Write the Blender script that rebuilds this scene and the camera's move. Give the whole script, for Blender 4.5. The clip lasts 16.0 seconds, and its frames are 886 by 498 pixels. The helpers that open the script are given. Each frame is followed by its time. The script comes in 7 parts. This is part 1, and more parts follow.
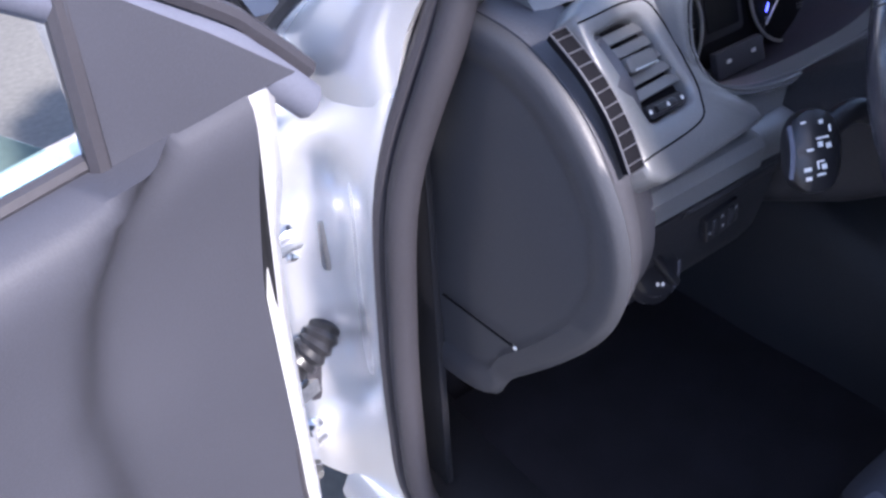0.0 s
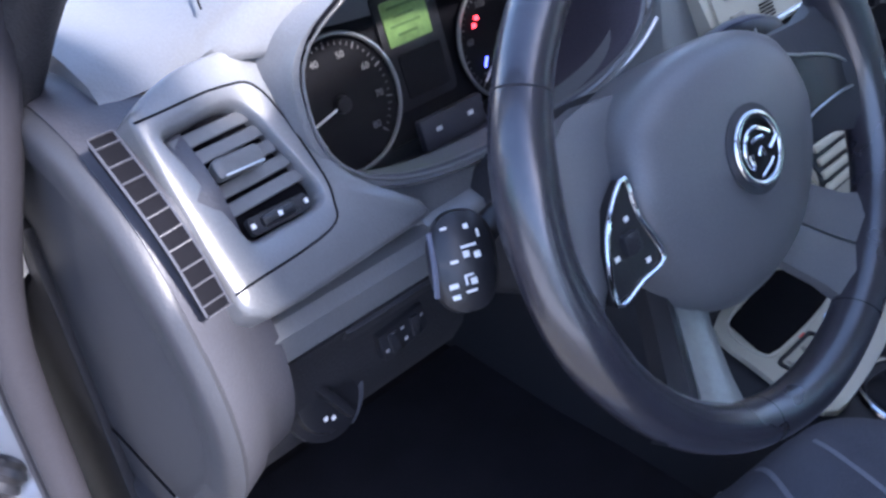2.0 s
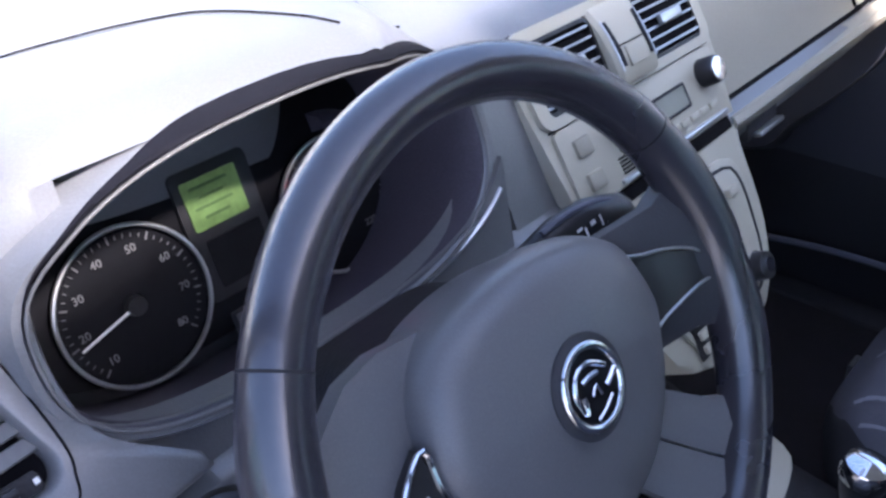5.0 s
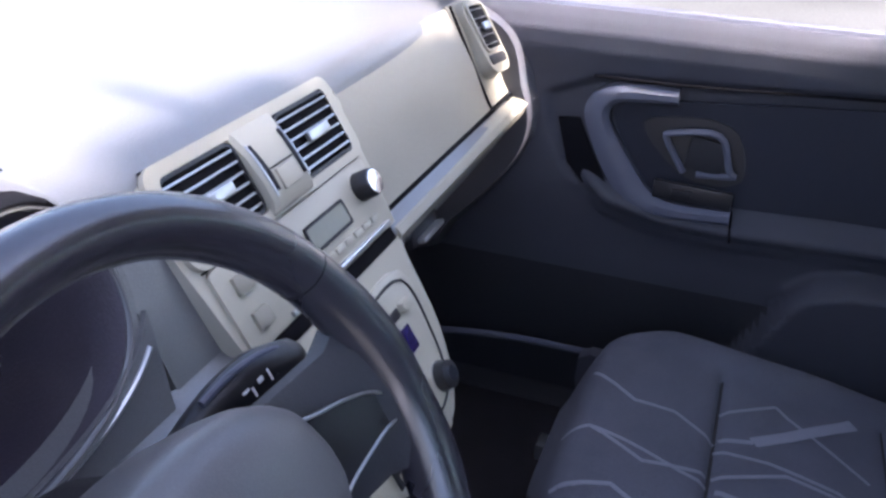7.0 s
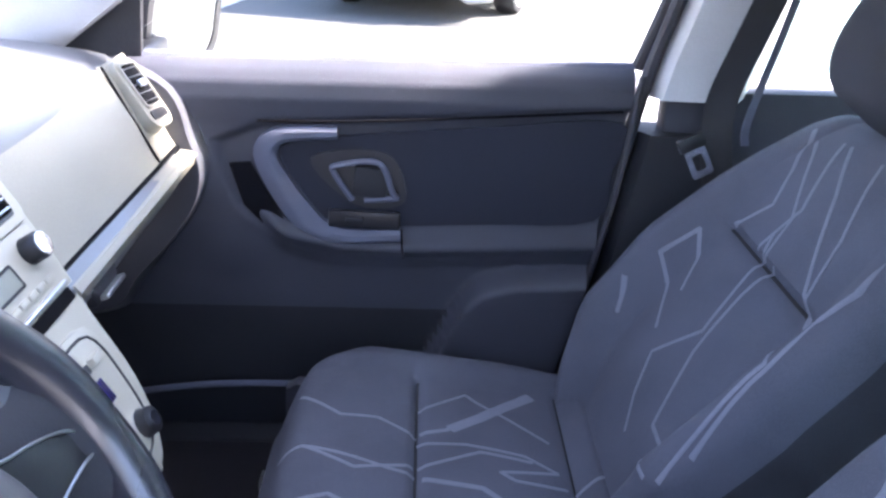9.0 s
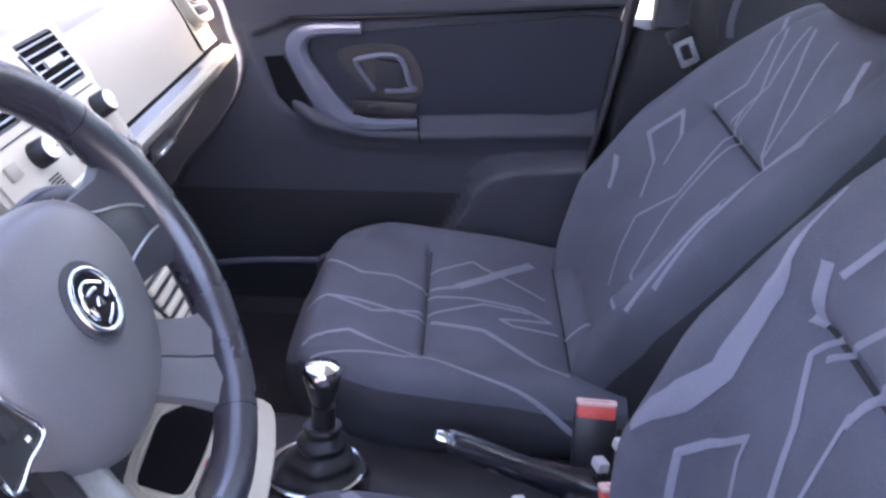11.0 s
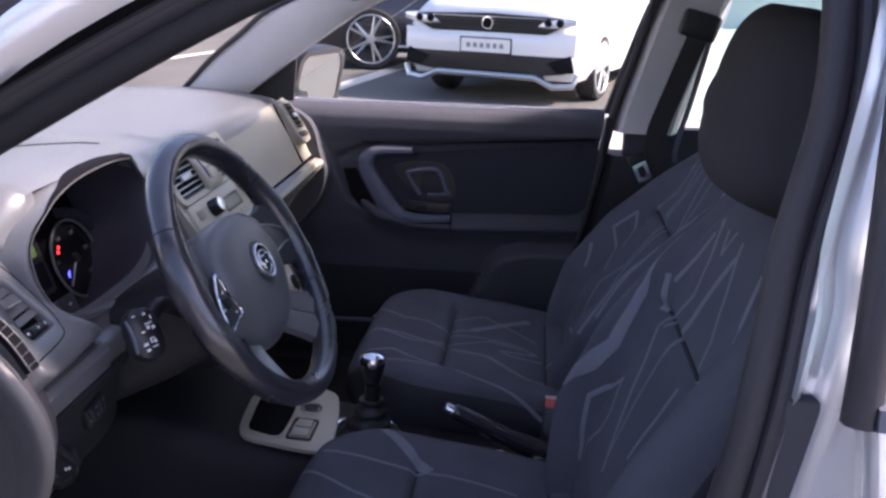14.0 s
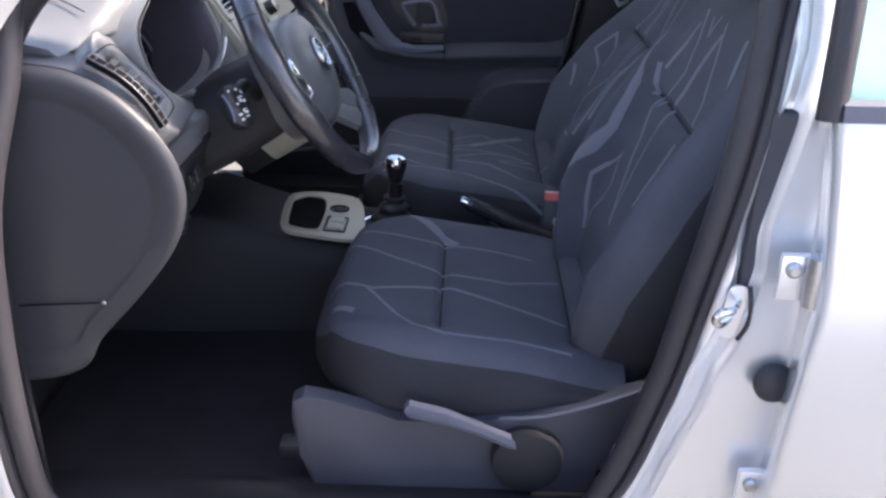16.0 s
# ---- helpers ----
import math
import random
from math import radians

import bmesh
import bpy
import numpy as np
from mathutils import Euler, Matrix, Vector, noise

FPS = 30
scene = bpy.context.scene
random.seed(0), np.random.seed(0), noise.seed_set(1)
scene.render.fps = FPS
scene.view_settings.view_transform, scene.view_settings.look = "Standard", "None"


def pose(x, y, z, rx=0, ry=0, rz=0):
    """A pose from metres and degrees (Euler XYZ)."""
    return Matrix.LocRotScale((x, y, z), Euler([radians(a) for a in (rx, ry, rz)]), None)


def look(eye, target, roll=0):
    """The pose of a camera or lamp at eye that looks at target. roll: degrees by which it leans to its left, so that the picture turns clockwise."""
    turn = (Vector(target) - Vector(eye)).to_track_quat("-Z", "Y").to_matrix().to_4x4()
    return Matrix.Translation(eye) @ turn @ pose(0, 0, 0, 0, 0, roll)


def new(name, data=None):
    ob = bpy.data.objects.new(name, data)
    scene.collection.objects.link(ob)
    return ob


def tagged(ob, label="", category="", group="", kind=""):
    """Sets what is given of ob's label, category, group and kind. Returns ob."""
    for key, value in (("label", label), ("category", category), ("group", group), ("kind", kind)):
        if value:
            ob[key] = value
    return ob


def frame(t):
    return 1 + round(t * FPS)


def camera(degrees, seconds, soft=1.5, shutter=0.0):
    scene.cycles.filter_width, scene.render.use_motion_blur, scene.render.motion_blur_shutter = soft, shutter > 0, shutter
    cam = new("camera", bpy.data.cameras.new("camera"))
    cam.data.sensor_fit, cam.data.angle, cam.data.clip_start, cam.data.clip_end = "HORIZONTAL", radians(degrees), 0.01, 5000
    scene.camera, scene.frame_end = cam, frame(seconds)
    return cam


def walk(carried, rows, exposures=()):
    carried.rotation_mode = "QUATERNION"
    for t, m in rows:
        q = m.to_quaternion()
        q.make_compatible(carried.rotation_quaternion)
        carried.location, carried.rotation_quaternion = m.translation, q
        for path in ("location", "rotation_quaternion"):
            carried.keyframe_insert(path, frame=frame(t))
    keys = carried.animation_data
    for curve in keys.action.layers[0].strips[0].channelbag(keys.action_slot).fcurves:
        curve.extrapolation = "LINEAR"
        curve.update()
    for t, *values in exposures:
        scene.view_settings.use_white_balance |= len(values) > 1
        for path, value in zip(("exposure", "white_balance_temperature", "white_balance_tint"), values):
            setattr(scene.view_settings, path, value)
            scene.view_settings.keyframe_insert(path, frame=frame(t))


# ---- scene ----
cam = camera(53.2, 16.0, soft=2.7)
PATH = [
    (0, (-1.106, -0.217, 1.238), (-0.204, 1.078, 0.009), -3.6),
    (0.5, (-1.032, -0.194, 1.218), (0.03, 1.028, 0.042), -3.4),
    (1, (-0.972, -0.208, 1.215), (0.137, 0.974, 0.042), -2.8),
    (1.5, (-0.89, -0.224, 1.213), (0.21, 0.949, 0.024), -3.0),
    (2, (-0.838, -0.228, 1.202), (0.224, 0.964, -0.003), -3.3),
    (2.5, (-0.803, -0.221, 1.199), (0.252, 0.976, -0.007), -3.4),
    (3, (-0.781, -0.215, 1.201), (0.275, 0.994, 0.009), -3.0),
    (5.5, (-0.647, -0.186, 1.231), (0.655, 0.895, 0.165), -1.4),
    (6, (-0.621, -0.188, 1.227), (0.767, 0.803, 0.183), 0.2),
    (6.5, (-0.612, -0.176, 1.216), (0.918, 0.679, 0.253), 1.6),
    (7, (-0.605, -0.158, 1.223), (1.078, 0.428, 0.316), 2.3),
    (7.5, (-0.607, -0.151, 1.23), (1.193, 0.092, 0.393), 3.4),
    (8, (-0.618, -0.164, 1.232), (1.233, -0.139, 0.476), 3.0),
    (10.5, (-0.818, -0.24, 1.229), (1.013, -0.311, 0.427), 1.7),
    (11, (-0.872, -0.248, 1.204), (0.915, -0.207, 0.305), 0.9),
    (11.5, (-0.916, -0.249, 1.183), (0.824, -0.156, 0.201), 0.9),
    (12, (-0.953, -0.233, 1.186), (0.785, -0.144, 0.201), 1.5),
    (12.5, (-1.052, -0.233, 1.222), (0.737, -0.181, 0.33), 2.3),
    (13, (-1.176, -0.27, 1.275), (0.702, -0.205, 0.592), 1.8),
    (13.5, (-1.288, -0.297, 1.274), (0.626, -0.209, 0.703), 1.5),
    (14, (-1.456, -0.343, 1.279), (0.442, -0.167, 0.676), 1.6),
    (14.5, (-1.562, -0.333, 1.272), (0.314, -0.131, 0.609), 0.7),
    (15, (-1.655, -0.283, 1.251), (0.201, -0.154, 0.518), 0.4),
    (15.5, (-1.724, -0.241, 1.227), (0.098, -0.173, 0.406), 0.8),
    (16, (-1.726, -0.229, 1.212), (0.083, -0.185, 0.361), 1.0),
]
EXPOSURES = [(0.0, 1.85, 6000, 22), (1.0, 1.95, 5900, 20), (2.0, 2.25, 5800, 20), (3.0, 2.1, 5700, 20), (5.5, 2.05, 6200, 24), (6.5, 2.2, 6350, 25), (7.5, 2.2, 6400, 24), (8.0, 2.5, 6200, 18), (10.5, 3.25, 6700, 30), (12.0, 3.55, 7100, 31), (12.5, 3.7, 6800, 32), (13.0, 2.35, 6600, 32), (13.5, 1.3, 6600, 30), (14.5, 1.5, 6750, 29), (15.2, 1.75, 6800, 25), (16.0, 2.1, 7000, 19)]
walk(cam, [(t, look(eye, target, roll)) for t, eye, target, roll in PATH], EXPOSURES)

# ---- daylight ----
SUN_AZ, SUN_EL = radians(-86), radians(41)      # the way to the sun: azimuth from +x, height
world = bpy.data.worlds.new("sky")
scene.world = world
world.use_nodes = True
sky = world.node_tree.nodes.new("ShaderNodeTexSky")
sky.sky_type, sky.sun_disc, sky.sun_elevation, sky.sun_rotation = "NISHITA", False, SUN_EL, radians(90) - SUN_AZ
world.node_tree.links.new(sky.outputs[0], world.node_tree.nodes["Background"].inputs[0])
world.node_tree.nodes["Background"].inputs[1].default_value = 0.14
sun = new("sun", bpy.data.lights.new("sun", "SUN"))
sun.data.energy, sun.data.angle, sun.data.color = 4.2, radians(5), (1.0, 0.94, 0.84)
to_sun = Vector((math.cos(SUN_EL) * math.cos(SUN_AZ), math.cos(SUN_EL) * math.sin(SUN_AZ), math.sin(SUN_EL)))
sun.matrix_world = look(to_sun * 30, (0, 0, 0))

# ---- materials ----
from mathutils.bvhtree import BVHTree


def material(name, base, rough=0.6, metal=0.0, var=0.15, big=5.0, fine=220.0, bump=0.15, coat=0.0, spec=0.5, kind="noise", emit=0.0):
    """A surface with uneven colour at a large scale and grain in relief at a fine one."""
    m = bpy.data.materials.new(name)
    m.use_nodes = True
    t = m.node_tree
    b = t.nodes["Principled BSDF"]
    co = t.nodes.new("ShaderNodeTexCoord")
    n1, n2 = t.nodes.new("ShaderNodeTexNoise"), None
    n1.inputs["Scale"].default_value, n1.inputs["Detail"].default_value = big, 5
    t.links.new(co.outputs["Object"], n1.inputs["Vector"])
    if kind == "weave":
        n2 = t.nodes.new("ShaderNodeTexVoronoi")
        n2.inputs["Scale"].default_value = fine
        out2 = n2.outputs["Distance"]
    elif kind == "grain":
        n2 = t.nodes.new("ShaderNodeTexVoronoi")
        n2.inputs["Scale"].default_value = fine
        n2.feature = "SMOOTH_F1"
        out2 = n2.outputs["Distance"]
    else:
        n2 = t.nodes.new("ShaderNodeTexNoise")
        n2.inputs["Scale"].default_value, n2.inputs["Detail"].default_value = fine, 3
        out2 = n2.outputs["Fac"]
    t.links.new(co.outputs["Object"], n2.inputs["Vector"])
    mix = t.nodes.new("ShaderNodeMix")
    mix.data_type = "RGBA"
    mix.inputs["A"].default_value = (*[max(0.0, c * (1 - var)) for c in base], 1)
    mix.inputs["B"].default_value = (*[min(1.0, c * (1 + var)) for c in base], 1)
    ramp = t.nodes.new("ShaderNodeMapRange")
    ramp.inputs["From Min"].default_value, ramp.inputs["From Max"].default_value = 0.3, 0.7
    add = t.nodes.new("ShaderNodeMath")
    add.operation = "MULTIPLY_ADD"
    add.inputs[1].default_value, add.inputs[2].default_value = 0.45, 0.0
    t.links.new(out2, add.inputs[0])
    su = t.nodes.new("ShaderNodeMath")
    su.operation = "MULTIPLY_ADD"
    su.inputs[1].default_value = 0.7
    t.links.new(n1.outputs["Fac"], su.inputs[0])
    t.links.new(add.outputs[0], su.inputs[2])
    t.links.new(su.outputs[0], ramp.inputs["Value"])
    t.links.new(ramp.outputs[0], mix.inputs["Factor"])
    t.links.new(mix.outputs["Result"], b.inputs["Base Color"])
    rr = t.nodes.new("ShaderNodeMapRange")
    rr.inputs["To Min"].default_value, rr.inputs["To Max"].default_value = max(0.02, rough * 0.85), min(1.0, rough * 1.15)
    t.links.new(n1.outputs["Fac"], rr.inputs["Value"])
    t.links.new(rr.outputs[0], b.inputs["Roughness"])
    if bump:
        bp = t.nodes.new("ShaderNodeBump")
        bp.inputs["Strength"].default_value, bp.inputs["Distance"].default_value = bump, 0.0015
        t.links.new(out2, bp.inputs["Height"])
        t.links.new(bp.outputs[0], b.inputs["Normal"])
    b.inputs["Metallic"].default_value = metal
    b.inputs["Coat Weight"].default_value = coat
    b.inputs["Specular IOR Level"].default_value = spec
    if emit:
        b.inputs["Emission Color"].default_value, b.inputs["Emission Strength"].default_value = (*base, 1), emit
    return m


def glass_material(name, tint=(1, 1, 1), rough=0.0):
    m = bpy.data.materials.new(name)
    m.use_nodes = True
    b = m.node_tree.nodes["Principled BSDF"]
    b.inputs["Base Color"].default_value = (*tint, 1)
    b.inputs["Transmission Weight"].default_value, b.inputs["Roughness"].default_value, b.inputs["IOR"].default_value = 1.0, rough, 1.1
    return m


DASH = material("soft_dash_plastic", (0.125, 0.130, 0.140), 0.33, spec=1.0, fine=620, bump=0.10, kind="grain", var=0.1)
DASH_FACE = material("grey_dash_face", (0.29, 0.275, 0.225), 0.45, fine=600, bump=0.10, kind="grain", var=0.08)
BAND = material("dash_end_band_plastic", (0.055, 0.056, 0.068), 0.4, fine=600, bump=0.12, kind="grain", var=0.1)
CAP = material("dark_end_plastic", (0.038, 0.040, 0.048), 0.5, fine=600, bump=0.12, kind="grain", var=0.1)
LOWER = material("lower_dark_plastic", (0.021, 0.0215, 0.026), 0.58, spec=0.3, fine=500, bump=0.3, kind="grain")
STACK = material("light_grey_panel", (0.43, 0.41, 0.335), 0.38, fine=700, bump=0.08, var=0.06)
BLACK = material("black_plastic", (0.014, 0.014, 0.017), 0.35, fine=400, bump=0.1)
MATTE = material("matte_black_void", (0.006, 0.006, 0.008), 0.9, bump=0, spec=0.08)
SLAT = material("vent_slat_grey", (0.12, 0.122, 0.125), 0.4, bump=0.1)
RUBBER = material("seal_rubber", (0.028, 0.027, 0.034), 0.55, fine=300, bump=0.2)
CHROME = material("chrome", (0.82, 0.82, 0.84), 0.12, metal=1.0, bump=0.0, var=0.03)
SATIN = material("satin_silver_trim", (0.55, 0.56, 0.56), 0.3, metal=0.9, bump=0.05, var=0.06)
PAINT = material("silver_car_paint", (0.84, 0.85, 0.88), 0.25, metal=0.62, fine=900, bump=0.0, coat=0.5, var=0.02)
LEATHER = material("black_leather", (0.026, 0.025, 0.033), 0.27, fine=900, bump=0.05, kind="grain", var=0.15, spec=1.0, coat=0.35)
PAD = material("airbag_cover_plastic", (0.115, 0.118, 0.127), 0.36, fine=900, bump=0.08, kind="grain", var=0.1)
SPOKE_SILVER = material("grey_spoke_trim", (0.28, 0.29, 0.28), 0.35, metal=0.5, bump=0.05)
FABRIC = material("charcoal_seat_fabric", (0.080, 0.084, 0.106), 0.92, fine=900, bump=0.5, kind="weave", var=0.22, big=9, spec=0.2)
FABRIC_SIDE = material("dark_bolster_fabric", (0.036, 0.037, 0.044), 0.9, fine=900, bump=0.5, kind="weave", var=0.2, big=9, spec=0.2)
STRIPE = material("pale_woven_stripe", (0.175, 0.18, 0.22), 0.85, fine=900, bump=0.4, kind="weave", var=0.15, spec=0.2)
SEAM = material("seam_thread", (0.012, 0.012, 0.015), 0.9, bump=0)
DOOR_PANEL = material("door_panel_plastic", (0.036, 0.038, 0.051), 0.62, fine=600, bump=0.12, kind="grain", var=0.1)
DOOR_DARK = material("door_insert_vinyl", (0.019, 0.021, 0.031), 0.7, fine=600, bump=0.15, kind="grain", var=0.12, spec=0.25)
TRIM_GREY = material("door_trim_grey", (0.088, 0.095, 0.130), 0.70, fine=500, bump=0.15)
CLADDING = material("seat_cladding_plastic", (0.062, 0.063, 0.082), 0.5, fine=500, bump=0.15, kind="grain", var=0.1)
CARPET = material("floor_carpet", (0.017, 0.016, 0.020), 0.95, spec=0.2, fine=400, bump=0.8, var=0.35, big=14)
HEADLINER = material("pale_headliner", (0.42, 0.42, 0.41), 0.9, fine=500, bump=0.3)
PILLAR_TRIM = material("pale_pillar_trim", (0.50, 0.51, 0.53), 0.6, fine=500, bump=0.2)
RED = material("red_buckle_button", (0.72, 0.10, 0.08), 0.35, bump=0.05)
BUCKLE_RIM = material("pale_buckle_rim", (0.72, 0.50, 0.47), 0.4, bump=0.05)
STEEL = material("zinc_steel", (0.45, 0.46, 0.48), 0.32, metal=1.0, fine=160, bump=0.1, var=0.2)
CLIP = material("pale_clip_plastic", (0.45, 0.45, 0.47), 0.4, bump=0.05)
BOOT = material("black_boot_leather", (0.013, 0.013, 0.016), 0.42, fine=500, bump=0.2, kind="grain")
BELT = material("belt_webbing", (0.022, 0.022, 0.026), 0.75, fine=800, bump=0.5, kind="weave")
LCD = material("green_lcd", (0.105, 0.18, 0.055), 0.4, bump=0, var=0.25, big=90, emit=0.06)
LCD_INK = material("green_lcd_ink", (0.05, 0.10, 0.03), 0.4, bump=0)
DISPLAY_BLUE = material("dark_blue_display", (0.022, 0.016, 0.075), 0.15, bump=0, spec=0.6)
LCD_OFF = material("grey_lcd", (0.20, 0.21, 0.17), 0.25, bump=0, var=0.05)
DIAL = material("dial_face", (0.006, 0.006, 0.008), 0.5, bump=0.05, spec=0.12)
DIAL_MARK = material("dial_print", (0.15, 0.15, 0.155), 0.5, bump=0, var=0.03)
WHITE_MARK = material("white_print", (0.75, 0.75, 0.75), 0.5, bump=0, var=0.03)
RED_LAMP = material("red_warning_lamp", (1.0, 0.04, 0.05), 0.4, bump=0, emit=1.6)
BLUE_LAMP = material("blue_warning_lamp", (0.08, 0.10, 1.0), 0.4, bump=0, emit=1.6)
GLASS = glass_material("clear_window_glass", (0.97, 1.0, 0.99))
GLASS_TINT = glass_material("green_tinted_glass", (0.62, 0.88, 0.86))
MIRROR = material("mirror_glass", (0.26, 0.27, 0.28), 0.03, metal=1.0, bump=0, var=0.0)
ASPHALT = material("asphalt", (0.11, 0.107, 0.097), 0.9, fine=45, bump=0.5, var=0.35, big=0.7)
CONCRETE = material("pale_paving", (0.60, 0.575, 0.50), 0.85, fine=30, bump=0.3, var=0.12, big=0.9)
BOUNCE_PAVING = material("grey_bounce_paving", (0.42, 0.435, 0.46), 0.85, fine=30, bump=0.3, var=0.12, big=0.9)
WHITE_PAINT = material("white_car_paint", (0.80, 0.80, 0.80), 0.25, bump=0, coat=0.8, var=0.02)
DARK_PAINT = material("dark_car_paint", (0.018, 0.016, 0.020), 0.22, bump=0, coat=0.8, var=0.05)
TYRE = material("tyre_rubber", (0.022, 0.022, 0.024), 0.85, fine=80, bump=0.4)
LAMP_GLASS = material("headlamp_lens", (0.62, 0.64, 0.68), 0.12, metal=0.6, bump=0, var=0.3, big=20)
FACADE = material("pale_facade", (0.68, 0.69, 0.66), 0.8, fine=20, bump=0.2, var=0.06)
WINDOW_DARK = material("dark_shop_window", (0.05, 0.055, 0.06), 0.08, bump=0)
PLATE = material("number_plate_white", (0.78, 0.78, 0.76), 0.4, bump=0, var=0.02)
BAR = material("grey_lettering_bar", (0.25, 0.25, 0.26), 0.5, bump=0)


# ---- mesh helpers ----
def finish(bm, sharp=38.0):
    bmesh.ops.recalc_face_normals(bm, faces=bm.faces)
    for f in bm.faces:
        f.smooth = True
    lim = radians(sharp)
    for e in bm.edges:
        if len(e.link_faces) == 2 and e.calc_face_angle(0.0) > lim:
            e.smooth = False
    return bm


def part(name, bm, mat, parent=None, label="", sharp=38.0):
    """Links a bmesh as one mesh object, under a thing or a part."""
    finish(bm, sharp)
    me = bpy.data.meshes.new(name)
    bm.to_mesh(me)
    bm.free()
    me.materials.append(mat)
    ob = new(name, me)
    if parent is not None:
        ob.parent = parent
    if label:
        ob["label"] = label
    return ob


def thing(name, label, category, group="", kind="", at=(0, 0, 0)):
    ob = new(name)
    ob.empty_display_size = 0.05
    return tagged(ob, label, category, group, kind)


def loft(rings, close=True, caps=True):
    """Skin over rings of equal point counts."""
    bm = bmesh.new()
    vs = [[bm.verts.new(p) for p in r] for r in rings]
    n = len(rings[0])
    for a, b in zip(vs, vs[1:]):
        for i in range(n if close else n - 1):
            j = (i + 1) % n
            try:
                bm.faces.new((a[i], a[j], b[j], b[i]))
            except ValueError:
                pass
    if close and caps:
        bm.faces.new(vs[0])
        bm.faces.new(list(reversed(vs[-1])))
    return bm


def _ring_skin(rings):
    bm = bmesh.new()
    vs = [[bm.verts.new(p) for p in r] for r in rings]
    n, k = len(rings[0]), len(rings)
    for a in range(k):
        for i in range(n):
            bm.faces.new((vs[a][i], vs[a][(i + 1) % n], vs[(a + 1) % k][(i + 1) % n], vs[(a + 1) % k][i]))
    return bm


def smooth_path(pts, steps=6, closed=False):
    """Catmull-Rom through the points."""
    P = [Vector(p) for p in pts]
    out = []
    n = len(P)
    for i in range(n if closed else n - 1):
        if closed:
            a, b, c, d = P[i - 1], P[i], P[(i + 1) % n], P[(i + 2) % n]
        else:
            a, b, c, d = P[max(i - 1, 0)], P[i], P[i + 1], P[min(i + 2, n - 1)]
        for s in range(steps):
            t = s / steps
            out.append(0.5 * ((2 * b) + (c - a) * t + (2 * a - 5 * b + 4 * c - d) * t * t + (3 * b - a - 3 * c + d) * t ** 3))
    if not closed:
        out.append(P[-1])
    return out


def sweep(path, radii, sides=10, closed=False, up=(0, 0, 1), flat=1.0):
    """A tube along a path; radii: one or one a point; flat: its height over its width."""
    P = [Vector(p) for p in path]
    n = len(P)
    R = list(radii) if isinstance(radii, (list, tuple)) else [radii] * n
    rings = []
    for i, p in enumerate(P):
        t = (P[(i + 1) % n] - P[i - 1]) if closed else (P[min(i + 1, n - 1)] - P[max(i - 1, 0)])
        t.normalize()
        s = t.cross(Vector(up))
        if s.length < 1e-4:
            s = t.cross(Vector((1, 0, 0)))
        s.normalize()
        w = s.cross(t).normalized()
        rings.append([p + s * math.cos(a) * R[i] + w * math.sin(a) * R[i] * flat for a in [2 * math.pi * k / sides for k in range(sides)]])
    return _ring_skin(rings) if closed else loft(rings)


def rbox(size, bevel=0.004, m=None, seg=2):
    bm = bmesh.new()
    bmesh.ops.create_cube(bm, size=1, matrix=Matrix.Diagonal((*size, 1)))
    if bevel:
        bmesh.ops.bevel(bm, geom=list(bm.edges), offset=min(bevel, min(size) * 0.45), segments=seg, affect="EDGES", profile=0.6)
    if m is not None:
        bm.transform(m)
    return bm


def prism(outline, depth, m, bevel=0.0, seg=2):
    """A plate: a 2D outline in the x, y of m, from 0 to depth along its z, with rounded rims."""
    bm = bmesh.new()
    a = [bm.verts.new((x, y, 0)) for x, y in outline]
    b = [bm.verts.new((x, y, depth)) for x, y in outline]
    n = len(a)
    f0, f1 = bm.faces.new(list(reversed(a))), bm.faces.new(b)
    for i in range(n):
        bm.faces.new((a[i], a[(i + 1) % n], b[(i + 1) % n], b[i]))
    if bevel:
        bmesh.ops.bevel(bm, geom=list(f1.edges), offset=bevel, segments=seg, affect="EDGES", profile=0.6)
    bm.transform(m)
    return bm


def ring_plate(outer, inner, depth, m, bevel=0.0):
    """A frame between two outlines of equal point counts."""
    n = len(outer)
    rings = [[Vector((x, y, 0)) for x, y in outer], [Vector((x, y, depth)) for x, y in outer], [Vector((x, y, depth)) for x, y in inner], [Vector((x, y, 0)) for x, y in inner]]
    bm = _ring_skin(rings)
    bm.transform(m)
    return bm


def lathe(profile, m, sides=32):
    """A turned body: (radius, height) pairs round m's z."""
    rings = [[(r * math.cos(2 * math.pi * k / sides), r * math.sin(2 * math.pi * k / sides), h) for k in range(sides)] for r, h in profile]
    bm = loft(rings)
    bm.transform(m)
    return bm


def rounded(w, h, r, n=5, cx=0.0, cy=0.0):
    """A rounded rectangle's outline."""
    out = []
    for sx, sy, a0 in ((1, 1, 0), (-1, 1, 90), (-1, -1, 180), (1, -1, 270)):
        for k in range(n + 1):
            a = radians(a0 + 90 * k / n)
            out.append((cx + sx * (w / 2 - r) + r * math.cos(a), cy + sy * (h / 2 - r) + r * math.sin(a)))
    return out


def oval(w, h, n=40, p=2.0, cx=0.0, cy=0.0):
    out = []
    for k in range(n):
        a = 2 * math.pi * k / n
        c, s = math.cos(a), math.sin(a)
        out.append((cx + w / 2 * math.copysign(abs(c) ** (2 / p), c), cy + h / 2 * math.copysign(abs(s) ** (2 / p), s)))
    return out


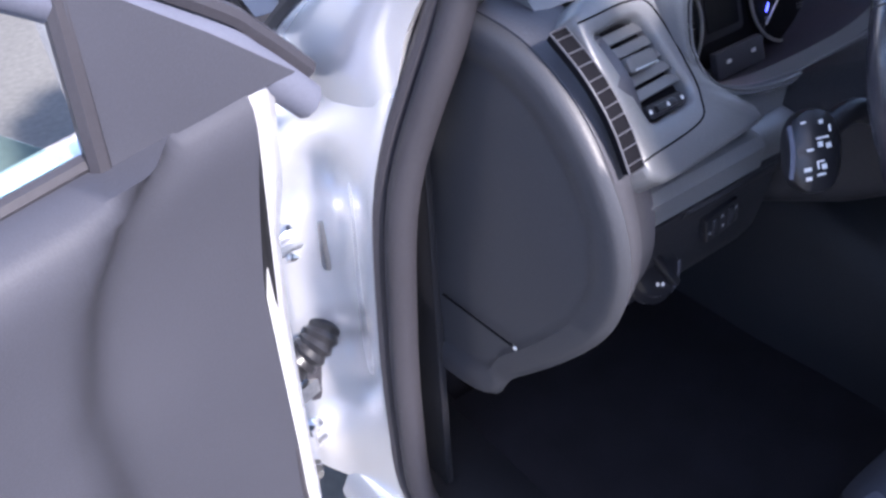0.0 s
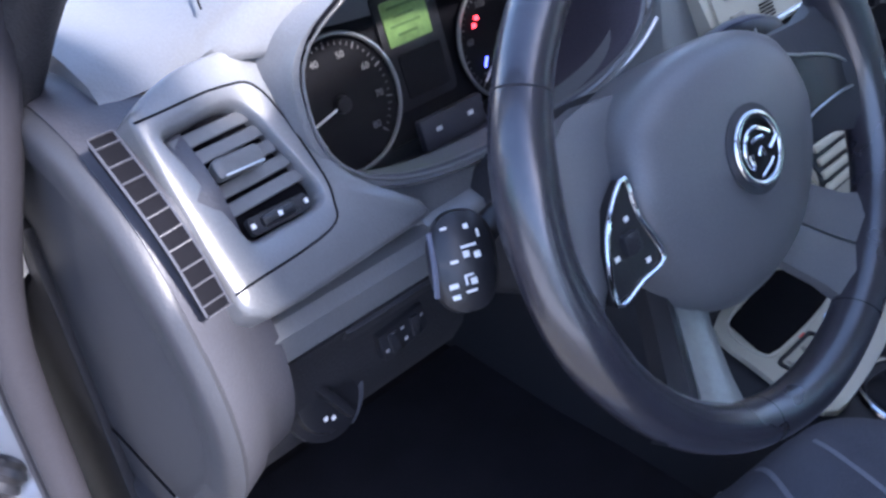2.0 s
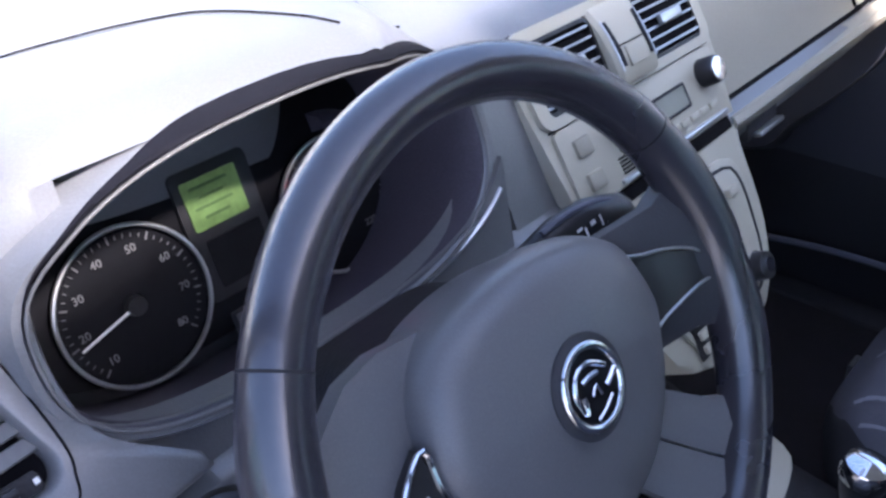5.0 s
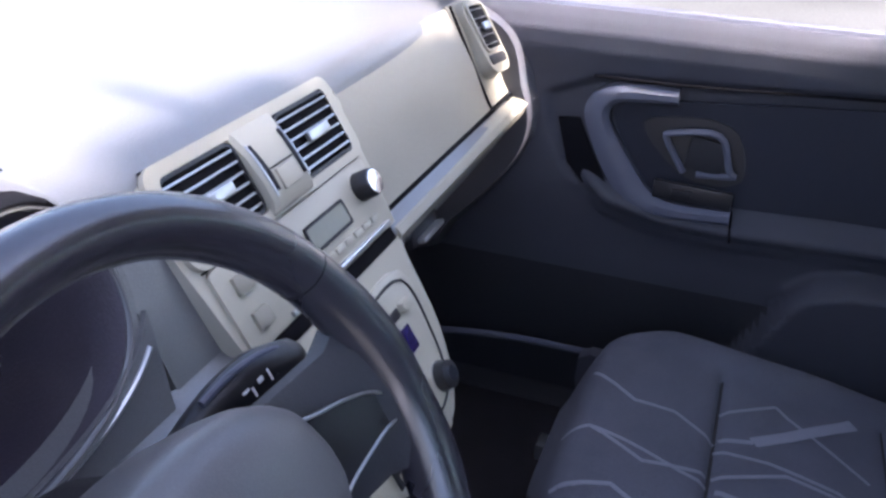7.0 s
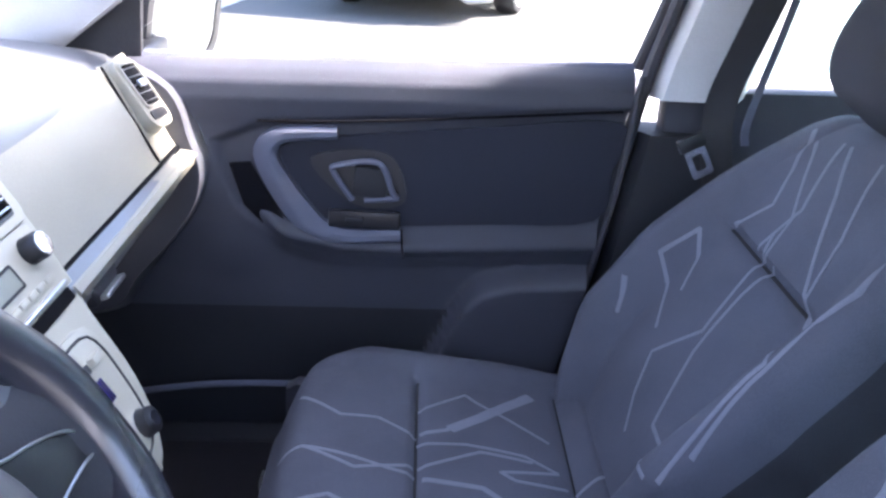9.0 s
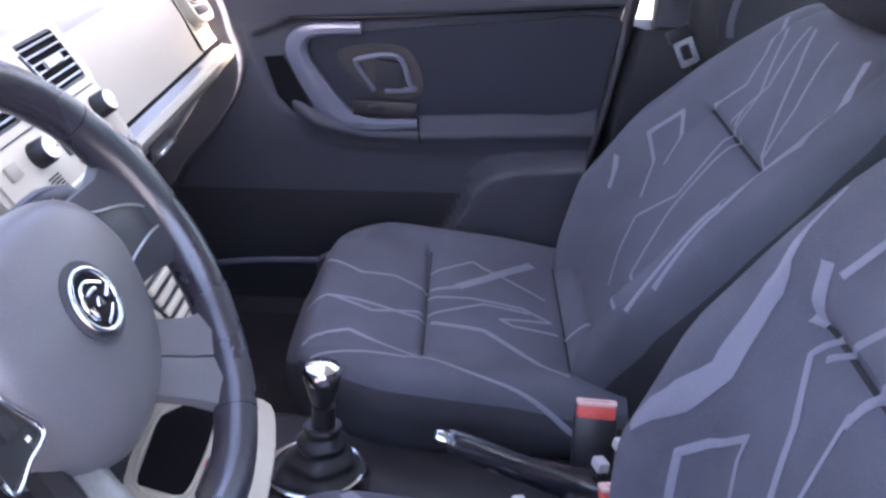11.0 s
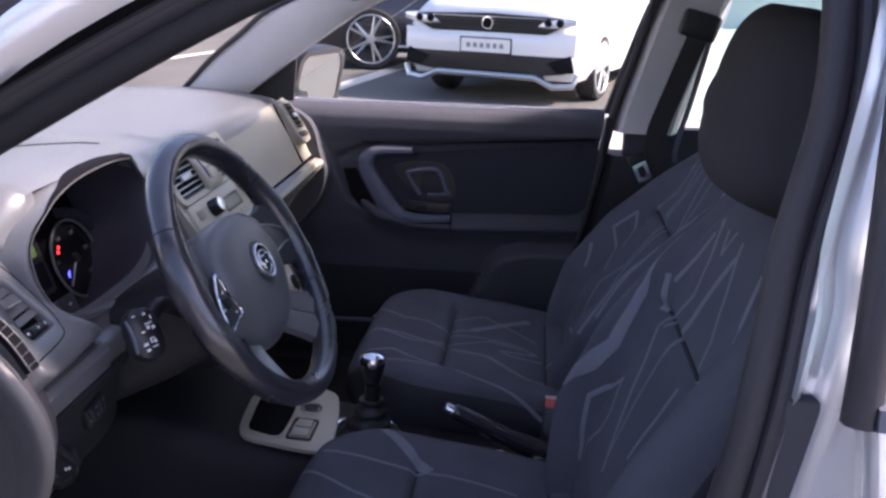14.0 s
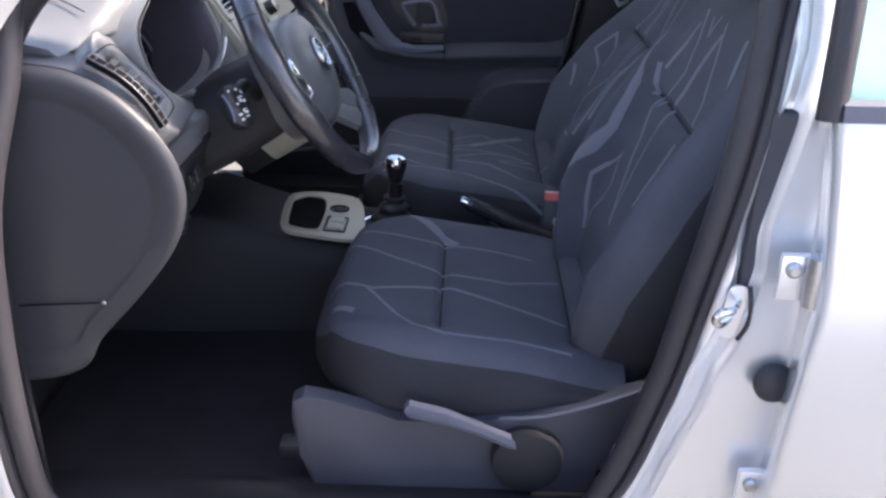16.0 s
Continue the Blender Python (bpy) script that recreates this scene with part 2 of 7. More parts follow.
def axes(origin, xdir, ydir):
    """A frame at origin with its x along xdir and its y near ydir."""
    x = Vector(xdir).normalized()
    z = x.cross(Vector(ydir)).normalized()
    y = z.cross(x)
    m = Matrix((x, y, z)).transposed().to_4x4()
    m.translation = origin
    return m


def lerp(points, x):
    """Piecewise linear through (x, y) pairs."""
    if x <= points[0][0]:
        return points[0][1]
    for (a, p), (b, q) in zip(points, points[1:]):
        if x <= b:
            return p + (q - p) * (x - a) / (b - a)
    return points[-1][1]


def ease(a, b, x):
    t = min(1.0, max(0.0, (x - a) / (b - a)))
    return t * t * (3 - 2 * t)


def text_mesh(words, size, m, mat, parent, name="lettering", depth=0.0004):
    cu = bpy.data.curves.new(name, "FONT")
    cu.body, cu.size, cu.extrude, cu.align_x, cu.align_y = words, size, depth, "CENTER", "CENTER"
    ob = bpy.data.objects.new(name, cu)
    me = bpy.data.meshes.new_from_object(ob)
    bpy.data.objects.remove(ob)
    me.transform(m)
    me.materials.append(mat)
    o = new(name, me)
    o.parent = parent
    return o

# ---- the car's shell ----
SEAL_FRONT = [(0.350, 0.34), (0.366, 0.45), (0.364, 0.62), (0.348, 0.79), (0.312, 0.94)]       # y, z of the door opening's front edge
SEAL_REAR = [(-0.436, 0.366), (-0.490, 0.534), (-0.514, 0.65), (-0.552, 0.883), (-0.576, 1.05), (-0.605, 1.20)]
PILLAR_A = [(0.322, 0.94), (0.263, 1.03), (0.12, 1.122), (-0.052, 1.218), (-0.22, 1.30), (-0.36, 1.345), (-0.50, 1.355)]


def rail_x(z):
    return lerp([(0.3, -0.760), (0.5, -0.760), (0.7, -0.756), (0.84, -0.748), (0.94, -0.718), (1.05, -0.685), (1.22, -0.645), (1.36, -0.585)], z)


car = thing("car_body", "silver hatchback body shell with open driver's door", "car body")

# floor pan, tunnel, sills
part("floor_carpet", rbox((1.40, 1.9, 0.03), 0.005, pose(0, -0.45, 0.265)), CARPET, car, "black floor carpet")
part("toe_board", rbox((1.38, 0.03, 0.55), 0.005, pose(0, 0.66, 0.48, -28)), CARPET, car)
part("firewall", rbox((1.38, 0.03, 0.5), 0.005, pose(0, 0.80, 0.72)), MATTE, car)
for sx in (-1, 1):
    prof = [(-0.64, 0.25), (-0.66, 0.285), (-0.70, 0.30), (-0.735, 0.295), (-0.78, 0.275), (-0.80, 0.235), (-0.79, 0.17), (-0.66, 0.17)]
    part("door_sill", loft([[(sx * -x * -1 if sx > 0 else x, y, z) for x, z in prof] if sx < 0 else [(-x, y, z) for x, z in prof] for y in (0.5, 0.2, -0.2, -0.55, -1.45)]), PAINT if sx < 0 else LOWER, car)

part("sill_trim", loft([[(x, y, z) for x, z in ((-0.60, 0.275), (-0.645, 0.292), (-0.70, 0.307), (-0.728, 0.303), (-0.728, 0.285), (-0.60, 0.26))] for y in (0.56, 0.0, -0.44)]), LOWER, car)
part("kick_panel", rbox((0.010, 0.26, 0.60), 0.003, pose(-0.7075, 0.50, 0.54)), LOWER, car)

# roof, headliner, rear
HEAD = -0.285
roof_rings, lining = [], []
for y, h, w in ((HEAD + 0.10, 1.375, 0.600), (HEAD - 0.05, 1.405, 0.605), (-0.6, 1.445, 0.60), (-1.1, 1.45, 0.575), (-1.6, 1.42, 0.55), (-1.85, 1.36, 0.50)):
    cur = [(x, y, h - 0.05 * (x / 0.55) ** 2 - (0.03 if abs(x) > w - 0.01 else 0)) for x in [w * k / 8 for k in range(-8, 9)]]
    roof_rings.append(cur + [(x, yy, z - 0.02) for x, yy, z in reversed(cur)])
    lining.append([(x * 0.98, yy, z - 0.026) for x, yy, z in cur] + [(x * 0.98, yy, z - 0.034) for x, yy, z in reversed(cur)])
part("roof", loft(roof_rings), PAINT, car)
part("headliner", loft(lining), HEADLINER, car, "pale cloth headliner")
part("tailgate", rbox((1.36, 0.05, 0.75), 0.02, pose(0, -1.75, 0.62)), LOWER, car)
for sx in (-1, 1):
    part("rear_pillar", sweep([(sx * 0.66, -1.52, 0.95), (sx * 0.62, -1.60, 1.15), (sx * 0.54, -1.66, 1.38)], 0.085, 10, flat=0.6), PILLAR_TRIM, car)
    part("rear_side_panel", rbox((0.05, 1.15, 0.66), 0.01, pose(sx * 0.71, -1.15, 0.60)), DOOR_PANEL, car)
bench = thing("rear_bench", "dark fabric rear bench behind the front seats", "seat")
part("bench_cushion", rbox((1.25, 0.50, 0.20), 0.05, pose(0, -1.18, 0.47, 4), 3), FABRIC_SIDE, bench)
part("bench_backrest", rbox((1.25, 0.16, 0.52), 0.05, pose(0, -1.50, 0.74, -18), 3), FABRIC_SIDE, bench)

# front pillars with their trim, the roof rails
Q = Vector((0, 0.5, 0.87))      # square to the pillar, up and ahead
for sx in (-1, 1):
    path = [Vector((sx * abs(rail_x(z)), y, z)) for y, z in PILLAR_A]
    ins = Vector((-sx * 0.02, 0, 0))
    if sx < 0:
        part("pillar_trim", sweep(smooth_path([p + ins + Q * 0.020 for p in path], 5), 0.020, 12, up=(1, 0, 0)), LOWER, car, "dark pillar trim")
        part("pillar_gap", sweep(smooth_path([p - ins * 0.3 + Q * 0.058 for p in path[1:]], 5), 0.014, 10, up=(1, 0, 0)), MATTE, car)
        # outer skin: from the windscreen edge over to the door opening
        front = smooth_path([(-0.745, 0.655, 0.803), (-0.747, 0.525, 0.905), (-0.745, 0.42, 0.977), (-0.738, 0.255, 1.105), (-0.718, 0.10, 1.235), (-0.69, -0.05, 1.325), (-0.655, -0.20, 1.395), (-0.61, -0.40, 1.43)], 4)
        rear = smooth_path([(-0.746, 0.385, 0.78), (-0.746, 0.352, 0.89), (-0.740, 0.325, 0.965), (-0.728, 0.235, 1.075), (-0.712, 0.095, 1.190), (-0.684, -0.055, 1.276), (-0.650, -0.205, 1.350), (-0.605, -0.40, 1.395)], 4)
        rings = []
        for f, r in zip(front, rear):
            b = Vector((-0.012, 0.0, 0.006))
            rings.append([r + Vector((0.05, 0.02, 0.01)), r, r.lerp(f, 0.10) + b * 0.6, r.lerp(f, 0.35) + b, r.lerp(f, 0.7) + b, r.lerp(f, 0.93) + b * 0.6, f, f + Vector((0.012, 0.012, 0.006)), f + Vector((0.05, 0.02, 0.0))])
        part("front_pillar", loft(rings), PAINT, car, "silver painted windscreen pillar", sharp=60)
        part("pillar_rubber", sweep([p + Vector((0.006, 0.010, 0.004)) for p in front], 0.009, 8, up=(1, 0, 0)), RUBBER, car)
    else:
        rings = []
        for k in range(22):
            z = 0.945 + 0.405 * k / 21
            yr = lerp([(0.945, 0.385), (1.068, 0.222), (1.18, 0.06), (1.30, -0.19), (1.35, -0.42)], z)
            yf = yr + lerp([(0.945, 0.155), (1.06, 0.185), (1.18, 0.20), (1.30, 0.17), (1.35, 0.12)], z)
            x = lerp([(0.945, 0.690), (1.06, 0.662), (1.18, 0.630), (1.35, 0.570)], z)
            rings.append([(x + 0.030, yr, z), (x, yr + 0.004, z), (x - 0.012, yr + (yf - yr) * 0.25, z), (x - 0.014, yr + (yf - yr) * 0.6, z), (x - 0.006, yf - 0.012, z), (x + 0.006, yf, z), (x + 0.030, yf, z)])
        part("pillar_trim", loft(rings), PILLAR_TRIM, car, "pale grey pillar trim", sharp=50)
        part("front_pillar", sweep(smooth_path([p + Vector((0.035, 0.09, 0.045)) for p in path], 5), 0.034, 12, flat=0.8), PAINT, car)
        part("windscreen_rubber", sweep(smooth_path([Vector(r[5]) + Vector((-0.002, 0.006, 0.004)) for r in rings[::3]], 5), 0.007, 8), RUBBER, car)
    back = [(sx * 0.585, -0.42, 1.372), (sx * 0.575, -0.7, 1.375), (sx * 0.565, -1.2, 1.37), (sx * 0.54, -1.62, 1.35)]
    part("roof_rail", sweep(smooth_path(back, 5), 0.030, 10), PAINT if sx < 0 else PILLAR_TRIM, car)

# rails added out of view to keep the sun off the dash ends
for sx in (-1, 1):
    cant = [(sx * 0.595, -0.22, 1.305), (sx * 0.588, -0.36, 1.325), (sx * 0.575, -0.55, 1.335), (sx * 0.565, -1.2, 1.335)]
    part("cant_rail_sun_block", sweep(smooth_path(cant, 5), 0.040, 10), PILLAR_TRIM, car, "pale rail added along the roof edge to block sun")

# the driver's door opening: seal all round, painted jambs
loop = [(rail_x(z), y, z) for y, z in SEAL_FRONT] + [(rail_x(z) + 0.004, y + 0.020, z + 0.036) for y, z in PILLAR_A[1:]]
loop += [(rail_x(1.33), -0.590, 1.345)] + [(rail_x(z) if z > 1.0 else -0.722, y, z) for y, z in reversed(SEAL_REAR)] + [(-0.725, -0.37, 0.31), (-0.735, 0.0, 0.295), (-0.735, 0.30, 0.297)]
part("door_seal", sweep(smooth_path(loop, 5, closed=True), 0.0155, 12, closed=True, up=(1, 0, 0)), RUBBER, car, "soft black rubber door seal")
part("seal_lip", sweep(smooth_path([(x - 0.010, y + (0.020 if y > 0.3 else (-0.020 if y < -0.4 else 0.004)), z) for x, y, z in loop], 5, closed=True), 0.008, 8, closed=True, up=(1, 0, 0)), RUBBER, car)

rings = []
for z in [0.26 + 0.62 * k / 28 for k in range(29)]:
    y = lerp([(b, a) for a, b in SEAL_FRONT], max(z, 0.34)) + (0.0 if z < 0.94 else -(z - 0.94) * 0.9)
    k = 1.0
    up = ease(0.74, 0.85, z)
    hollow = 0.016 * ease(0.40, 0.50, z) * (1 - ease(0.74, 0.82, z))
    sec = [(-0.733, 0.004), (-0.741, 0.006), (-0.748, 0.014), (-0.750, 0.040), (-0.752 + hollow * 0.5, 0.066), (-0.756 + hollow, 0.095), (-0.764 + hollow, 0.125), (-0.782, 0.160), (-0.792, 0.185), (-0.792, 0.225), (-0.733, 0.225)]
    rings.append([(x - 0.018 * (1 - ease(0.78, 0.90, z)) + (max(x, -0.749) - x) * up, y + 0.012 + d * (1 - 0.12 * up), z) for x, d in sec])
part("front_jamb", loft(rings), PAINT, car, "silver painted door jamb", sharp=80)

fender = []
for y, ztop, w in ((0.575, 0.835, 0.800), (0.65, 0.842, 0.805), (0.85, 0.845, 0.805), (1.2, 0.82, 0.80), (1.6, 0.74, 0.77)):
    fender.append([(-w, y, 0.25), (-w - 0.012, y, 0.55), (-w - 0.008, y, ztop - 0.12), (-w + 0.02, y, ztop - 0.03), (-w + 0.09, y, ztop), (-w + 0.17, y, ztop + 0.015), (-w + 0.17, y, ztop - 0.03), (-w + 0.06, y, ztop - 0.1), (-w + 0.06, y, 0.25)])
part("front_fender", loft(fender), PAINT, car)
part("front_fender", loft([[(-x, y, z) for x, y, z in reversed(r)] for r in fender]), PAINT, car)
bonnet = []
for y, z in ((0.98, 0.900), (1.2, 0.88), (1.5, 0.82), (1.75, 0.72)):
    bonnet.append([(x, y, z - 0.04 * (x / 0.65) ** 2) for x in [0.66 * k / 6 for k in range(-6, 7)]] + [(x, y, z - 0.03 - 0.04 * (x / 0.65) ** 2) for x in [0.66 * k / 6 for k in range(6, -7, -1)]])
part("bonnet", loft(bonnet), PAINT, car)
part("scuttle", rbox((1.30, 0.16, 0.03), 0.008, pose(0, 0.93, 0.91, 8)), BLACK, car)

# centre pillar of the driver's side: seal side trim, painted jamb with a stepped section
rings, trim_rings = [], []
for k in range(57):
    z = 0.30 + 1.06 * k / 56
    y = lerp([(b, a) for a, b in SEAL_REAR], z) if z < 1.2 else -0.605 - (z - 1.2) * 0.1
    if z < 0.36:
        y = -0.436 + (0.366 - z) * 0.5
    x0 = lerp([(0.3, -0.715), (0.95, -0.71), (1.2, -0.655), (1.36, -0.60)], z)
    rear = lerp([(0.3, -0.655), (0.73, -0.66), (1.06, -0.65), (1.36, -0.70)], z)
    e1 = y - 0.022
    yc = min(e1 - 0.020, lerp([(0.30, -0.44), (0.42, -0.472), (0.463, -0.489), (0.554, -0.527), (0.629, -0.564), (0.73, -0.581), (0.833, -0.573), (0.90, -0.575), (1.05, -0.605), (1.36, -0.66)], z))
    yc = max(yc, rear + 0.040)
    rings.append([(x0 + 0.03, y - 0.005, z), (x0 - 0.012, e1, z), (x0 - 0.020, e1 - 0.006, z), (x0 - 0.024, yc + 0.014, z), (x0 - 0.020, yc + 0.009, z), (x0 - 0.012, yc + 0.004, z), (x0 - 0.011, yc - 0.004, z), (x0 - 0.030, yc - 0.012, z), (x0 - 0.038, yc - 0.019, z), (x0 - 0.036, yc - 0.024, z),
                  (x0 - 0.028, min(yc - 0.028, rear + 0.022), z), (x0 - 0.032, rear + 0.008, z), (x0 - 0.050, rear, z), (x0 - 0.045, rear - 0.06, z), (x0 + 0.03, rear - 0.06, z)])
    trim_rings.append([(x0 + 0.04, y - 0.01, z), (x0 + 0.065, y - 0.03, z), (x0 + 0.07, rear, z), (x0 + 0.034, rear, z), (x0 + 0.032, y - 0.008, z)])
part("centre_pillar", loft(rings), PAINT, car, "silver painted centre pillar", sharp=50)
part("centre_pillar_trim", loft(trim_rings), LOWER, car)
striker = thing("door_striker", "zinc door striker loop on the silver centre pillar", "striker")
part("striker_plate", prism(rounded(0.026, 0.075, 0.012), 0.004, axes((-0.741, -0.572, 0.672), (0.15, 1, 0.1), (0, -0.1, 1)), 0.001), PAINT, striker)
part("striker_loop", sweep(smooth_path([(-0.742, -0.574, 0.690), (-0.768, -0.562, 0.690), (-0.775, -0.545, 0.688), (-0.774, -0.541, 0.678), (-0.768, -0.548, 0.668), (-0.742, -0.568, 0.664)], 4), 0.0055, 8), CHROME, striker)
part("striker_rubber", sweep(smooth_path([(-0.747, -0.585, 0.712), (-0.752, -0.588, 0.690), (-0.752, -0.588, 0.660), (-0.747, -0.580, 0.636)], 5), 0.003, 8), RUBBER, striker)
for z in (0.738, 0.418):
    hinge = thing("pillar_hinge", "grey zinc rear door hinge on the pillar", "hinge", "rear door hinges")
    part("hinge_leaf", rbox((0.012, 0.05, 0.06), 0.004, pose(-0.768, -0.632, z)), PAINT, hinge)
    part("hinge_knuckle", lathe([(0.001, -0.032), (0.013, -0.032), (0.014, 0.0), (0.013, 0.032), (0.001, 0.032)], pose(-0.782, -0.648, z), 14), STEEL, hinge)
    part("hinge_bolt", lathe([(0.001, 0), (0.010, 0), (0.010, 0.006), (0.006, 0.009), (0.001, 0.009)], pose(-0.774, -0.622, z + 0.012, 0, -90), 8), STEEL, hinge)
grommet = thing("rubber_grommet", "black rubber wiring grommet on the pillar", "grommet")
part("grommet", lathe([(0.001, 0), (0.026, 0), (0.027, 0.006), (0.020, 0.014), (0.012, 0.016), (0.001, 0.016)], pose(-0.752, -0.634, 0.578, 0, -80), 20), RUBBER, grommet)

# the passenger's centre pillar
rings = []
for k in range(20):
    z = 0.30 + 1.07 * k / 19
    y = lerp([(0.3, -0.40), (0.6, -0.47), (0.96, -0.535), (1.137, -0.58), (1.236, -0.607), (1.37, -0.64)], z)
    x0 = lerp([(0.3, 0.70), (0.95, 0.69), (1.2, 0.65), (1.37, 0.585)], z)
    rings.append([(x0, y - 0.02, z), (x0 - 0.03, y - 0.035, z), (x0 - 0.035, y - 0.08, z), (x0 - 0.035, y - 0.15, z), (x0 - 0.0, y - 0.17, z), (x0 + 0.06, y - 0.17, z), (x0 + 0.06, y - 0.02, z)])
part("passenger_pillar_trim", loft([r for r in rings if r[0][2] <= 0.91]), LOWER, car)
part("passenger_pillar_upper_trim", loft([[(x - 0.002, y, z) for x, y, z in r] for r in rings if r[0][2] > 0.88]), PILLAR_TRIM, car, "pale grey upper pillar trim")
part("passenger_pillar_seal", sweep(smooth_path([(r[0][0] - 0.006, r[0][1] + 0.012, r[0][2]) for r in rings], 2), 0.011, 8), RUBBER, car)

# glazing
def pane(name, corners, mat, parent, thick=0.004, nx=10, ny=4, bulge=0.03, out=(0, 0, 1)):
    a, b, c, d = [Vector(p) for p in corners]
    n = (b - a).cross(d - a).normalized()
    if n.dot(Vector(out)) < 0:
        n = -n
    bm = bmesh.new()
    grid = []
    for off in (0.0, thick):
        g = []
        for j in range(ny + 1):
            row = []
            for i in range(nx + 1):
                u, v = i / nx, j / ny
                p = (a * (1 - u) + b * u) * (1 - v) + (d * (1 - u) + c * u) * v
                row.append(bm.verts.new(p + n * (off + bulge * (1 - (2 * u - 1) ** 2))))
            g.append(row)
        grid.append(g)
    for g in grid:
        for j in range(ny):
            for i in range(nx):
                bm.faces.new((g[j][i], g[j][i + 1], g[j + 1][i + 1], g[j + 1][i]))
    g, h = grid
    for i in range(nx):
        bm.faces.new((g[0][i], g[0][i + 1], h[0][i + 1], h[0][i]))
        bm.faces.new((g[ny][i], g[ny][i + 1], h[ny][i + 1], h[ny][i]))
    for j in range(ny):
        bm.faces.new((g[j][0], g[j + 1][0], h[j + 1][0], h[j][0]))
        bm.faces.new((g[j][nx], g[j + 1][nx], h[j + 1][nx], h[j][nx]))
    ob = part(name, bm, mat, parent)
    ob.visible_shadow = False
    return ob


pane("windscreen", [(-0.64, 0.86, 0.975), (0.64, 0.86, 0.975), (0.53, HEAD + 0.10, 1.365), (-0.53, HEAD + 0.10, 1.365)], GLASS, car, bulge=0.05)
pane("rear_window", [(-0.55, -1.80, 0.98), (0.55, -1.80, 0.98), (0.48, -1.78, 1.34), (-0.48, -1.78, 1.34)], GLASS_TINT, car, bulge=0.02, out=(0, -1, 0))
quarter = pane("rear_quarter_window", [(0.70, -1.50, 0.95), (0.70, -0.72, 0.95), (0.60, -0.80, 1.34), (0.58, -1.56, 1.34)], GLASS_TINT, car, bulge=0.01, out=(1, 0, 0))
quarter.visible_shadow = True

# rear-view mirror, out of view, set so its shadow falls on the pad
mir = thing("rear_view_mirror", "black interior mirror on the windscreen", "mirror")
part("mirror_housing", rbox((0.25, 0.03, 0.07), 0.012, pose(0.02, -0.075, 1.265, 20), 3), BLACK, mir)
part("mirror_stem", sweep([(0.02, -0.065, 1.275), (0.02, -0.03, 1.335)], 0.012, 8), BLACK, mir)

# ---- dashboard ----
dash = thing("dashboard", "grey grained plastic dashboard with instrument hood and vents", "dashboard")
BIN_C, BIN_W, BIN_H = (-0.374, 0.938), 0.188, 0.086


def bin_oval(w, h, n=64):
    """The instrument opening's outline, slacker at its upper inner corner."""
    out = []
    for k in range(n):
        a = 2 * math.pi * k / n
        c, d = math.cos(a), math.sin(a)
        p = 2.05 if c > 0 and d > 0 else 2.6
        out.append((w / 2 * math.copysign(abs(c) ** (2 / p), c), h / 2 * math.copysign(abs(d) ** (2 / p), d)))
    return out


def hood(x, y=0.19):
    """How far the instrument hood is raised: full, then a flat flank down to the pad beside the centre stack."""
    edge = -0.298 + 0.42 * max(0.0, y - 0.19)
    return ease(-0.628, -0.525, x) * max(0.0, min(1.0, (-0.186 - x) / max(0.02, -0.186 - edge)))


def dash_profile(x):
    hb = hood(x)
    zc = 0.968 + 0.050 * hb
    top = [(0.90, 0.958), (0.80, 0.978), (0.68, 0.990)] + [(y, z + rise * hood(x, y)) for y, z, rise in ((0.55, 0.998, 0.003), (0.46, 0.998, 0.013), (0.41, 0.997, 0.028), (0.38, 0.995, 0.036), (0.35, 0.992, 0.043), (0.32, 0.988, 0.048))]
    top += [(0.29 - 0.02 * hb, 0.984 + 0.053 * hood(x, 0.28)), (0.262 - 0.03 * hb, 0.978 + 0.058 * hood(x, 0.24)), (0.250 - 0.036 * hb, zc + 0.008 * hb)]
    face = []
    for k in range(1, 33):
        z = zc - 0.006 - (zc - 0.842) * k / 32
        y = 0.19 + (z - 0.84) * (0.45 - 0.32 * hb)
        plane = 0.212 + (z - 0.921) * 0.87 + 0.12 * (x + 0.6115)      # the outer vent's slope
        if z < 0.885:
            plane = y
        w = 1 - ease(-0.570, -0.535, x)
        y = y + (min(y, plane) - y) * w
        p = 2.05 if x > BIN_C[0] else 2.6
        r = (abs((x - BIN_C[0]) / BIN_W) ** p + (max(0.0, z - BIN_C[1]) / BIN_H) ** p) ** (1 / p)
        y += 0.15 * (1 - ease(0.985, 1.03, r))
        y += 0.024 * (1 - ease(0.040, 0.052, abs(x + 0.612))) * (1 - ease(0.040, 0.052, abs(z - 0.922)))
        face.append((y, z))
    wb = 1 - ease(0.84, 1.0, abs((x - BIN_C[0]) / BIN_W))
    face += [(0.19 + 0.15 * wb, 0.838 - 0.090 * wb), (0.188 + 0.016 * wb, 0.836 - 0.045 * wb)]
    low = [(0.183, 0.832), (0.163, 0.830), (0.157, 0.822), (0.160, 0.795)] + [(a + (b - a) * (1 - ease(-0.46, -0.41, x)), za + (zb - za) * (1 - ease(-0.46, -0.41, x))) for (a, za), (b, zb) in (((0.172, 0.782), (0.166, 0.784)), ((0.195, 0.76), (0.170, 0.75)), ((0.215, 0.73), (0.178, 0.71)), ((0.235, 0.70), (0.192, 0.685)), ((0.265, 0.66), (0.235, 0.672)))] + [(0.31, 0.61), (0.42, 0.54), (0.60, 0.50), (0.90, 0.50)]
    return top + face + low


rings = []
for k in range(241):
    x = -0.665 + 1.33 * k / 240
    rings.append([(x, y + 0.02 * (abs(x) / 0.665) ** 6, z - 0.012 * (abs(x) / 0.665) ** 6) for y, z in dash_profile(x)])
part("dash_body", loft(rings), DASH, dash, sharp=50)

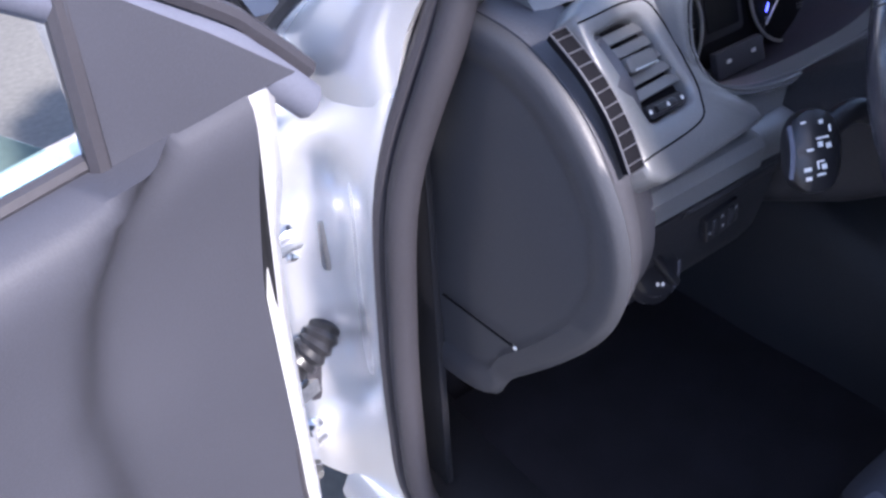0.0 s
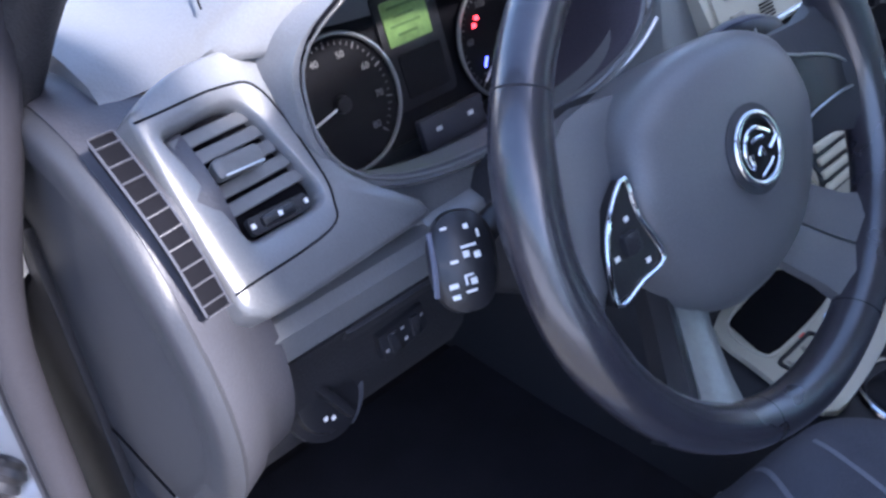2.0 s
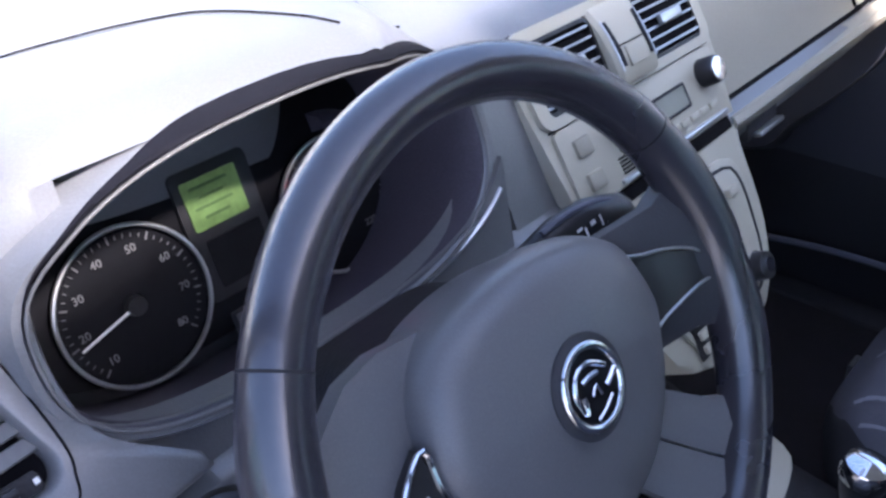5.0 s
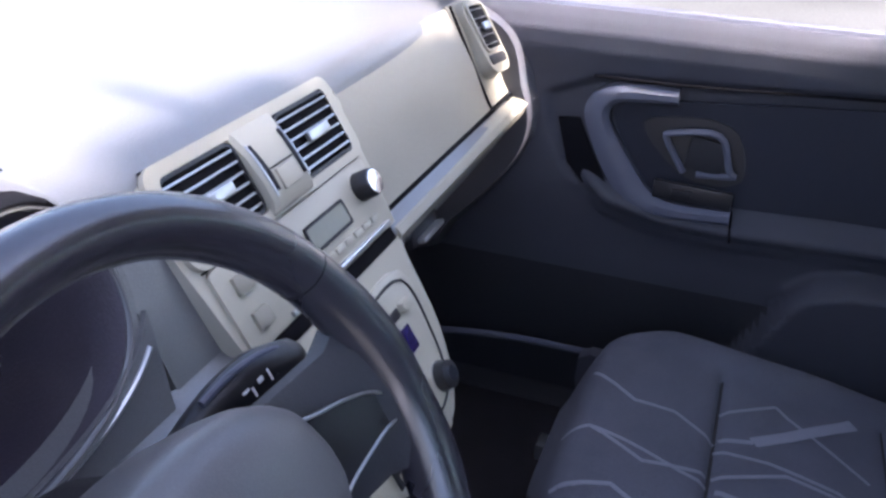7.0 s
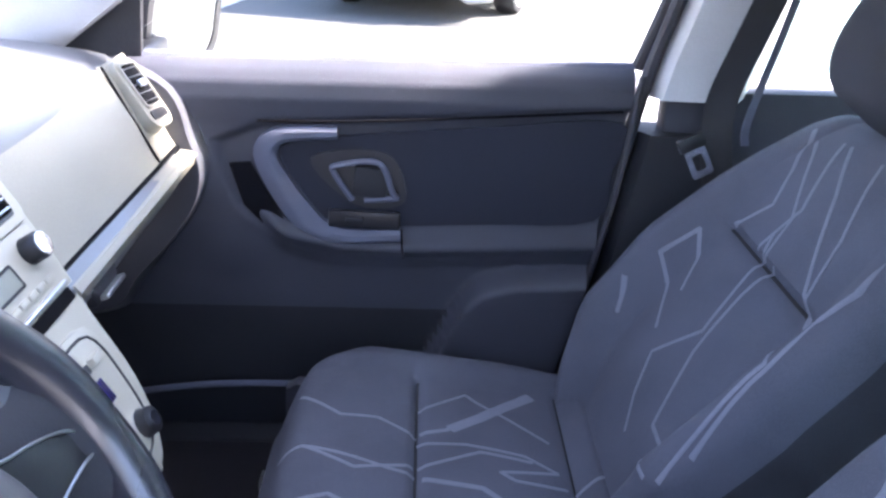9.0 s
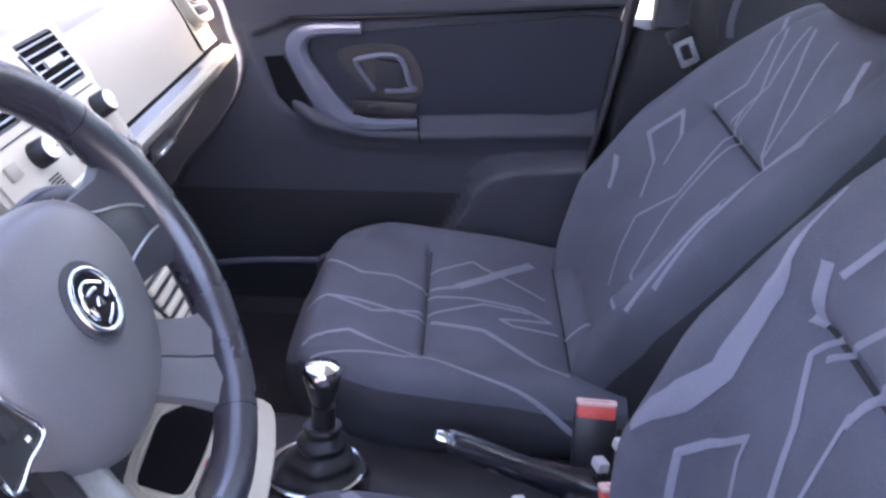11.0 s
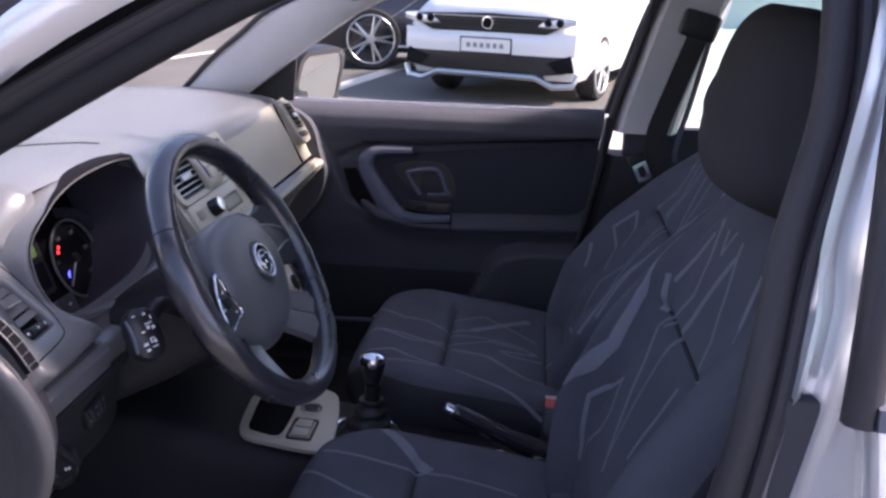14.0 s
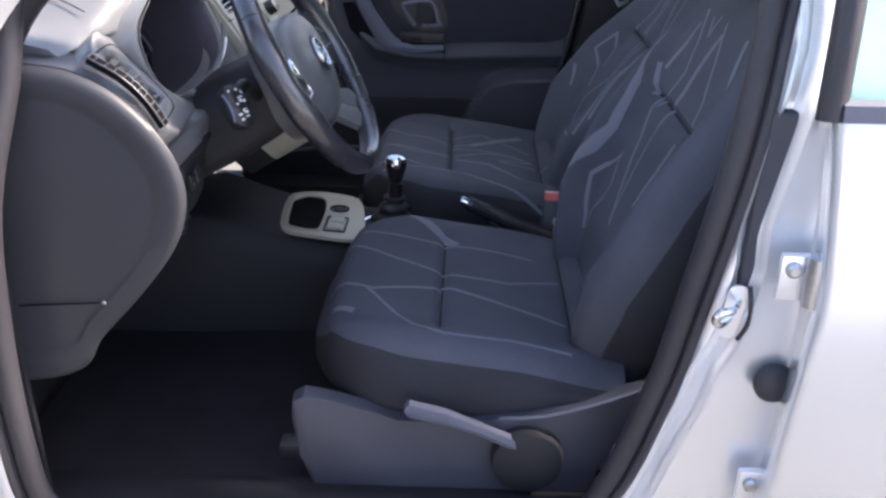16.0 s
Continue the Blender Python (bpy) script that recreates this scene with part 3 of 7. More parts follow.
# trim ring round the instrument opening
ring = [(BIN_C[0] + x, 0.188 + (BIN_C[1] + z - 0.84) * (0.45 - 0.32 * hood(BIN_C[0] + x)), BIN_C[1] + z) for x, z in bin_oval(2 * BIN_W, 2 * BIN_H)]
part("instrument_surround", sweep([(x, y - 0.008, z) for x, y, z in ring], 0.0011, 8, closed=True, up=(0, 1, 0)), SLAT, dash, "thin grey edge of the instrument opening")
low = [(BIN_C[0] + x, 0.184 + (BIN_C[1] + z - 0.84) * 0.13, BIN_C[1] + z) for x, z in bin_oval(2 * BIN_W + 0.012, 2 * BIN_H + 0.012) if z < -0.045]
low.sort()
part("surround_bead", sweep(low, 0.0022, 6, up=(0, 1, 0)), SATIN, dash, "satin silver bead")

# lip under the opening
rings = []
for k in range(41):
    u = -0.975 + 1.95 * k / 40
    zr = BIN_C[1] - BIN_H * (1 - abs(u) ** 2.6) ** (1 / 2.6)
    y = 0.187 + (zr - 0.84) * 0.13
    rings.append([(BIN_C[0] + u * BIN_W, *p) for p in ((y + 0.004, zr), (y, zr + 0.001), (y - 0.002, zr - 0.004), (0.181, 0.832), (0.178, 0.826), (0.190, 0.826))])
part("opening_lip", loft(rings), DASH, dash)
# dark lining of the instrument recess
# lip made near-black to carry the roof's shade that falls on it
LIP = material("hood_lip_shade", (0.006, 0.006, 0.009), 0.8, fine=600, bump=0.1, kind="grain", spec=0.1)
BIN_BLACK = material("recess_black_plastic", (0.064, 0.060, 0.080), 0.5, fine=500, bump=0.15, kind="grain", spec=0.3)
def bin_ring(k, dy, drop=0.0):
    return [(BIN_C[0] + x, 0.186 + (BIN_C[1] + z - 0.84) * (0.45 - 0.32 * hood(BIN_C[0] + x)) + dy, BIN_C[1] + z - drop * (0.5 - 0.5 * max(-1.0, min(1.0, z / BIN_H)))) for x, z in bin_oval(2 * BIN_W * k, 2 * BIN_H * k)]


edges = [bin_ring(1.0, -0.002), bin_ring(1.012, -0.006), bin_ring(1.035, -0.007), bin_ring(1.055, -0.001), bin_ring(1.065, 0.030)]
part("instrument_collar", loft(edges, caps=False), DASH, dash)
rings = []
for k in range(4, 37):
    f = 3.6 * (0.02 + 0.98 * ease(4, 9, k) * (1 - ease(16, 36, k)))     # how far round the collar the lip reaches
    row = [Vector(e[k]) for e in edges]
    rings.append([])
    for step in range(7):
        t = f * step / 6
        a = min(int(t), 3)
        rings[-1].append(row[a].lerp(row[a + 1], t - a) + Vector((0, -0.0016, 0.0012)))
part("hood_lip", loft(rings), LIP, dash, "instrument hood lip with shade in its dark colour")
part("instrument_recess", loft([bin_ring(1.0, -0.001), bin_ring(0.982, 0.004, 0.003), bin_ring(0.97, 0.03, 0.022), bin_ring(0.97, 0.10, 0.064), bin_ring(0.97, 0.145, 0.090)], caps=False), BIN_BLACK, dash, "black lining of the instrument recess")

# end cap beside the driver's door
CAP_OUT = [(0.43, 0.80), (0.405, 0.92), (0.346, 0.952), (0.288, 0.955), (0.236, 0.945), (0.190, 0.919), (0.150, 0.878), (0.127, 0.836), (0.120, 0.792), (0.129, 0.748), (0.150, 0.707), (0.190, 0.655), (0.230, 0.61), (0.262, 0.575), (0.285, 0.535), (0.335, 0.512), (0.43, 0.50)]
cap_curve = smooth_path([(0, y, z) for y, z in CAP_OUT], 3)
cc = Vector((0, 0.33, 0.76))


def cap_ring(x, grow, low=None):
    out = []
    for p in cap_curve:
        g = grow if low is None else low + (grow - low) * ease(0.85, 0.93, p.z)
        q = cc + (p - cc) * g
        out.append((x, q.y, q.z))
    return out


for sx in (-1, 1):
    rr = [cap_ring(sx * 0.675, 0.98, 0.9), cap_ring(sx * 0.690, 0.995, 0.97), cap_ring(sx * 0.698, 0.995), cap_ring(sx * 0.704, 0.975), cap_ring(sx * 0.706, 0.95), cap_ring(sx * 0.707, 0.84), cap_ring(sx * 0.702, 0.815), cap_ring(sx * 0.702, 0.78), cap_ring(sx * 0.705, 0.5), cap_ring(sx * 0.706, 0.05)]
    part("end_cap", loft(rr), CAP, dash, "dark plastic dashboard end cap", sharp=50)
    part("end_band", loft([cap_ring(sx * 0.640, 1.02, 0.86), cap_ring(sx * 0.662, 1.022, 0.88), cap_ring(sx * 0.672, 1.016, 0.93), cap_ring(sx * 0.695, 1.004, 0.985)]), BAND, dash, sharp=50)
# joint line and clip of the cap
part("cap_joint", sweep([(-0.7075, 0.36, 0.632), (-0.7078, 0.25, 0.640)], 0.0012, 6), MATTE, dash)
part("cap_screw", lathe([(0.001, 0), (0.003, 0), (0.002, 0.0015), (0.001, 0.0015)], pose(-0.7075, 0.245, 0.64, 0, -90), 10), SATIN, dash)

# demister slots in the band above the cap
slots = smooth_path([(-0.687, 0.222, 0.9645), (-0.686, 0.186, 0.9425), (-0.683, 0.160, 0.914), (-0.680, 0.1415, 0.880)], 20)


def slot_frame(k):
    i = int(round(k * (len(slots) - 1)))
    t = (slots[min(i + 1, len(slots) - 1)] - slots[max(i - 1, 0)]).normalized()
    n = Vector((1, 0, 0)).cross(t)
    return slots[i], t, n if n.z > 0 else -n


pts = [slot_frame(k / 40) for k in range(41)]
demist = part("demister_grille", loft([[p + n * w + Vector((x, 0, 0)) for x, w in ((-0.0072, -0.008), (-0.0072, 0.0008), (0.0072, 0.0008), (0.0072, -0.008))] for p, t, n in pts]), MATTE, dash, "black side window demister grille")
for x in (-0.0078, 0.0078):
    part("grille_edge", sweep([p + n * 0.0002 + Vector((x, 0, 0)) for p, t, n in pts], 0.0010, 6, up=(1, 0, 0)), BAND, demist)
for k in range(12):
    p, t, n = slot_frame(k / 11)
    part("grille_bar", rbox((0.0011, 0.0150, 0.002), 0.0003, axes(p + n * 0.0008, t, (1, 0, 0)), 1), BAND, demist)


def air_vent(name, m, w, h, n, mat_frame, parent, tab=True, slat=SLAT, blade=0.008, lean=-28):
    """A vent in m: x across, y up, z to the seat; leaning slats before a flat plate, black for the duct's shade."""
    v = part(name, ring_plate(rounded(w + 0.007, h + 0.007, 0.010), rounded(w, h, 0.007), 0.0036, m), mat_frame, parent)
    part("vent_shade", prism(rounded(w + 0.002, h + 0.002, 0.007), 0.0012, m @ pose(0, 0, -0.0004)), MATTE, v)
    for k in range(n):
        y = -h / 2 + h * (k + 0.5) / n
        part("slat", rbox((w - 0.001, blade, 0.0016), 0.0006, m @ pose(0, y, 0.0030, lean * 0.5), 1), slat, v)
    if tab:
        part("vent_tab", rbox((w * 0.42, 0.011, 0.006), 0.0025, m @ pose(w * 0.02, 0, 0.0058)), SATIN, v)
    return v


# driver's outer vent, on its raised panel
VL = axes((-0.6115, 0.196, 0.921), (0.98, 0.12, -0.10), (-0.05, 0.62, 0.72))
pod = [(p.x, p.y) for p in smooth_path([(-0.056, 0.044, 0), (-0.050, 0.058, 0), (-0.030, 0.068, 0), (0.0, 0.075, 0), (0.060, 0.076, 0), (0.072, 0.066, 0), (0.064, 0.035, 0), (0.060, 0.006, 0), (0.064, -0.028, 0), (0.082, -0.048, 0), (0.104, -0.066, 0), (0.116, -0.079, 0), (0.06, -0.083, 0), (-0.030, -0.086, 0), (-0.048, -0.080, 0), (-0.056, -0.062, 0)], 3, closed=True)]
VENT_IN = [(-0.041, 0.0355), (-0.022, 0.0390), (0.0, 0.0415), (0.013, 0.0390), (0.021, 0.028), (0.027, 0.008), (0.033, -0.014), (0.036, -0.027), (0.031, -0.0365), (0.015, -0.039), (-0.004, -0.0395), (-0.023, -0.0395), (-0.0285, -0.030), (-0.033, -0.005), (-0.038, 0.018)]
vent_in = [(p.x, p.y) for p in smooth_path([(x, y, 0) for x, y in VENT_IN], 4, closed=True)]


def follow(outline, inner):
    """Points of an outline in the directions of an inner one's points."""
    cx, cy = sum(p[0] for p in inner) / len(inner), sum(p[1] for p in inner) / len(inner)
    out = []
    for x, y in inner:
        dx, dy = x - cx, y - cy
        best = None
        for (ax, ay), (bx, by) in zip(outline, outline[1:] + outline[:1]):
            ex, ey = bx - ax, by - ay
            den = dx * ey - dy * ex
            if abs(den) < 1e-12:
                continue
            t = ((ax - cx) * ey - (ay - cy) * ex) / den
            u = ((ax - cx) * dy - (ay - cy) * dx) / den
            if t > 0 and -1e-9 <= u <= 1 + 1e-9 and (best is None or t > best):
                best = t
        out.append((cx + dx * (best or 1.2), cy + dy * (best or 1.2)))
    return out


pod_out = follow(pod, vent_in)
grow = lambda ring, k: [(-0.002 + (x + 0.002) * k, y * k) for x, y in ring]
plate = _ring_skin([[VL @ Vector((x, y, z)) for x, y in ring] for ring, z in ((grow(pod_out, 1.0), -0.052), (grow(pod_out, 1.0), -0.007), (grow(pod_out, 0.985), -0.003), (grow(pod_out, 0.95), -0.001), (grow(vent_in, 1.10), -0.001), (grow(vent_in, 1.06), -0.002), (grow(vent_in, 1.0), -0.0085), (grow(vent_in, 1.0), -0.030))])
part("vent_panel", plate, DASH, dash, sharp=55)
part("vent_joint", sweep(smooth_path([VL @ Vector((x, y, -0.0008)) for x, y in ((-0.055, 0.0500), (-0.041, 0.0506), (0.0094, 0.053), (0.034, 0.0425), (0.0435, -0.015), (0.041, -0.040), (0.0265, -0.0565), (-0.044, -0.0625), (-0.054, -0.0635))], 5), 0.0008, 6, up=(0, 0, 1)), MATTE, dash)
vent = part("side_vent", prism(grow(vent_in, 0.995), 0.001, VL @ pose(0, 0, -0.0165)), MATTE, dash, "side vent with broad grey slats")
for k in range(5):
    y = 0.0318 - 0.0120 * k
    a, b = -0.0385 + (0.036 - y) * 0.17, min(0.0345, 0.0175 + (0.036 - y) * 0.34)
    part("slat", rbox((b - a, 0.0096, 0.0018), 0.0007, VL @ pose((a + b) / 2, y, -0.0095, -17, 0, 3), 1), SLAT, vent)
part("vent_tab", loft([[VL @ Vector((x * g - 0.007, y * g + 0.0065, z)) for x, y in rounded(0.036, 0.0135, 0.004)] for g, z in ((0.9, -0.010), (1.0, -0.004), (0.98, 0.000), (0.86, 0.0016))]), SLAT, vent)
part("tab_bead", rbox((0.030, 0.0018, 0.0012), 0.0005, VL @ pose(-0.006, 0.0012, 0.0012)), SATIN, vent)
part("dial_strip", prism(rounded(0.048, 0.0115, 0.003, cx=0.003, cy=-0.0325), 0.0045, VL @ pose(0, 0, -0.0095, 0, 0, 0), 0.001), LOWER, vent)
part("vent_dial", rbox((0.027, 0.0072, 0.008), 0.003, VL @ pose(0.001, -0.0325, -0.0055)), BLACK, vent)
for u in (-0.0185, 0.001, 0.0245):
    part("dial_icon", rbox((0.0030, 0.0032, 0.0006), 0, VL @ pose(u, -0.0325, -0.0046 if u != 0.001 else -0.0013)), WHITE_MARK, vent)
# passenger's outer vent
VR = axes((0.603, 0.211, 0.925), (0.99, -0.06, -0.08), (0.03, 0.56, 0.83))
part("vent_surround", prism(rounded(0.078, 0.112, 0.024), -0.02, VR @ pose(0, 0, 0.001)), DASH_FACE, dash)
air_vent("side_vent", VR @ pose(0, 0.012, 0.0014), 0.054, 0.066, 5, DASH_FACE, dash, True, SLAT, 0.0018, -10)
part("dial_strip", prism(rounded(0.056, 0.014, 0.004), 0.003, VR @ pose(0, -0.036, 0.0), 0.001), LOWER, dash)

# glovebox lid in the dash face
lid = part("glovebox_lid", loft([[(x, 0.257 - 0.004, 0.968), (x, 0.236, 0.945), (x, 0.208, 0.895), (x, 0.188, 0.848), (x, 0.180, 0.836), (x, 0.21, 0.836), (x, 0.27, 0.955)] for x in (0.150, 0.2, 0.35, 0.535, 0.545)]), DASH_FACE, dash, "pale grey glovebox lid")
part("face_panel", loft([[(x, 0.257 - 0.002, 0.970), (x, 0.238, 0.947), (x, 0.210, 0.897), (x, 0.190, 0.850), (x, 0.182, 0.836), (x, 0.21, 0.836), (x, 0.27, 0.955)] for x in (0.549, 0.56, 0.62, 0.662)]), DASH_FACE, dash)
part("lid_groove", rbox((0.47, 0.006, 0.0045), 0.001, pose(0.41, 0.180, 0.8325)), MATTE, dash)
part("lid_groove", rbox((0.0016, 0.004, 0.15), 0.0003, axes((0.547, 0.214, 0.905), (1, 0, 0), (0, -0.9, 0.45))), MATTE, dash)
part("glovebox_latch", rbox((0.075, 0.012, 0.03), 0.004, pose(0.235, 0.163, 0.795, -10)), LOWER, dash)
part("latch_pull", rbox((0.060, 0.012, 0.006), 0.002, pose(0.240, 0.152, 0.787, -20)), SATIN, dash)
part("dash_strip", loft([[(x, y, z) for y, z in ((0.172, 0.832), (0.160, 0.831), (0.1535, 0.822), (0.155, 0.800), (0.166, 0.788), (0.18, 0.80))] for x in (-0.648, -0.5)]), DASH, dash)
part("dash_strip", loft([[(x, y, z) for y, z in ((0.175, 0.829), (0.158, 0.827), (0.152, 0.820), (0.156, 0.806), (0.166, 0.798), (0.18, 0.81))] for x in (0.155, 0.4, 0.655)]), DASH_FACE, dash)
# crease along the pad, sensor on top
def on_dash(x, y):
    """A point on top of the pad."""
    prof = sorted(dash_profile(x)[:12])
    return Vector((x, y, lerp(prof, y) + 0.0006))


JOINT = smooth_path([(-0.590, 0.262, 0), (-0.562, 0.330, 0), (-0.505, 0.380, 0), (-0.455, 0.392, 0), (-0.406, 0.382, 0), (-0.366, 0.365, 0), (-0.336, 0.339, 0), (-0.316, 0.301, 0), (-0.305, 0.270, 0), (-0.300, 0.245, 0)], 8)
part("pad_joint", sweep([on_dash(p.x, p.y) for p in JOINT], 0.0008, 6), MATTE, dash)
part("pad_joint", sweep([on_dash(-0.238 + 0.058 * k / 8, 0.316 - 0.006 * k / 8) for k in range(9)], 0.0009, 6), MATTE, dash)
# light switch and lower knee panel
part("lower_panel", loft([[(x, y, z) for y, z in ((0.170, 0.795), (0.1575, 0.794), (0.1630, 0.783), (0.1665, 0.75), (0.1745, 0.709), (0.1885, 0.682), (0.235, 0.668), (0.24, 0.69), (0.2, 0.74))] for x in (-0.664, -0.55, -0.462)]), LOWER, dash, "dark lower dash panel")
sw = part("light_switch", lathe([(0.001, 0), (0.034, 0), (0.034, 0.006), (0.028, 0.007), (0.026, 0.012), (0.018, 0.014), (0.001, 0.014)], axes((-0.606, 0.180, 0.727), (1, 0.1, 0), (0, 0.45, 0.89)), 28), BLACK, dash, "black rotary light switch")
LS = axes((-0.606, 0.180, 0.727), (1, 0.1, 0), (0, 0.45, 0.89))
# lighter crescent drawn as the light on the recess's right edge
part("switch_highlight", sweep([LS @ Vector((0.0345 * math.cos(radians(a)), 0.0345 * math.sin(radians(a)), 0.006)) for a in range(-70, 86, 8)], [lerp([(0, 0.0008), (9, 0.0032), (19, 0.0008)], i) for i in range(20)], 8, up=(0, 1, 0)), BAND, sw)
part("switch_grip", rbox((0.008, 0.046, 0.010), 0.003, LS @ pose(0, 0, 0.017, 0, 0, 25)), BLACK, sw)
for u, v in ((-0.010, -0.012), (-0.004, -0.015)):
    part("switch_mark", rbox((0.0035, 0.003, 0.001), 0, LS @ pose(u, v, 0.0145)), WHITE_MARK, sw)
DM = axes((-0.537, 0.163, 0.757), (1, 0.05, 0.10), (0, 0.10, 1))
dim = part("dimmer_panel", rbox((0.046, 0.026, 0.010), 0.003, DM), BLACK, dash, "glossy black dimmer switch")
for u in (-0.011, 0.011):
    part("dimmer_wheel", rbox((0.009, 0.018, 0.006), 0.002, DM @ pose(u, 0, 0.004)), LOWER, dim)
for u, v in ((-0.001, 0.006), (0.0, -0.005), (0.019, 0.004), (-0.019, -0.003)):
    part("dimmer_icon", rbox((0.003, 0.0025, 0.0006), 0, DM @ pose(u, v, 0.0053)), BAR, dim)
part("knee_panel", rbox((0.40, 0.02, 0.15), 0.008, pose(-0.39, 0.205, 0.735, 35)), LOWER, dash)

# ---- instruments ----
cluster = thing("instrument_cluster", "instrument cluster with two dials and a green display", "instruments")
IC = axes((-0.36, 0.338, 0.898), (1, 0, 0), (0, 0.32, 0.95))
part("backplate", prism(oval(0.39, 0.21, 40, 2.6), 0.004, IC @ pose(-0.01, 0.0, -0.012)), DIAL, cluster)


def gauge(u, v, r, words, start, needle):
    g = part("gauge", lathe([(0.001, 0), (r, 0), (r + 0.001, 0.003), (0.001, 0.003)], IC @ pose(u, v, -0.006), 40), DIAL, cluster)
    part("gauge_rim", sweep([(IC @ Vector((u + (r + 0.002) * math.cos(a), v + (r + 0.002) * math.sin(a), 0.002))) for a in [2 * math.pi * k / 48 for k in range(48)]], 0.0019, 8, closed=True, up=(0, 1, 0)), SATIN, g, "silver gauge rim")
    for k in range(41):
        a = radians(225 - 270 * k / 40)
        big = k % 5 == 0
        part("tick", rbox((0.006 if big else 0.003, 0.0012 if big else 0.0006, 0.0004), 0, IC @ pose(u, v, -0.0026, 0, 0, math.degrees(a)) @ pose(r - 0.006, 0, 0)), DIAL_MARK, g)
    for k, w in enumerate(words):
        a = radians(start - 270 * k / (len(words) - 1))
        text_mesh(w, 0.0085, IC @ pose(u + (r - 0.016) * math.cos(a), v + (r - 0.016) * math.sin(a), -0.0026), DIAL_MARK, g, "numeral")
    part("hub", lathe([(0.001, 0), (0.008, 0), (0.007, 0.006), (0.001, 0.006)], IC @ pose(u, v, -0.002), 20), BLACK, g)
    part("needle", rbox((r * 0.80, 0.0022, 0.0015), 0.0004, IC @ pose(u, v, 0.001, 0, 0, needle) @ pose(r * 0.46, 0, 0), 1), WHITE_MARK, g)


gauge(-0.090, -0.046, 0.057, ["10", "20", "30", "40", "50", "60", "70", "80"], 225, 194)
gauge(0.106, -0.050, 0.057, ["20", "60", "100", "140", "180", "220"], 225, 222)
cowl = []
for k in range(25):
    a = radians(-100 + 190 * k / 24)
    cowl.append([IC @ Vector((0.106 + q * math.cos(a), -0.050 + q * math.sin(a), w)) for q, w in ((0.064, -0.004), (0.066, 0.010), (0.071, 0.014), (0.076, 0.010), (0.080, -0.006))])
part("gauge_cowl", loft(cowl), BIN_BLACK, cluster)
part("display_frame", prism(rounded(0.070, 0.105, 0.006), 0.003, IC @ pose(0.003, -0.024, -0.006), 0.001), BLACK, cluster)
part("display", prism(rounded(0.050, 0.039, 0.002), 0.001, IC @ pose(0.0, 0.0, -0.0025)), LCD, cluster, "lit green display")
for k in range(4):
    part("display_bar", rbox((0.034 - 0.012 * (k % 2), 0.0022, 0.0004), 0, IC @ pose(-0.002, 0.013 - 0.008 * k, -0.0012)), LCD_INK, cluster)
part("lower_display", prism(rounded(0.050, 0.039, 0.002), 0.001, IC @ pose(0.005, -0.048, -0.0025)), DIAL, cluster)
reset = part("reset_panel", rbox((0.078, 0.030, 0.010), 0.003, IC @ pose(0.014, -0.102, 0.004)), BAND, cluster, "grey reset button panel")
for u in (-0.006, 0.034):
    part("reset_icon", rbox((0.007, 0.004, 0.0006), 0, IC @ pose(u, -0.100, 0.0094)), WHITE_MARK, reset)

for u, v in ((0.074, -0.030), (0.079, -0.024)):
    part("warning_lamp", rbox((0.005, 0.004, 0.0005), 0, IC @ pose(u, v, -0.0018)), RED_LAMP, cluster)
part("warning_lamp", rbox((0.010, 0.003, 0.0005), 0, IC @ pose(0.078, -0.066, -0.0018, 0, 0, 60)), BLUE_LAMP, cluster)

# ---- centre stack ----
stack = thing("centre_stack", "light grey centre stack with vents, radio and climate panel", "console")
# its face: u to the passenger's side, v up the slope
ST = axes((0.022, 0.25, 0.97), (1, 0, 0), (0, 0.526, 0.851))


def st(u, v, w=0.0):
    return ST @ pose(u - 0.022, -v, w)


edge = [(-0.124, 0.004), (-0.132, 0.04), (-0.128, 0.09), (-0.118, 0.165), (-0.108, 0.20), (-0.100, 0.28), (-0.070, 0.345), (-0.02, 0.362), (0.06, 0.362), (0.105, 0.345), (0.142, 0.28), (0.153, 0.20), (0.163, 0.165), (0.173, 0.09), (0.172, 0.04), (0.160, 0.004)]
edge2 = [(p.x, p.y) for p in smooth_path([(u - 0.022, -v, 0) for u, v in edge], 4, closed=True)]
part("stack_body", prism(edge2, 0.10, ST @ pose(0, 0, -0.10), 0.006, 2), STACK, stack)
part("console_flank", prism([(x * 1.0, y) for x, y in edge2], -0.06, ST @ pose(0, 0, -0.101)), LOWER, stack)
part("vent_frame", ring_plate(rounded(0.292, 0.088, 0.016, cx=-0.0, cy=-0.042), rounded(0.262, 0.068, 0.008, cx=0.0, cy=-0.043), 0.006, ST), STACK, stack)
part("vent_top_joint", sweep([st(-0.118, -0.0005, 0.001).translation, st(0.155, -0.0005, 0.001).translation], 0.0012, 6), MATTE, stack)
for u in (-0.062, 0.106):
    air_vent("centre_vent", st(u, 0.043, 0.002), 0.094, 0.060, 6, BLACK, stack, True, SATIN, 0.0026, -20)
rings = []
for v, half, top in ((0.003, 0.036, 0.004), (0.008, 0.035, 0.008), (0.030, 0.032, 0.0135), (0.055, 0.031, 0.0165), (0.074, 0.032, 0.0160), (0.082, 0.033, 0.0120), (0.084, 0.033, 0.004)):
    rings.append([st(0.022 + u, v, w).translation for u, w in ((-half, -0.004), (-half, top - 0.004), (-half + 0.004, top), (half - 0.004, top), (half, top - 0.004), (half, -0.004))])
hz = part("hazard_panel", loft(rings), STACK, stack, "raised pale panel between the vents")
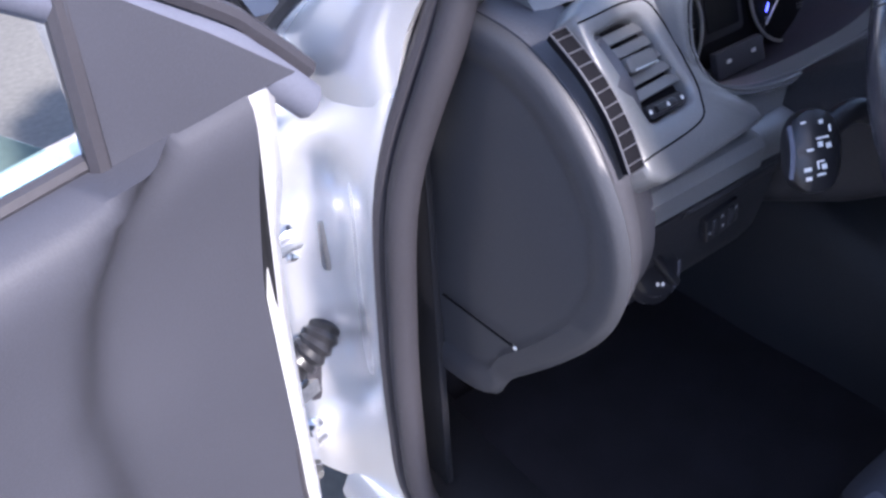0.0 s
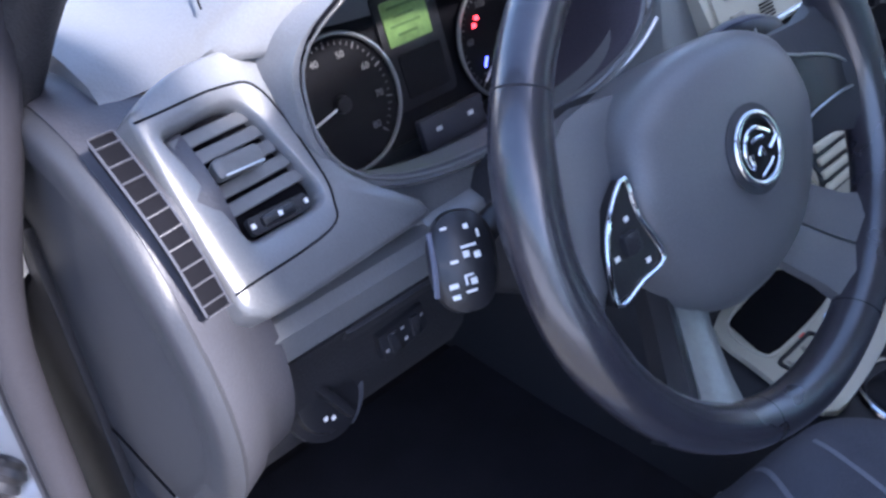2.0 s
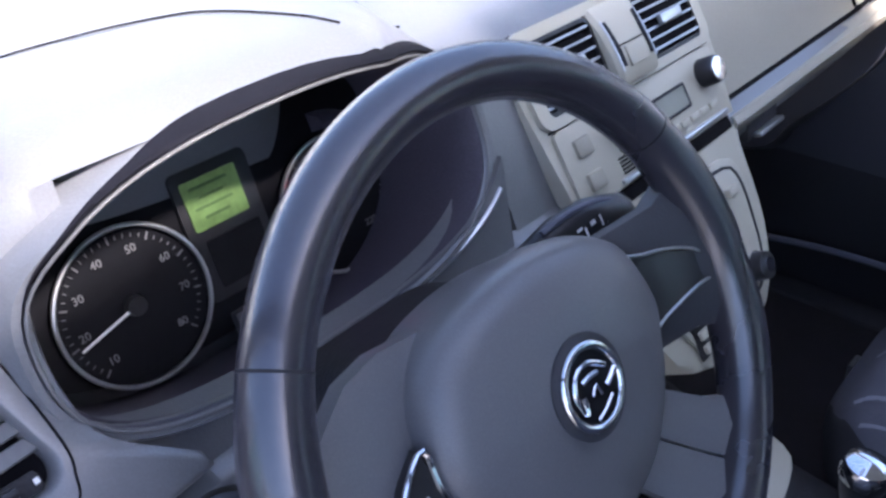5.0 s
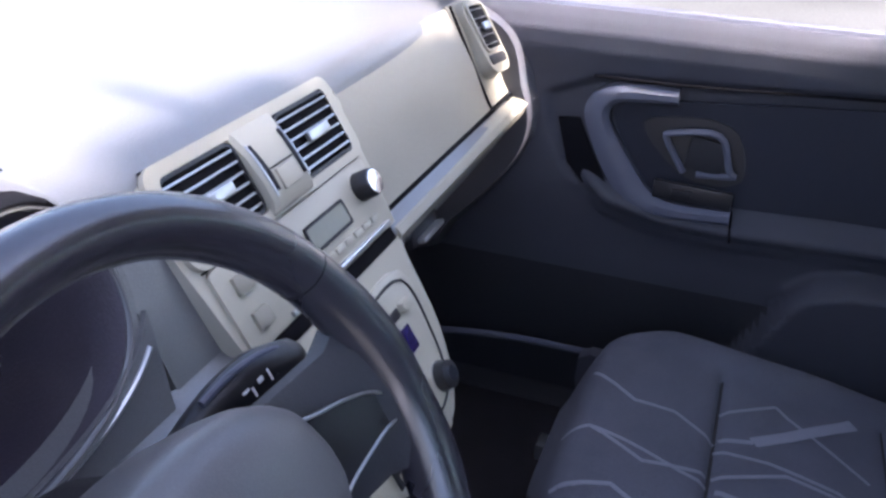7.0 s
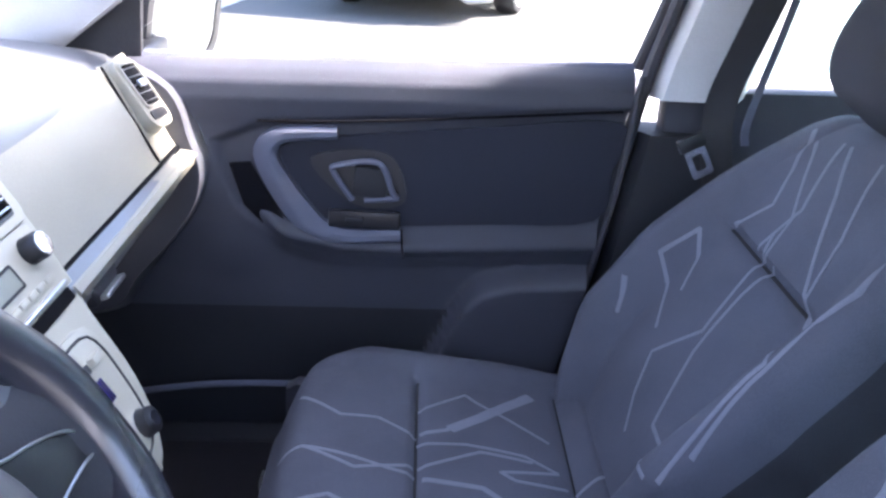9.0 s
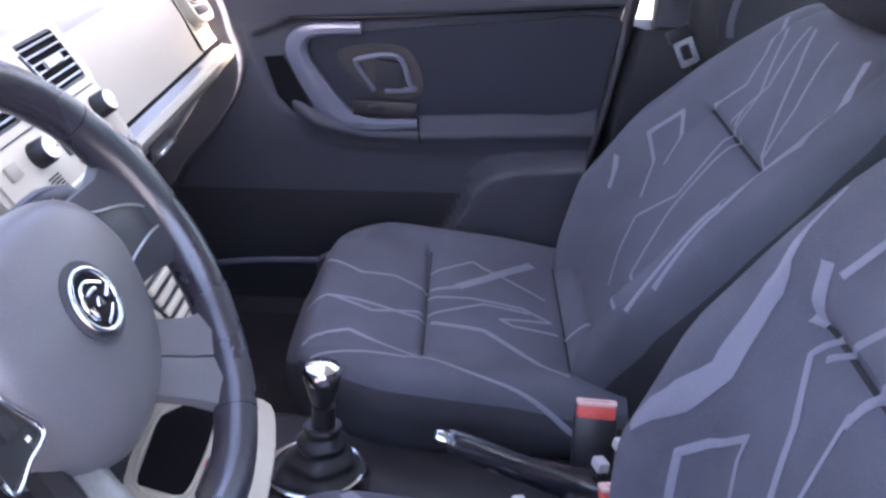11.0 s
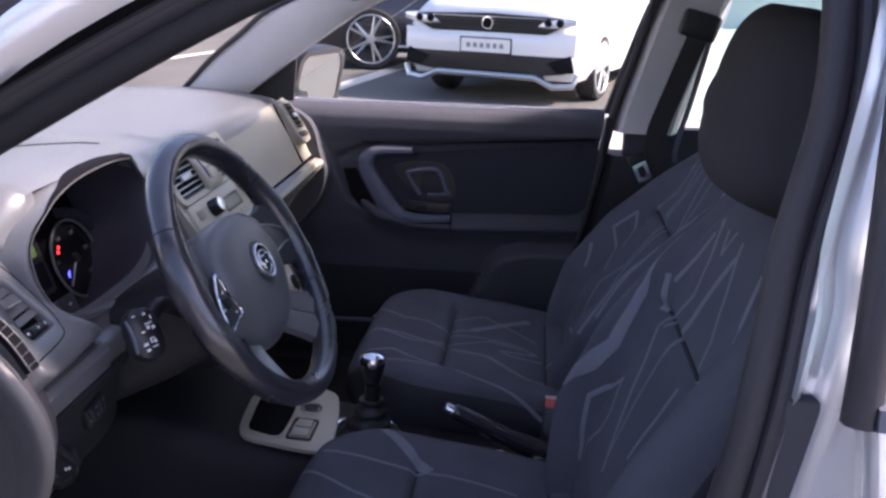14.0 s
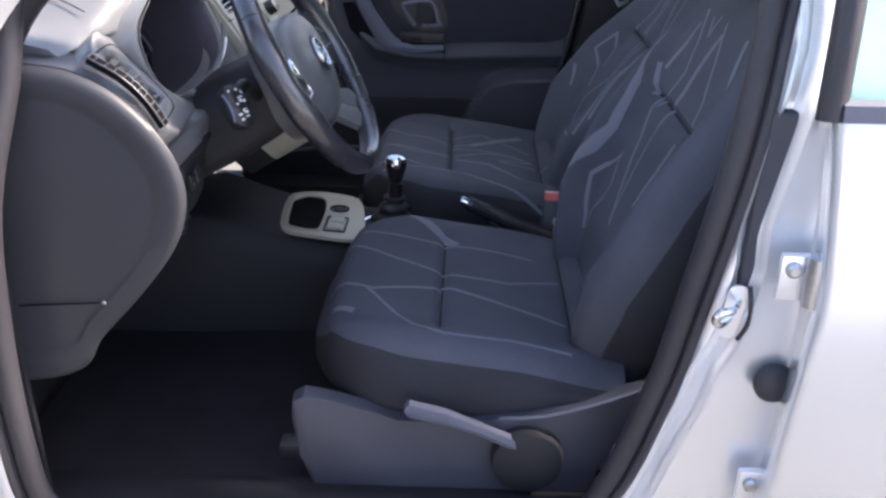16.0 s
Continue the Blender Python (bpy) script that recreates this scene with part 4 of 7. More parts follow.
for sx in (-1, 1):
    strip = [st(0.022 + sx * u, v, w).translation for u, v, w in ((0.0245, 0.022, 0.0118), (0.0235, 0.035, 0.0142), (0.0230, 0.050, 0.0162), (0.0235, 0.066, 0.0166))]
    part("hazard_groove", sweep(smooth_path(strip, 4), 0.0024, 8, up=(0, 1, 0)), LOWER, hz)
    part("groove_bead", sweep(smooth_path([st(0.022 + sx * 0.0275, v, w).translation for v, w in ((0.020, 0.0115), (0.040, 0.0152), (0.070, 0.0168))], 4), 0.0012, 6, up=(0, 1, 0)), SATIN, hz)
part("hazard_joint", rbox((0.040, 0.0012, 0.002), 0, st(0.022, 0.047, 0.0158)), MATTE, hz)
part("hazard_button", rbox((0.030, 0.020, 0.005), 0.002, st(0.022, 0.059, 0.0165)), STACK, hz)
# radio
radio = part("radio", prism(rounded(0.272, 0.072, 0.006), 0.004, st(0.022, 0.124, 0.0), 0.0015), STACK, stack, "light grey radio")
part("radio_joint", rbox((0.275, 0.0015, 0.002), 0, st(0.022, 0.0865, 0.0012)), MATTE, radio)
part("radio_display", prism(rounded(0.070, 0.020, 0.002), 0.001, st(0.052, 0.121, 0.0042)), LCD_OFF, radio)
part("display_rim", ring_plate(rounded(0.076, 0.026, 0.003), rounded(0.070, 0.020, 0.002), 0.0015, st(0.052, 0.121, 0.004)), LOWER, radio)
for u in (-0.034, 0.130):
    k = part("radio_knob", lathe([(0.001, 0), (0.015, 0), (0.0145, 0.016), (0.013, 0.018), (0.001, 0.018)], st(u, 0.112, 0.004), 28), BLACK, radio, "black knob with a chrome cap")
    part("knob_cap", lathe([(0.001, 0), (0.012, 0), (0.012, 0.002), (0.001, 0.003)], st(u, 0.112, 0.022), 28), CHROME, k)
for u, v in ((-0.086, 0.110), (-0.086, 0.142)):
    part("radio_button", rbox((0.022, 0.017, 0.006), 0.003, st(u, v, 0.005)), DASH_FACE, radio)
for k in range(6):
    part("radio_key", rbox((0.015, 0.007, 0.004), 0.0015, st(0.030 + 0.019 * k, 0.145, 0.005)), STACK, radio)
for k in range(5):
    part("grille_bar", rbox((0.022, 0.0016, 0.002), 0, st(-0.036, 0.138 + 0.0035 * k, 0.0045)), MATTE, radio)
part("radio_strip", rbox((0.20, 0.005, 0.008), 0.002, st(0.045, 0.158, 0.004)), SATIN, stack)
part("tray_slot", rbox((0.252, 0.014, 0.004), 0.001, st(0.022, 0.171, 0.0)), MATTE, stack)
# climate panel
cl = part("climate_panel", prism([(p.x, p.y) for p in smooth_path([(-0.085, 0.072, 0), (0.0, 0.076, 0), (0.098, 0.072, 0), (0.102, 0.0, 0), (0.080, -0.055, 0), (0.03, -0.072, 0), (-0.03, -0.072, 0), (-0.070, -0.055, 0), (-0.088, 0.0, 0)], 4, closed=True)], 0.004, st(0.022, 0.275, 0.0), 0.0015), STACK, stack)
part("climate_groove", sweep([st(0.022, 0.275, 0.0042) @ Vector(p) for p in smooth_path([(-0.078, 0.064, 0), (0.0, 0.068, 0), (0.090, 0.064, 0), (0.094, 0.0, 0), (0.074, -0.05, 0), (0.03, -0.064, 0), (-0.03, -0.064, 0), (-0.064, -0.05, 0), (-0.08, 0.0, 0)], 5, closed=True)], 0.0016, 6, closed=True, up=(0, 1, 0.3)), LOWER, cl)
part("climate_slot", rbox((0.11, 0.010, 0.004), 0.002, st(0.026, 0.232, 0.004)), LOWER, cl)
part("slot_slider", rbox((0.020, 0.009, 0.010), 0.002, st(0.094, 0.230, 0.007)), STACK, cl)
part("climate_display", rbox((0.13, 0.026, 0.003), 0.002, st(0.020, 0.260, 0.004)), DISPLAY_BLUE, cl, "dark blue climate display")
part("key_bed", rbox((0.105, 0.074, 0.002), 0.001, st(0.004, 0.310, 0.0035)), BLACK, cl)
for k in range(5):
    part("climate_bar", rbox((0.092, 0.0085, 0.006), 0.002, st(0.004, 0.281 + 0.0145 * k, 0.006)), STACK, cl)
for u in (0.090,):
    k = part("climate_knob", lathe([(0.001, 0), (0.016, 0), (0.0145, 0.014), (0.001, 0.015)], st(u, 0.314, 0.003), 26), BLACK, cl)
    part("knob_ring", lathe([(0.010, 0.0), (0.0165, 0.0), (0.0165, 0.004), (0.010, 0.004)], st(u, 0.314, 0.002), 26), CHROME, k)
    part("knob_cap", lathe([(0.001, 0), (0.008, 0), (0.008, 0.002), (0.001, 0.002)], st(u, 0.314, 0.018), 20), CHROME, k)

# ---- steering wheel ----
wheel = thing("steering_wheel", "black leather three-spoke steering wheel with grey lower spoke", "steering wheel")
TAU = radians(30)
WC = Vector((-0.36, 0.0, 0.90)) - 0.02 * Vector((0, -math.cos(TAU), math.sin(TAU)))
WH = axes(WC, (1, 0, 0), (0, math.sin(TAU), math.cos(TAU)))       # z to the driver
RM, RT = 0.181, 0.0168


def rim_ring(deg, k=1.0, n=16):
    a = radians(deg)
    thick = RT * (1.0 + 0.10 * math.exp(-((deg % 180 - 165) / 12) ** 2) + 0.10 * math.exp(-((deg % 180 - 12) / 12) ** 2)) * k
    return [WH @ Vector(((RM + thick * math.cos(b)) * math.cos(a), (RM + thick * math.cos(b)) * math.sin(a), thick * 1.12 * math.sin(b))) for b in [2 * math.pi * i / n for i in range(n)]]


part("rim", _ring_skin([rim_ring(3 * k) for k in range(120)]), LEATHER, wheel, "black leather rim")
for deg in (33, 147, 251, 296):
    part("rim_seam", loft([rim_ring(deg - 0.5, 0.985), rim_ring(deg, 1.012), rim_ring(deg + 0.5, 0.985)], caps=False), SEAM, wheel)
half = [(0.030, 0.075), (0.060, 0.068), (0.086, 0.051), (0.098, 0.026), (0.102, 0.0), (0.096, -0.034), (0.080, -0.066), (0.055, -0.092), (0.022, -0.107)]
shield = [(-x, y) for x, y in reversed(half)] + [(0.0, 0.077)] + half + [(0.0, -0.110)]
sh = smooth_path([(x, y, 0) for x, y in shield], 4, closed=True)
pads = []
for g, z in ((0.92, -0.060), (0.98, -0.030), (1.0, -0.012), (0.99, -0.004), (0.965, 0.003), (0.90, 0.009), (0.80, 0.0135), (0.62, 0.0165), (0.4, 0.0190), (0.05, 0.020)):
    pads.append([WH @ Vector((p.x * g, p.y * g, z - 0.012 * max(0.0, -p.y * g / 0.10) - 0.010 * ease(0.80, 0.97, g) * ease(0.02, -0.06, p.y))) for p in sh])
part("airbag_cover", loft(pads), PAD, wheel, "dark grained airbag cover")
emb = part("emblem", lathe([(0.001, 0), (0.030, 0.0), (0.030, 0.001), (0.001, 0.001)], WH @ pose(0, 0, 0.0195), 40), CAP, wheel, "round chrome emblem")
part("emblem_ring", sweep([WH @ Vector((0.0230 * math.cos(a), 0.0230 * math.sin(a), 0.0222)) for a in [2 * math.pi * k / 48 for k in range(48)]], 0.0026, 10, closed=True, up=(0, 1, 0)), CHROME, emb)
part("emblem_dish", lathe([(0.001, 0), (0.020, 0.0), (0.020, 0.001), (0.001, 0.0018)], WH @ pose(0, 0, 0.0210), 40), DIAL, emb)
for pts, w in ((((-0.0145, -0.008), (-0.016, 0.003), (-0.010, 0.0125), (0.0, 0.0140), (0.008, 0.010), (0.0135, 0.006)), 0.0017), (((-0.009, 0.0062), (-0.002, 0.0068), (0.005, 0.0060)), 0.0019), (((0.008, -0.004), (0.013, -0.002), (0.019, 0.0012)), 0.0024), (((-0.007, -0.017), (0.002, -0.0145), (0.010, -0.0105)), 0.0015), (((-0.014, -0.010), (-0.012, -0.006), (-0.012, 0.0)), 0.0022), (((-0.004, -0.004), (0.001, 0.0), (0.003, -0.006)), 0.0012)):
    part("emblem_relief", sweep(smooth_path([WH @ Vector((u, v, 0.0235)) for u, v in pts], 5), w, 8, up=(0, 1, 0)), CHROME, emb)
for s_ in (-1, 1):
    ring = []
    rise = (0.014, 0.022, 0.020, 0.006) if s_ < 0 else (0.0, 0.0, 0.0, 0.0)
    for u, top, bot, z in ((0.045, 0.052 + rise[0], -0.036, -0.026), (0.088, 0.050 + rise[1], -0.036, -0.022), (0.115, 0.050 + rise[2], -0.038, -0.016), (0.145, 0.050 + rise[3], -0.040, -0.009), (0.166, 0.062, -0.048, -0.002), (0.174, 0.066, -0.052, 0.0)):
        ring.append([WH @ Vector((s_ * u, v, w)) for v, w in ((top, z - 0.014), (top, z), (top * 0.7, z + 0.007), (0.0, z + 0.008), (bot * 0.7, z + 0.007), (bot, z), (bot, z - 0.014))])
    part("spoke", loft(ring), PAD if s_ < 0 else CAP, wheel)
    tri = [(0.103, 0.026), (0.122, 0.014), (0.136, -0.006), (0.143, -0.038), (0.118, -0.035), (0.094, -0.030), (0.102, 0.0)] if s_ < 0 else [(0.080, 0.038), (0.105, 0.032), (0.125, 0.026), (0.147, 0.017), (0.160, 0.008), (0.168, -0.004), (0.163, -0.011), (0.147, -0.010), (0.129, -0.010), (0.105, -0.011), (0.082, -0.012), (0.078, 0.010)]
    tri = [(s_ * u, v) for u, v in (tri if s_ < 0 else tri[::-1])]
    cx, cy = sum(p[0] for p in tri) / len(tri), sum(p[1] for p in tri) / len(tri)
    ct = part("control_panel", prism(tri, 0.010, WH @ pose(0, 0, -0.008), 0.002), BLACK, wheel)
    part("chrome_trim", sweep(smooth_path([WH @ Vector((u, v, 0.0025)) for u, v in tri], 4, closed=True), 0.0019 if s_ < 0 else 0.0012, 8, closed=True, up=(0, 1, 0)), CHROME if s_ < 0 else SATIN, ct, "thin chrome trim")
    if s_ < 0:
        part("control_roller", rbox((0.014, 0.014, 0.008), 0.003, WH @ pose(cx, cy, 0.003)), LOWER, ct)
        for du, dv in ((0.004, 0.014), (-0.014, -0.004), (0.010, -0.016)):
            part("control_icon", rbox((0.004, 0.003, 0.0005), 0, WH @ pose(cx + du, cy + dv, 0.0024)), WHITE_MARK, ct)
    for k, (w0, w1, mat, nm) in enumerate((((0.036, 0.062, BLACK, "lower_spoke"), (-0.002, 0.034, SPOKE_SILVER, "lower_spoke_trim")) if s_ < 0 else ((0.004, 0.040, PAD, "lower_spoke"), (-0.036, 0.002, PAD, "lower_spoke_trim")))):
        d = Vector((0.66, -0.75, 0)) if s_ > 0 else Vector((-0.40, -0.917, 0))
        e = Vector((-s_ * d.y, abs(d.x), 0))
        ring = []
        for r, kk, z in ((0.078, 0.9, -0.034), (0.115, 0.88, -0.026), (0.150, 1.0, -0.012), (0.172, 1.25, 0.0), (0.180, 1.35, 0.003)):
            a0, a1, am = d * r + e * w0 * kk, d * r + e * w1 * kk, d * r + e * (w0 + w1) / 2 * kk
            ring.append([WH @ (p + Vector((0, 0, w))) for p, w in ((a0, z - 0.012), (a0, z + 0.001), (am, z + 0.007), (a1, z + 0.001), (a1, z - 0.012))])
        part(nm, loft(ring), mat, wheel)

# steering column with its stalks
column = thing("steering_column", "black plastic steering column cover", "steering column")
cr = []
for d, w, h in ((-0.035, 0.070, 0.055), (-0.07, 0.075, 0.060), (-0.15, 0.085, 0.065), (-0.26, 0.085, 0.06)):
    cr.append([WH @ Vector((x * w / 0.07, y * h / 0.055 - 0.012, d)) for x, y in rounded(0.14, 0.11, 0.03, 4)])
part("column_cover", loft(cr), LOWER, column)
part("ignition_ring", lathe([(0.001, 0), (0.018, 0), (0.018, 0.01), (0.012, 0.012), (0.001, 0.008)], axes(WH @ Vector((0.085, -0.03, -0.12)), (0, 1, 0.4), (0, 0, 1)), 20), BLACK, column)


k = thing("column_stalk", "black wiper stalk with white symbols on the steering column", "stalk", "column stalks")
arm = smooth_path([WH @ Vector(p) for p in ((0.060, 0.040, -0.080), (0.105, 0.050, -0.066), (0.145, 0.046, -0.062), (0.178, 0.035, -0.060))], 5)
part("stalk_arm", sweep(arm, [lerp([(0.0, 0.009), (0.35, 0.0135), (0.6, 0.0165), (0.9, 0.0155), (1.0, 0.009)], i / (len(arm) - 1)) for i in range(len(arm))], 14, up=(0, 0, 1), flat=1.25), BLACK, k)
# pale strip drawn as the light along the stalk's upper edge
part("stalk_highlight", sweep(smooth_path([WH @ Vector(p) for p in ((0.090, 0.062, -0.058), (0.118, 0.0645, -0.053), (0.148, 0.060, -0.050), (0.172, 0.049, -0.051))], 5), 0.0026, 8, up=(0, 1, 0)), TRIM_GREY, k)
for u, v, w, h in ((0.112, 0.053, 0.006, 0.0016), (0.118, 0.049, 0.0016, 0.006), (0.127, 0.052, 0.005, 0.003), (0.136, 0.050, 0.0015, 0.008), (0.144, 0.047, 0.006, 0.0015), (0.150, 0.049, 0.0016, 0.007), (0.160, 0.042, 0.005, 0.003)):
    part("stalk_symbol", rbox((w, h, 0.0008), 0, WH @ pose(u, v, -0.0455)), WHITE_MARK, k)
k = thing("column_stalk", "black light stalk with white symbols on the steering column", "stalk", "column stalks")
part("stalk_arm", sweep(smooth_path([WH @ Vector((-0.07, 0.0, -0.08)), (-0.49, 0.090, 0.880), (-0.52, 0.097, 0.866)], 5), [0.010] * 11, 12, up=(0, 0, 1)), BLACK, k)
SP = axes((-0.540, 0.088, 0.864), (0.875, -0.474, -0.058), (0.30, 0.45, 0.84))
part("stalk_paddle", loft([[SP @ Vector((x * g, y * g, z)) for x, y in oval(0.044, 0.066, 28, 2.5)] for g, z in ((0.7, -0.016), (0.95, -0.012), (1.0, -0.004), (0.96, 0.003), (0.8, 0.007), (0.3, 0.009))]), BLACK, k)
# highlight strip for the paddle's lit left side
part("stalk_highlight", sweep([SP @ Vector((-0.0195, 0.020 - 0.040 * k / 8, 0.0045 - 0.004 * abs(k / 4 - 1) ** 2)) for k in range(9)], 0.0022, 8, up=(0, 1, 0)), TRIM_GREY, k)
for u, v, w, h in ((-0.012, 0.022, 0.004, 0.0016), (0.002, 0.022, 0.003, 0.003), (0.009, 0.017, 0.0016, 0.005), (0.002, 0.010, 0.010, 0.0016), (0.000, 0.005, 0.004, 0.004), (0.007, 0.004, 0.004, 0.004), (-0.008, 0.001, 0.005, 0.002), (0.000, -0.008, 0.006, 0.0014), (-0.002, -0.011, 0.0014, 0.006), (0.003, -0.012, 0.004, 0.004), (0.001, -0.018, 0.007, 0.0016), (-0.010, -0.014, 0.006, 0.003), (-0.009, -0.021, 0.005, 0.003)):
    part("stalk_symbol", rbox((w, h, 0.0008), 0, SP @ pose(u, v, 0.0005 + lerp([(0.0, 0.0092), (0.3, 0.009), (0.8, 0.007), (0.96, 0.003)], (abs(u / 0.022) ** 2.5 + abs(v / 0.033) ** 2.5) ** 0.4), 0, 0, 8)), WHITE_MARK, k)

# ---- tunnel console ----
con = thing("tunnel_console", "dark tunnel console with a light grey switch tray", "console")
rings = []
for y, w, h in ((0.52, 0.15, 0.50), (0.30, 0.145, 0.52), (0.20, 0.135, 0.49), (0.10, 0.130, 0.462), (-0.05, 0.125, 0.452), (-0.14, 0.118, 0.43), (-0.25, 0.11, 0.415), (-0.55, 0.10, 0.405), (-0.70, 0.10, 0.40)):
    rings.append([(-w - 0.03, y, 0.27), (-w, y, h - 0.05), (-w + 0.012, y, h - 0.008), (-w + 0.03, y, h), (0, y, h + 0.002), (w - 0.03, y, h), (w - 0.012, y, h - 0.008), (w, y, h - 0.05), (w + 0.03, y, 0.27)])
part("console_body", loft(rings), LOWER, con, sharp=50)
TR = axes((0.005, 0.06, 0.466), (1, 0, 0), (0, 1, 0.06))
part("console_tray", prism([(p.x, p.y) for p in smooth_path([(-0.118, -0.075, 0), (-0.112, 0.02, 0), (-0.092, 0.080, 0), (0.0, 0.096, 0), (0.09, 0.096, 0), (0.118, 0.05, 0), (0.108, -0.04, 0), (0.06, -0.068, 0), (-0.06, -0.085, 0)], 3, closed=True)], 0.008, TR, 0.003), STACK, con, "light grey tray panel")
# flat black sheet on the tray in place of the well's shade
part("tray_well_shade", prism([(-0.092, 0.012), (-0.076, 0.072), (0.05, 0.084), (0.085, 0.055), (0.075, 0.018), (0.03, 0.006), (-0.05, 0.004)], 0.0025, TR @ pose(0, 0, 0.0065)), MATTE, con)
part("well_wall", sweep(smooth_path([TR @ Vector(p) for p in ((-0.092, 0.012, 0.009), (-0.076, 0.072, 0.009), (0.05, 0.084, 0.009), (0.085, 0.055, 0.009), (0.075, 0.018, 0.009), (0.03, 0.006, 0.009), (-0.05, 0.004, 0.009))], 4, closed=True), 0.0025, 8, closed=True), STACK, con)
sp = part("switch_panel", ring_plate(rounded(0.075, 0.046, 0.006, cx=-0.055, cy=-0.025), rounded(0.067, 0.038, 0.004, cx=-0.055, cy=-0.025), 0.003, TR @ pose(0, 0, 0.008)), LOWER, con)
for u in (-0.071, -0.039):
    part("switch", rbox((0.026, 0.030, 0.008), 0.003, TR @ pose(u, -0.025, 0.011)), STACK, sp)
part("switch_lamp", rbox((0.010, 0.004, 0.001), 0, TR @ pose(-0.03, 0.0, 0.0085)), RED, con)
ash = part("lighter_socket", lathe([(0.016, 0), (0.021, 0), (0.021, 0.005), (0.016, 0.005), (0.015, -0.004), (0.001, -0.004)], TR @ pose(0.022, -0.022, 0.007), 24), CHROME, con)
part("lighter_plug", lathe([(0.001, 0), (0.014, 0), (0.013, 0.006), (0.001, 0.007)], TR @ pose(0.022, -0.022, 0.006), 20), BLACK, ash)

lever = thing("gear_lever", "gear lever with chrome-topped knob and black leather boot", "gear lever")
boot = []
for k in range(31):
    t = k / 30
    z = 0.452 + 0.070 * t
    r = lerp([(0.0, 0.050), (0.2, 0.043), (0.45, 0.031), (0.7, 0.025), (1.0, 0.0175)], t) + 0.0028 * math.sin(t * 21)
    dy = -0.078 - 0.006 * t
    boot.append([(-0.008 + 0.004 * t + r * (1 + 0.13 * math.sin(4 * a + t * 5) * (1 - t)) * math.cos(a), dy + r * 1.12 * (1 + 0.10 * math.sin(3 * a + t * 7) * (1 - t)) * math.sin(a), z) for a in [2 * math.pi * i / 36 for i in range(36)]])
part("boot", loft(boot), BOOT, lever)
part("boot_ring", sweep([(-0.010 + 0.054 * math.cos(a), -0.072 + 0.060 * math.sin(a), 0.457) for a in [2 * math.pi * k / 40 for k in range(40)]], 0.0045, 8, closed=True), CHROME, lever, "chrome boot ring")
part("lever_shaft", lathe([(0.001, 0), (0.015, 0), (0.014, 0.03), (0.011, 0.031), (0.001, 0.031)], pose(-0.004, -0.085, 0.522, 3), 20), BLACK, lever)
part("knob", lathe([(0.001, 0.0), (0.013, 0.0), (0.017, 0.012), (0.021, 0.028), (0.022, 0.042), (0.019, 0.050), (0.001, 0.052)], pose(-0.004, -0.085, 0.556, 4), 24), BLACK, lever)
part("grip_ring", lathe([(0.0165, 0), (0.0185, 0.001), (0.0185, 0.004), (0.0165, 0.005)], pose(-0.004, -0.083, 0.515, 4), 20), CHROME, lever)
part("cap_slot", rbox((0.034, 0.004, 0.006), 0.001, pose(-0.008, -0.104, 0.600, 28, 0, -18)), BLACK, lever)
part("knob_cap", lathe([(0.022, 0.0), (0.023, 0.010), (0.020, 0.018), (0.012, 0.022), (0.001, 0.023)], pose(-0.004, -0.086, 0.590, 4), 24), CHROME, lever, "chrome knob cap")

brake = thing("handbrake", "black handbrake lever with chrome button", "handbrake")
part("brake_lever", sweep(smooth_path([(0, -0.50, 0.40), (0, -0.43, 0.425), (-0.006, -0.34, 0.462), (-0.017, -0.255, 0.508), (-0.020, -0.236, 0.517)], 4), [0.022] * 4 + [0.020] * 4 + [0.017] * 4 + [0.016] * 3 + [0.015, 0.013], 14, up=(1, 0, 0), flat=1.0), LEATHER, brake)
part("brake_button", lathe([(0.001, 0), (0.010, 0), (0.0105, 0.012), (0.008, 0.017), (0.001, 0.018)], axes((-0.0203, -0.237, 0.5165), (1, 0, 0), (0, 0.45, -0.9)), 18), CHROME, brake, "chrome release button")
part("brake_boot", rbox((0.075, 0.16, 0.03), 0.012, pose(0, -0.46, 0.412, 12), 3), LEATHER, brake)

# ---- front seats ----
# pale lines: s across, then y along the cushion or h up the backrest; half-width
CUSHION_D = [
    ([(0.224, -0.129), (0.14, -0.218)], 0.009),
    ([(0.147, -0.044), (0.136, -0.138), (0.135, -0.249), (0.117, -0.358)], 0.003),
    ([(0.091, -0.02), (0.041, -0.111), (0.018, -0.192), (0.004, -0.311), (0.043, -0.4)], 0.003),
    ([(-0.058, -0.011), (-0.082, -0.084), (-0.04, -0.194)], 0.0035),
    ([(-0.14, -0.028), (-0.155, -0.062)], 0.006),
    ([(-0.083, -0.076), (-0.194, -0.156), (-0.206, -0.199)], 0.003),
    ([(-0.027, -0.193), (-0.078, -0.308), (-0.108, -0.401)], 0.0035),
    ([(-0.208, -0.199), (-0.204, -0.304), (-0.214, -0.399)], 0.003),
]
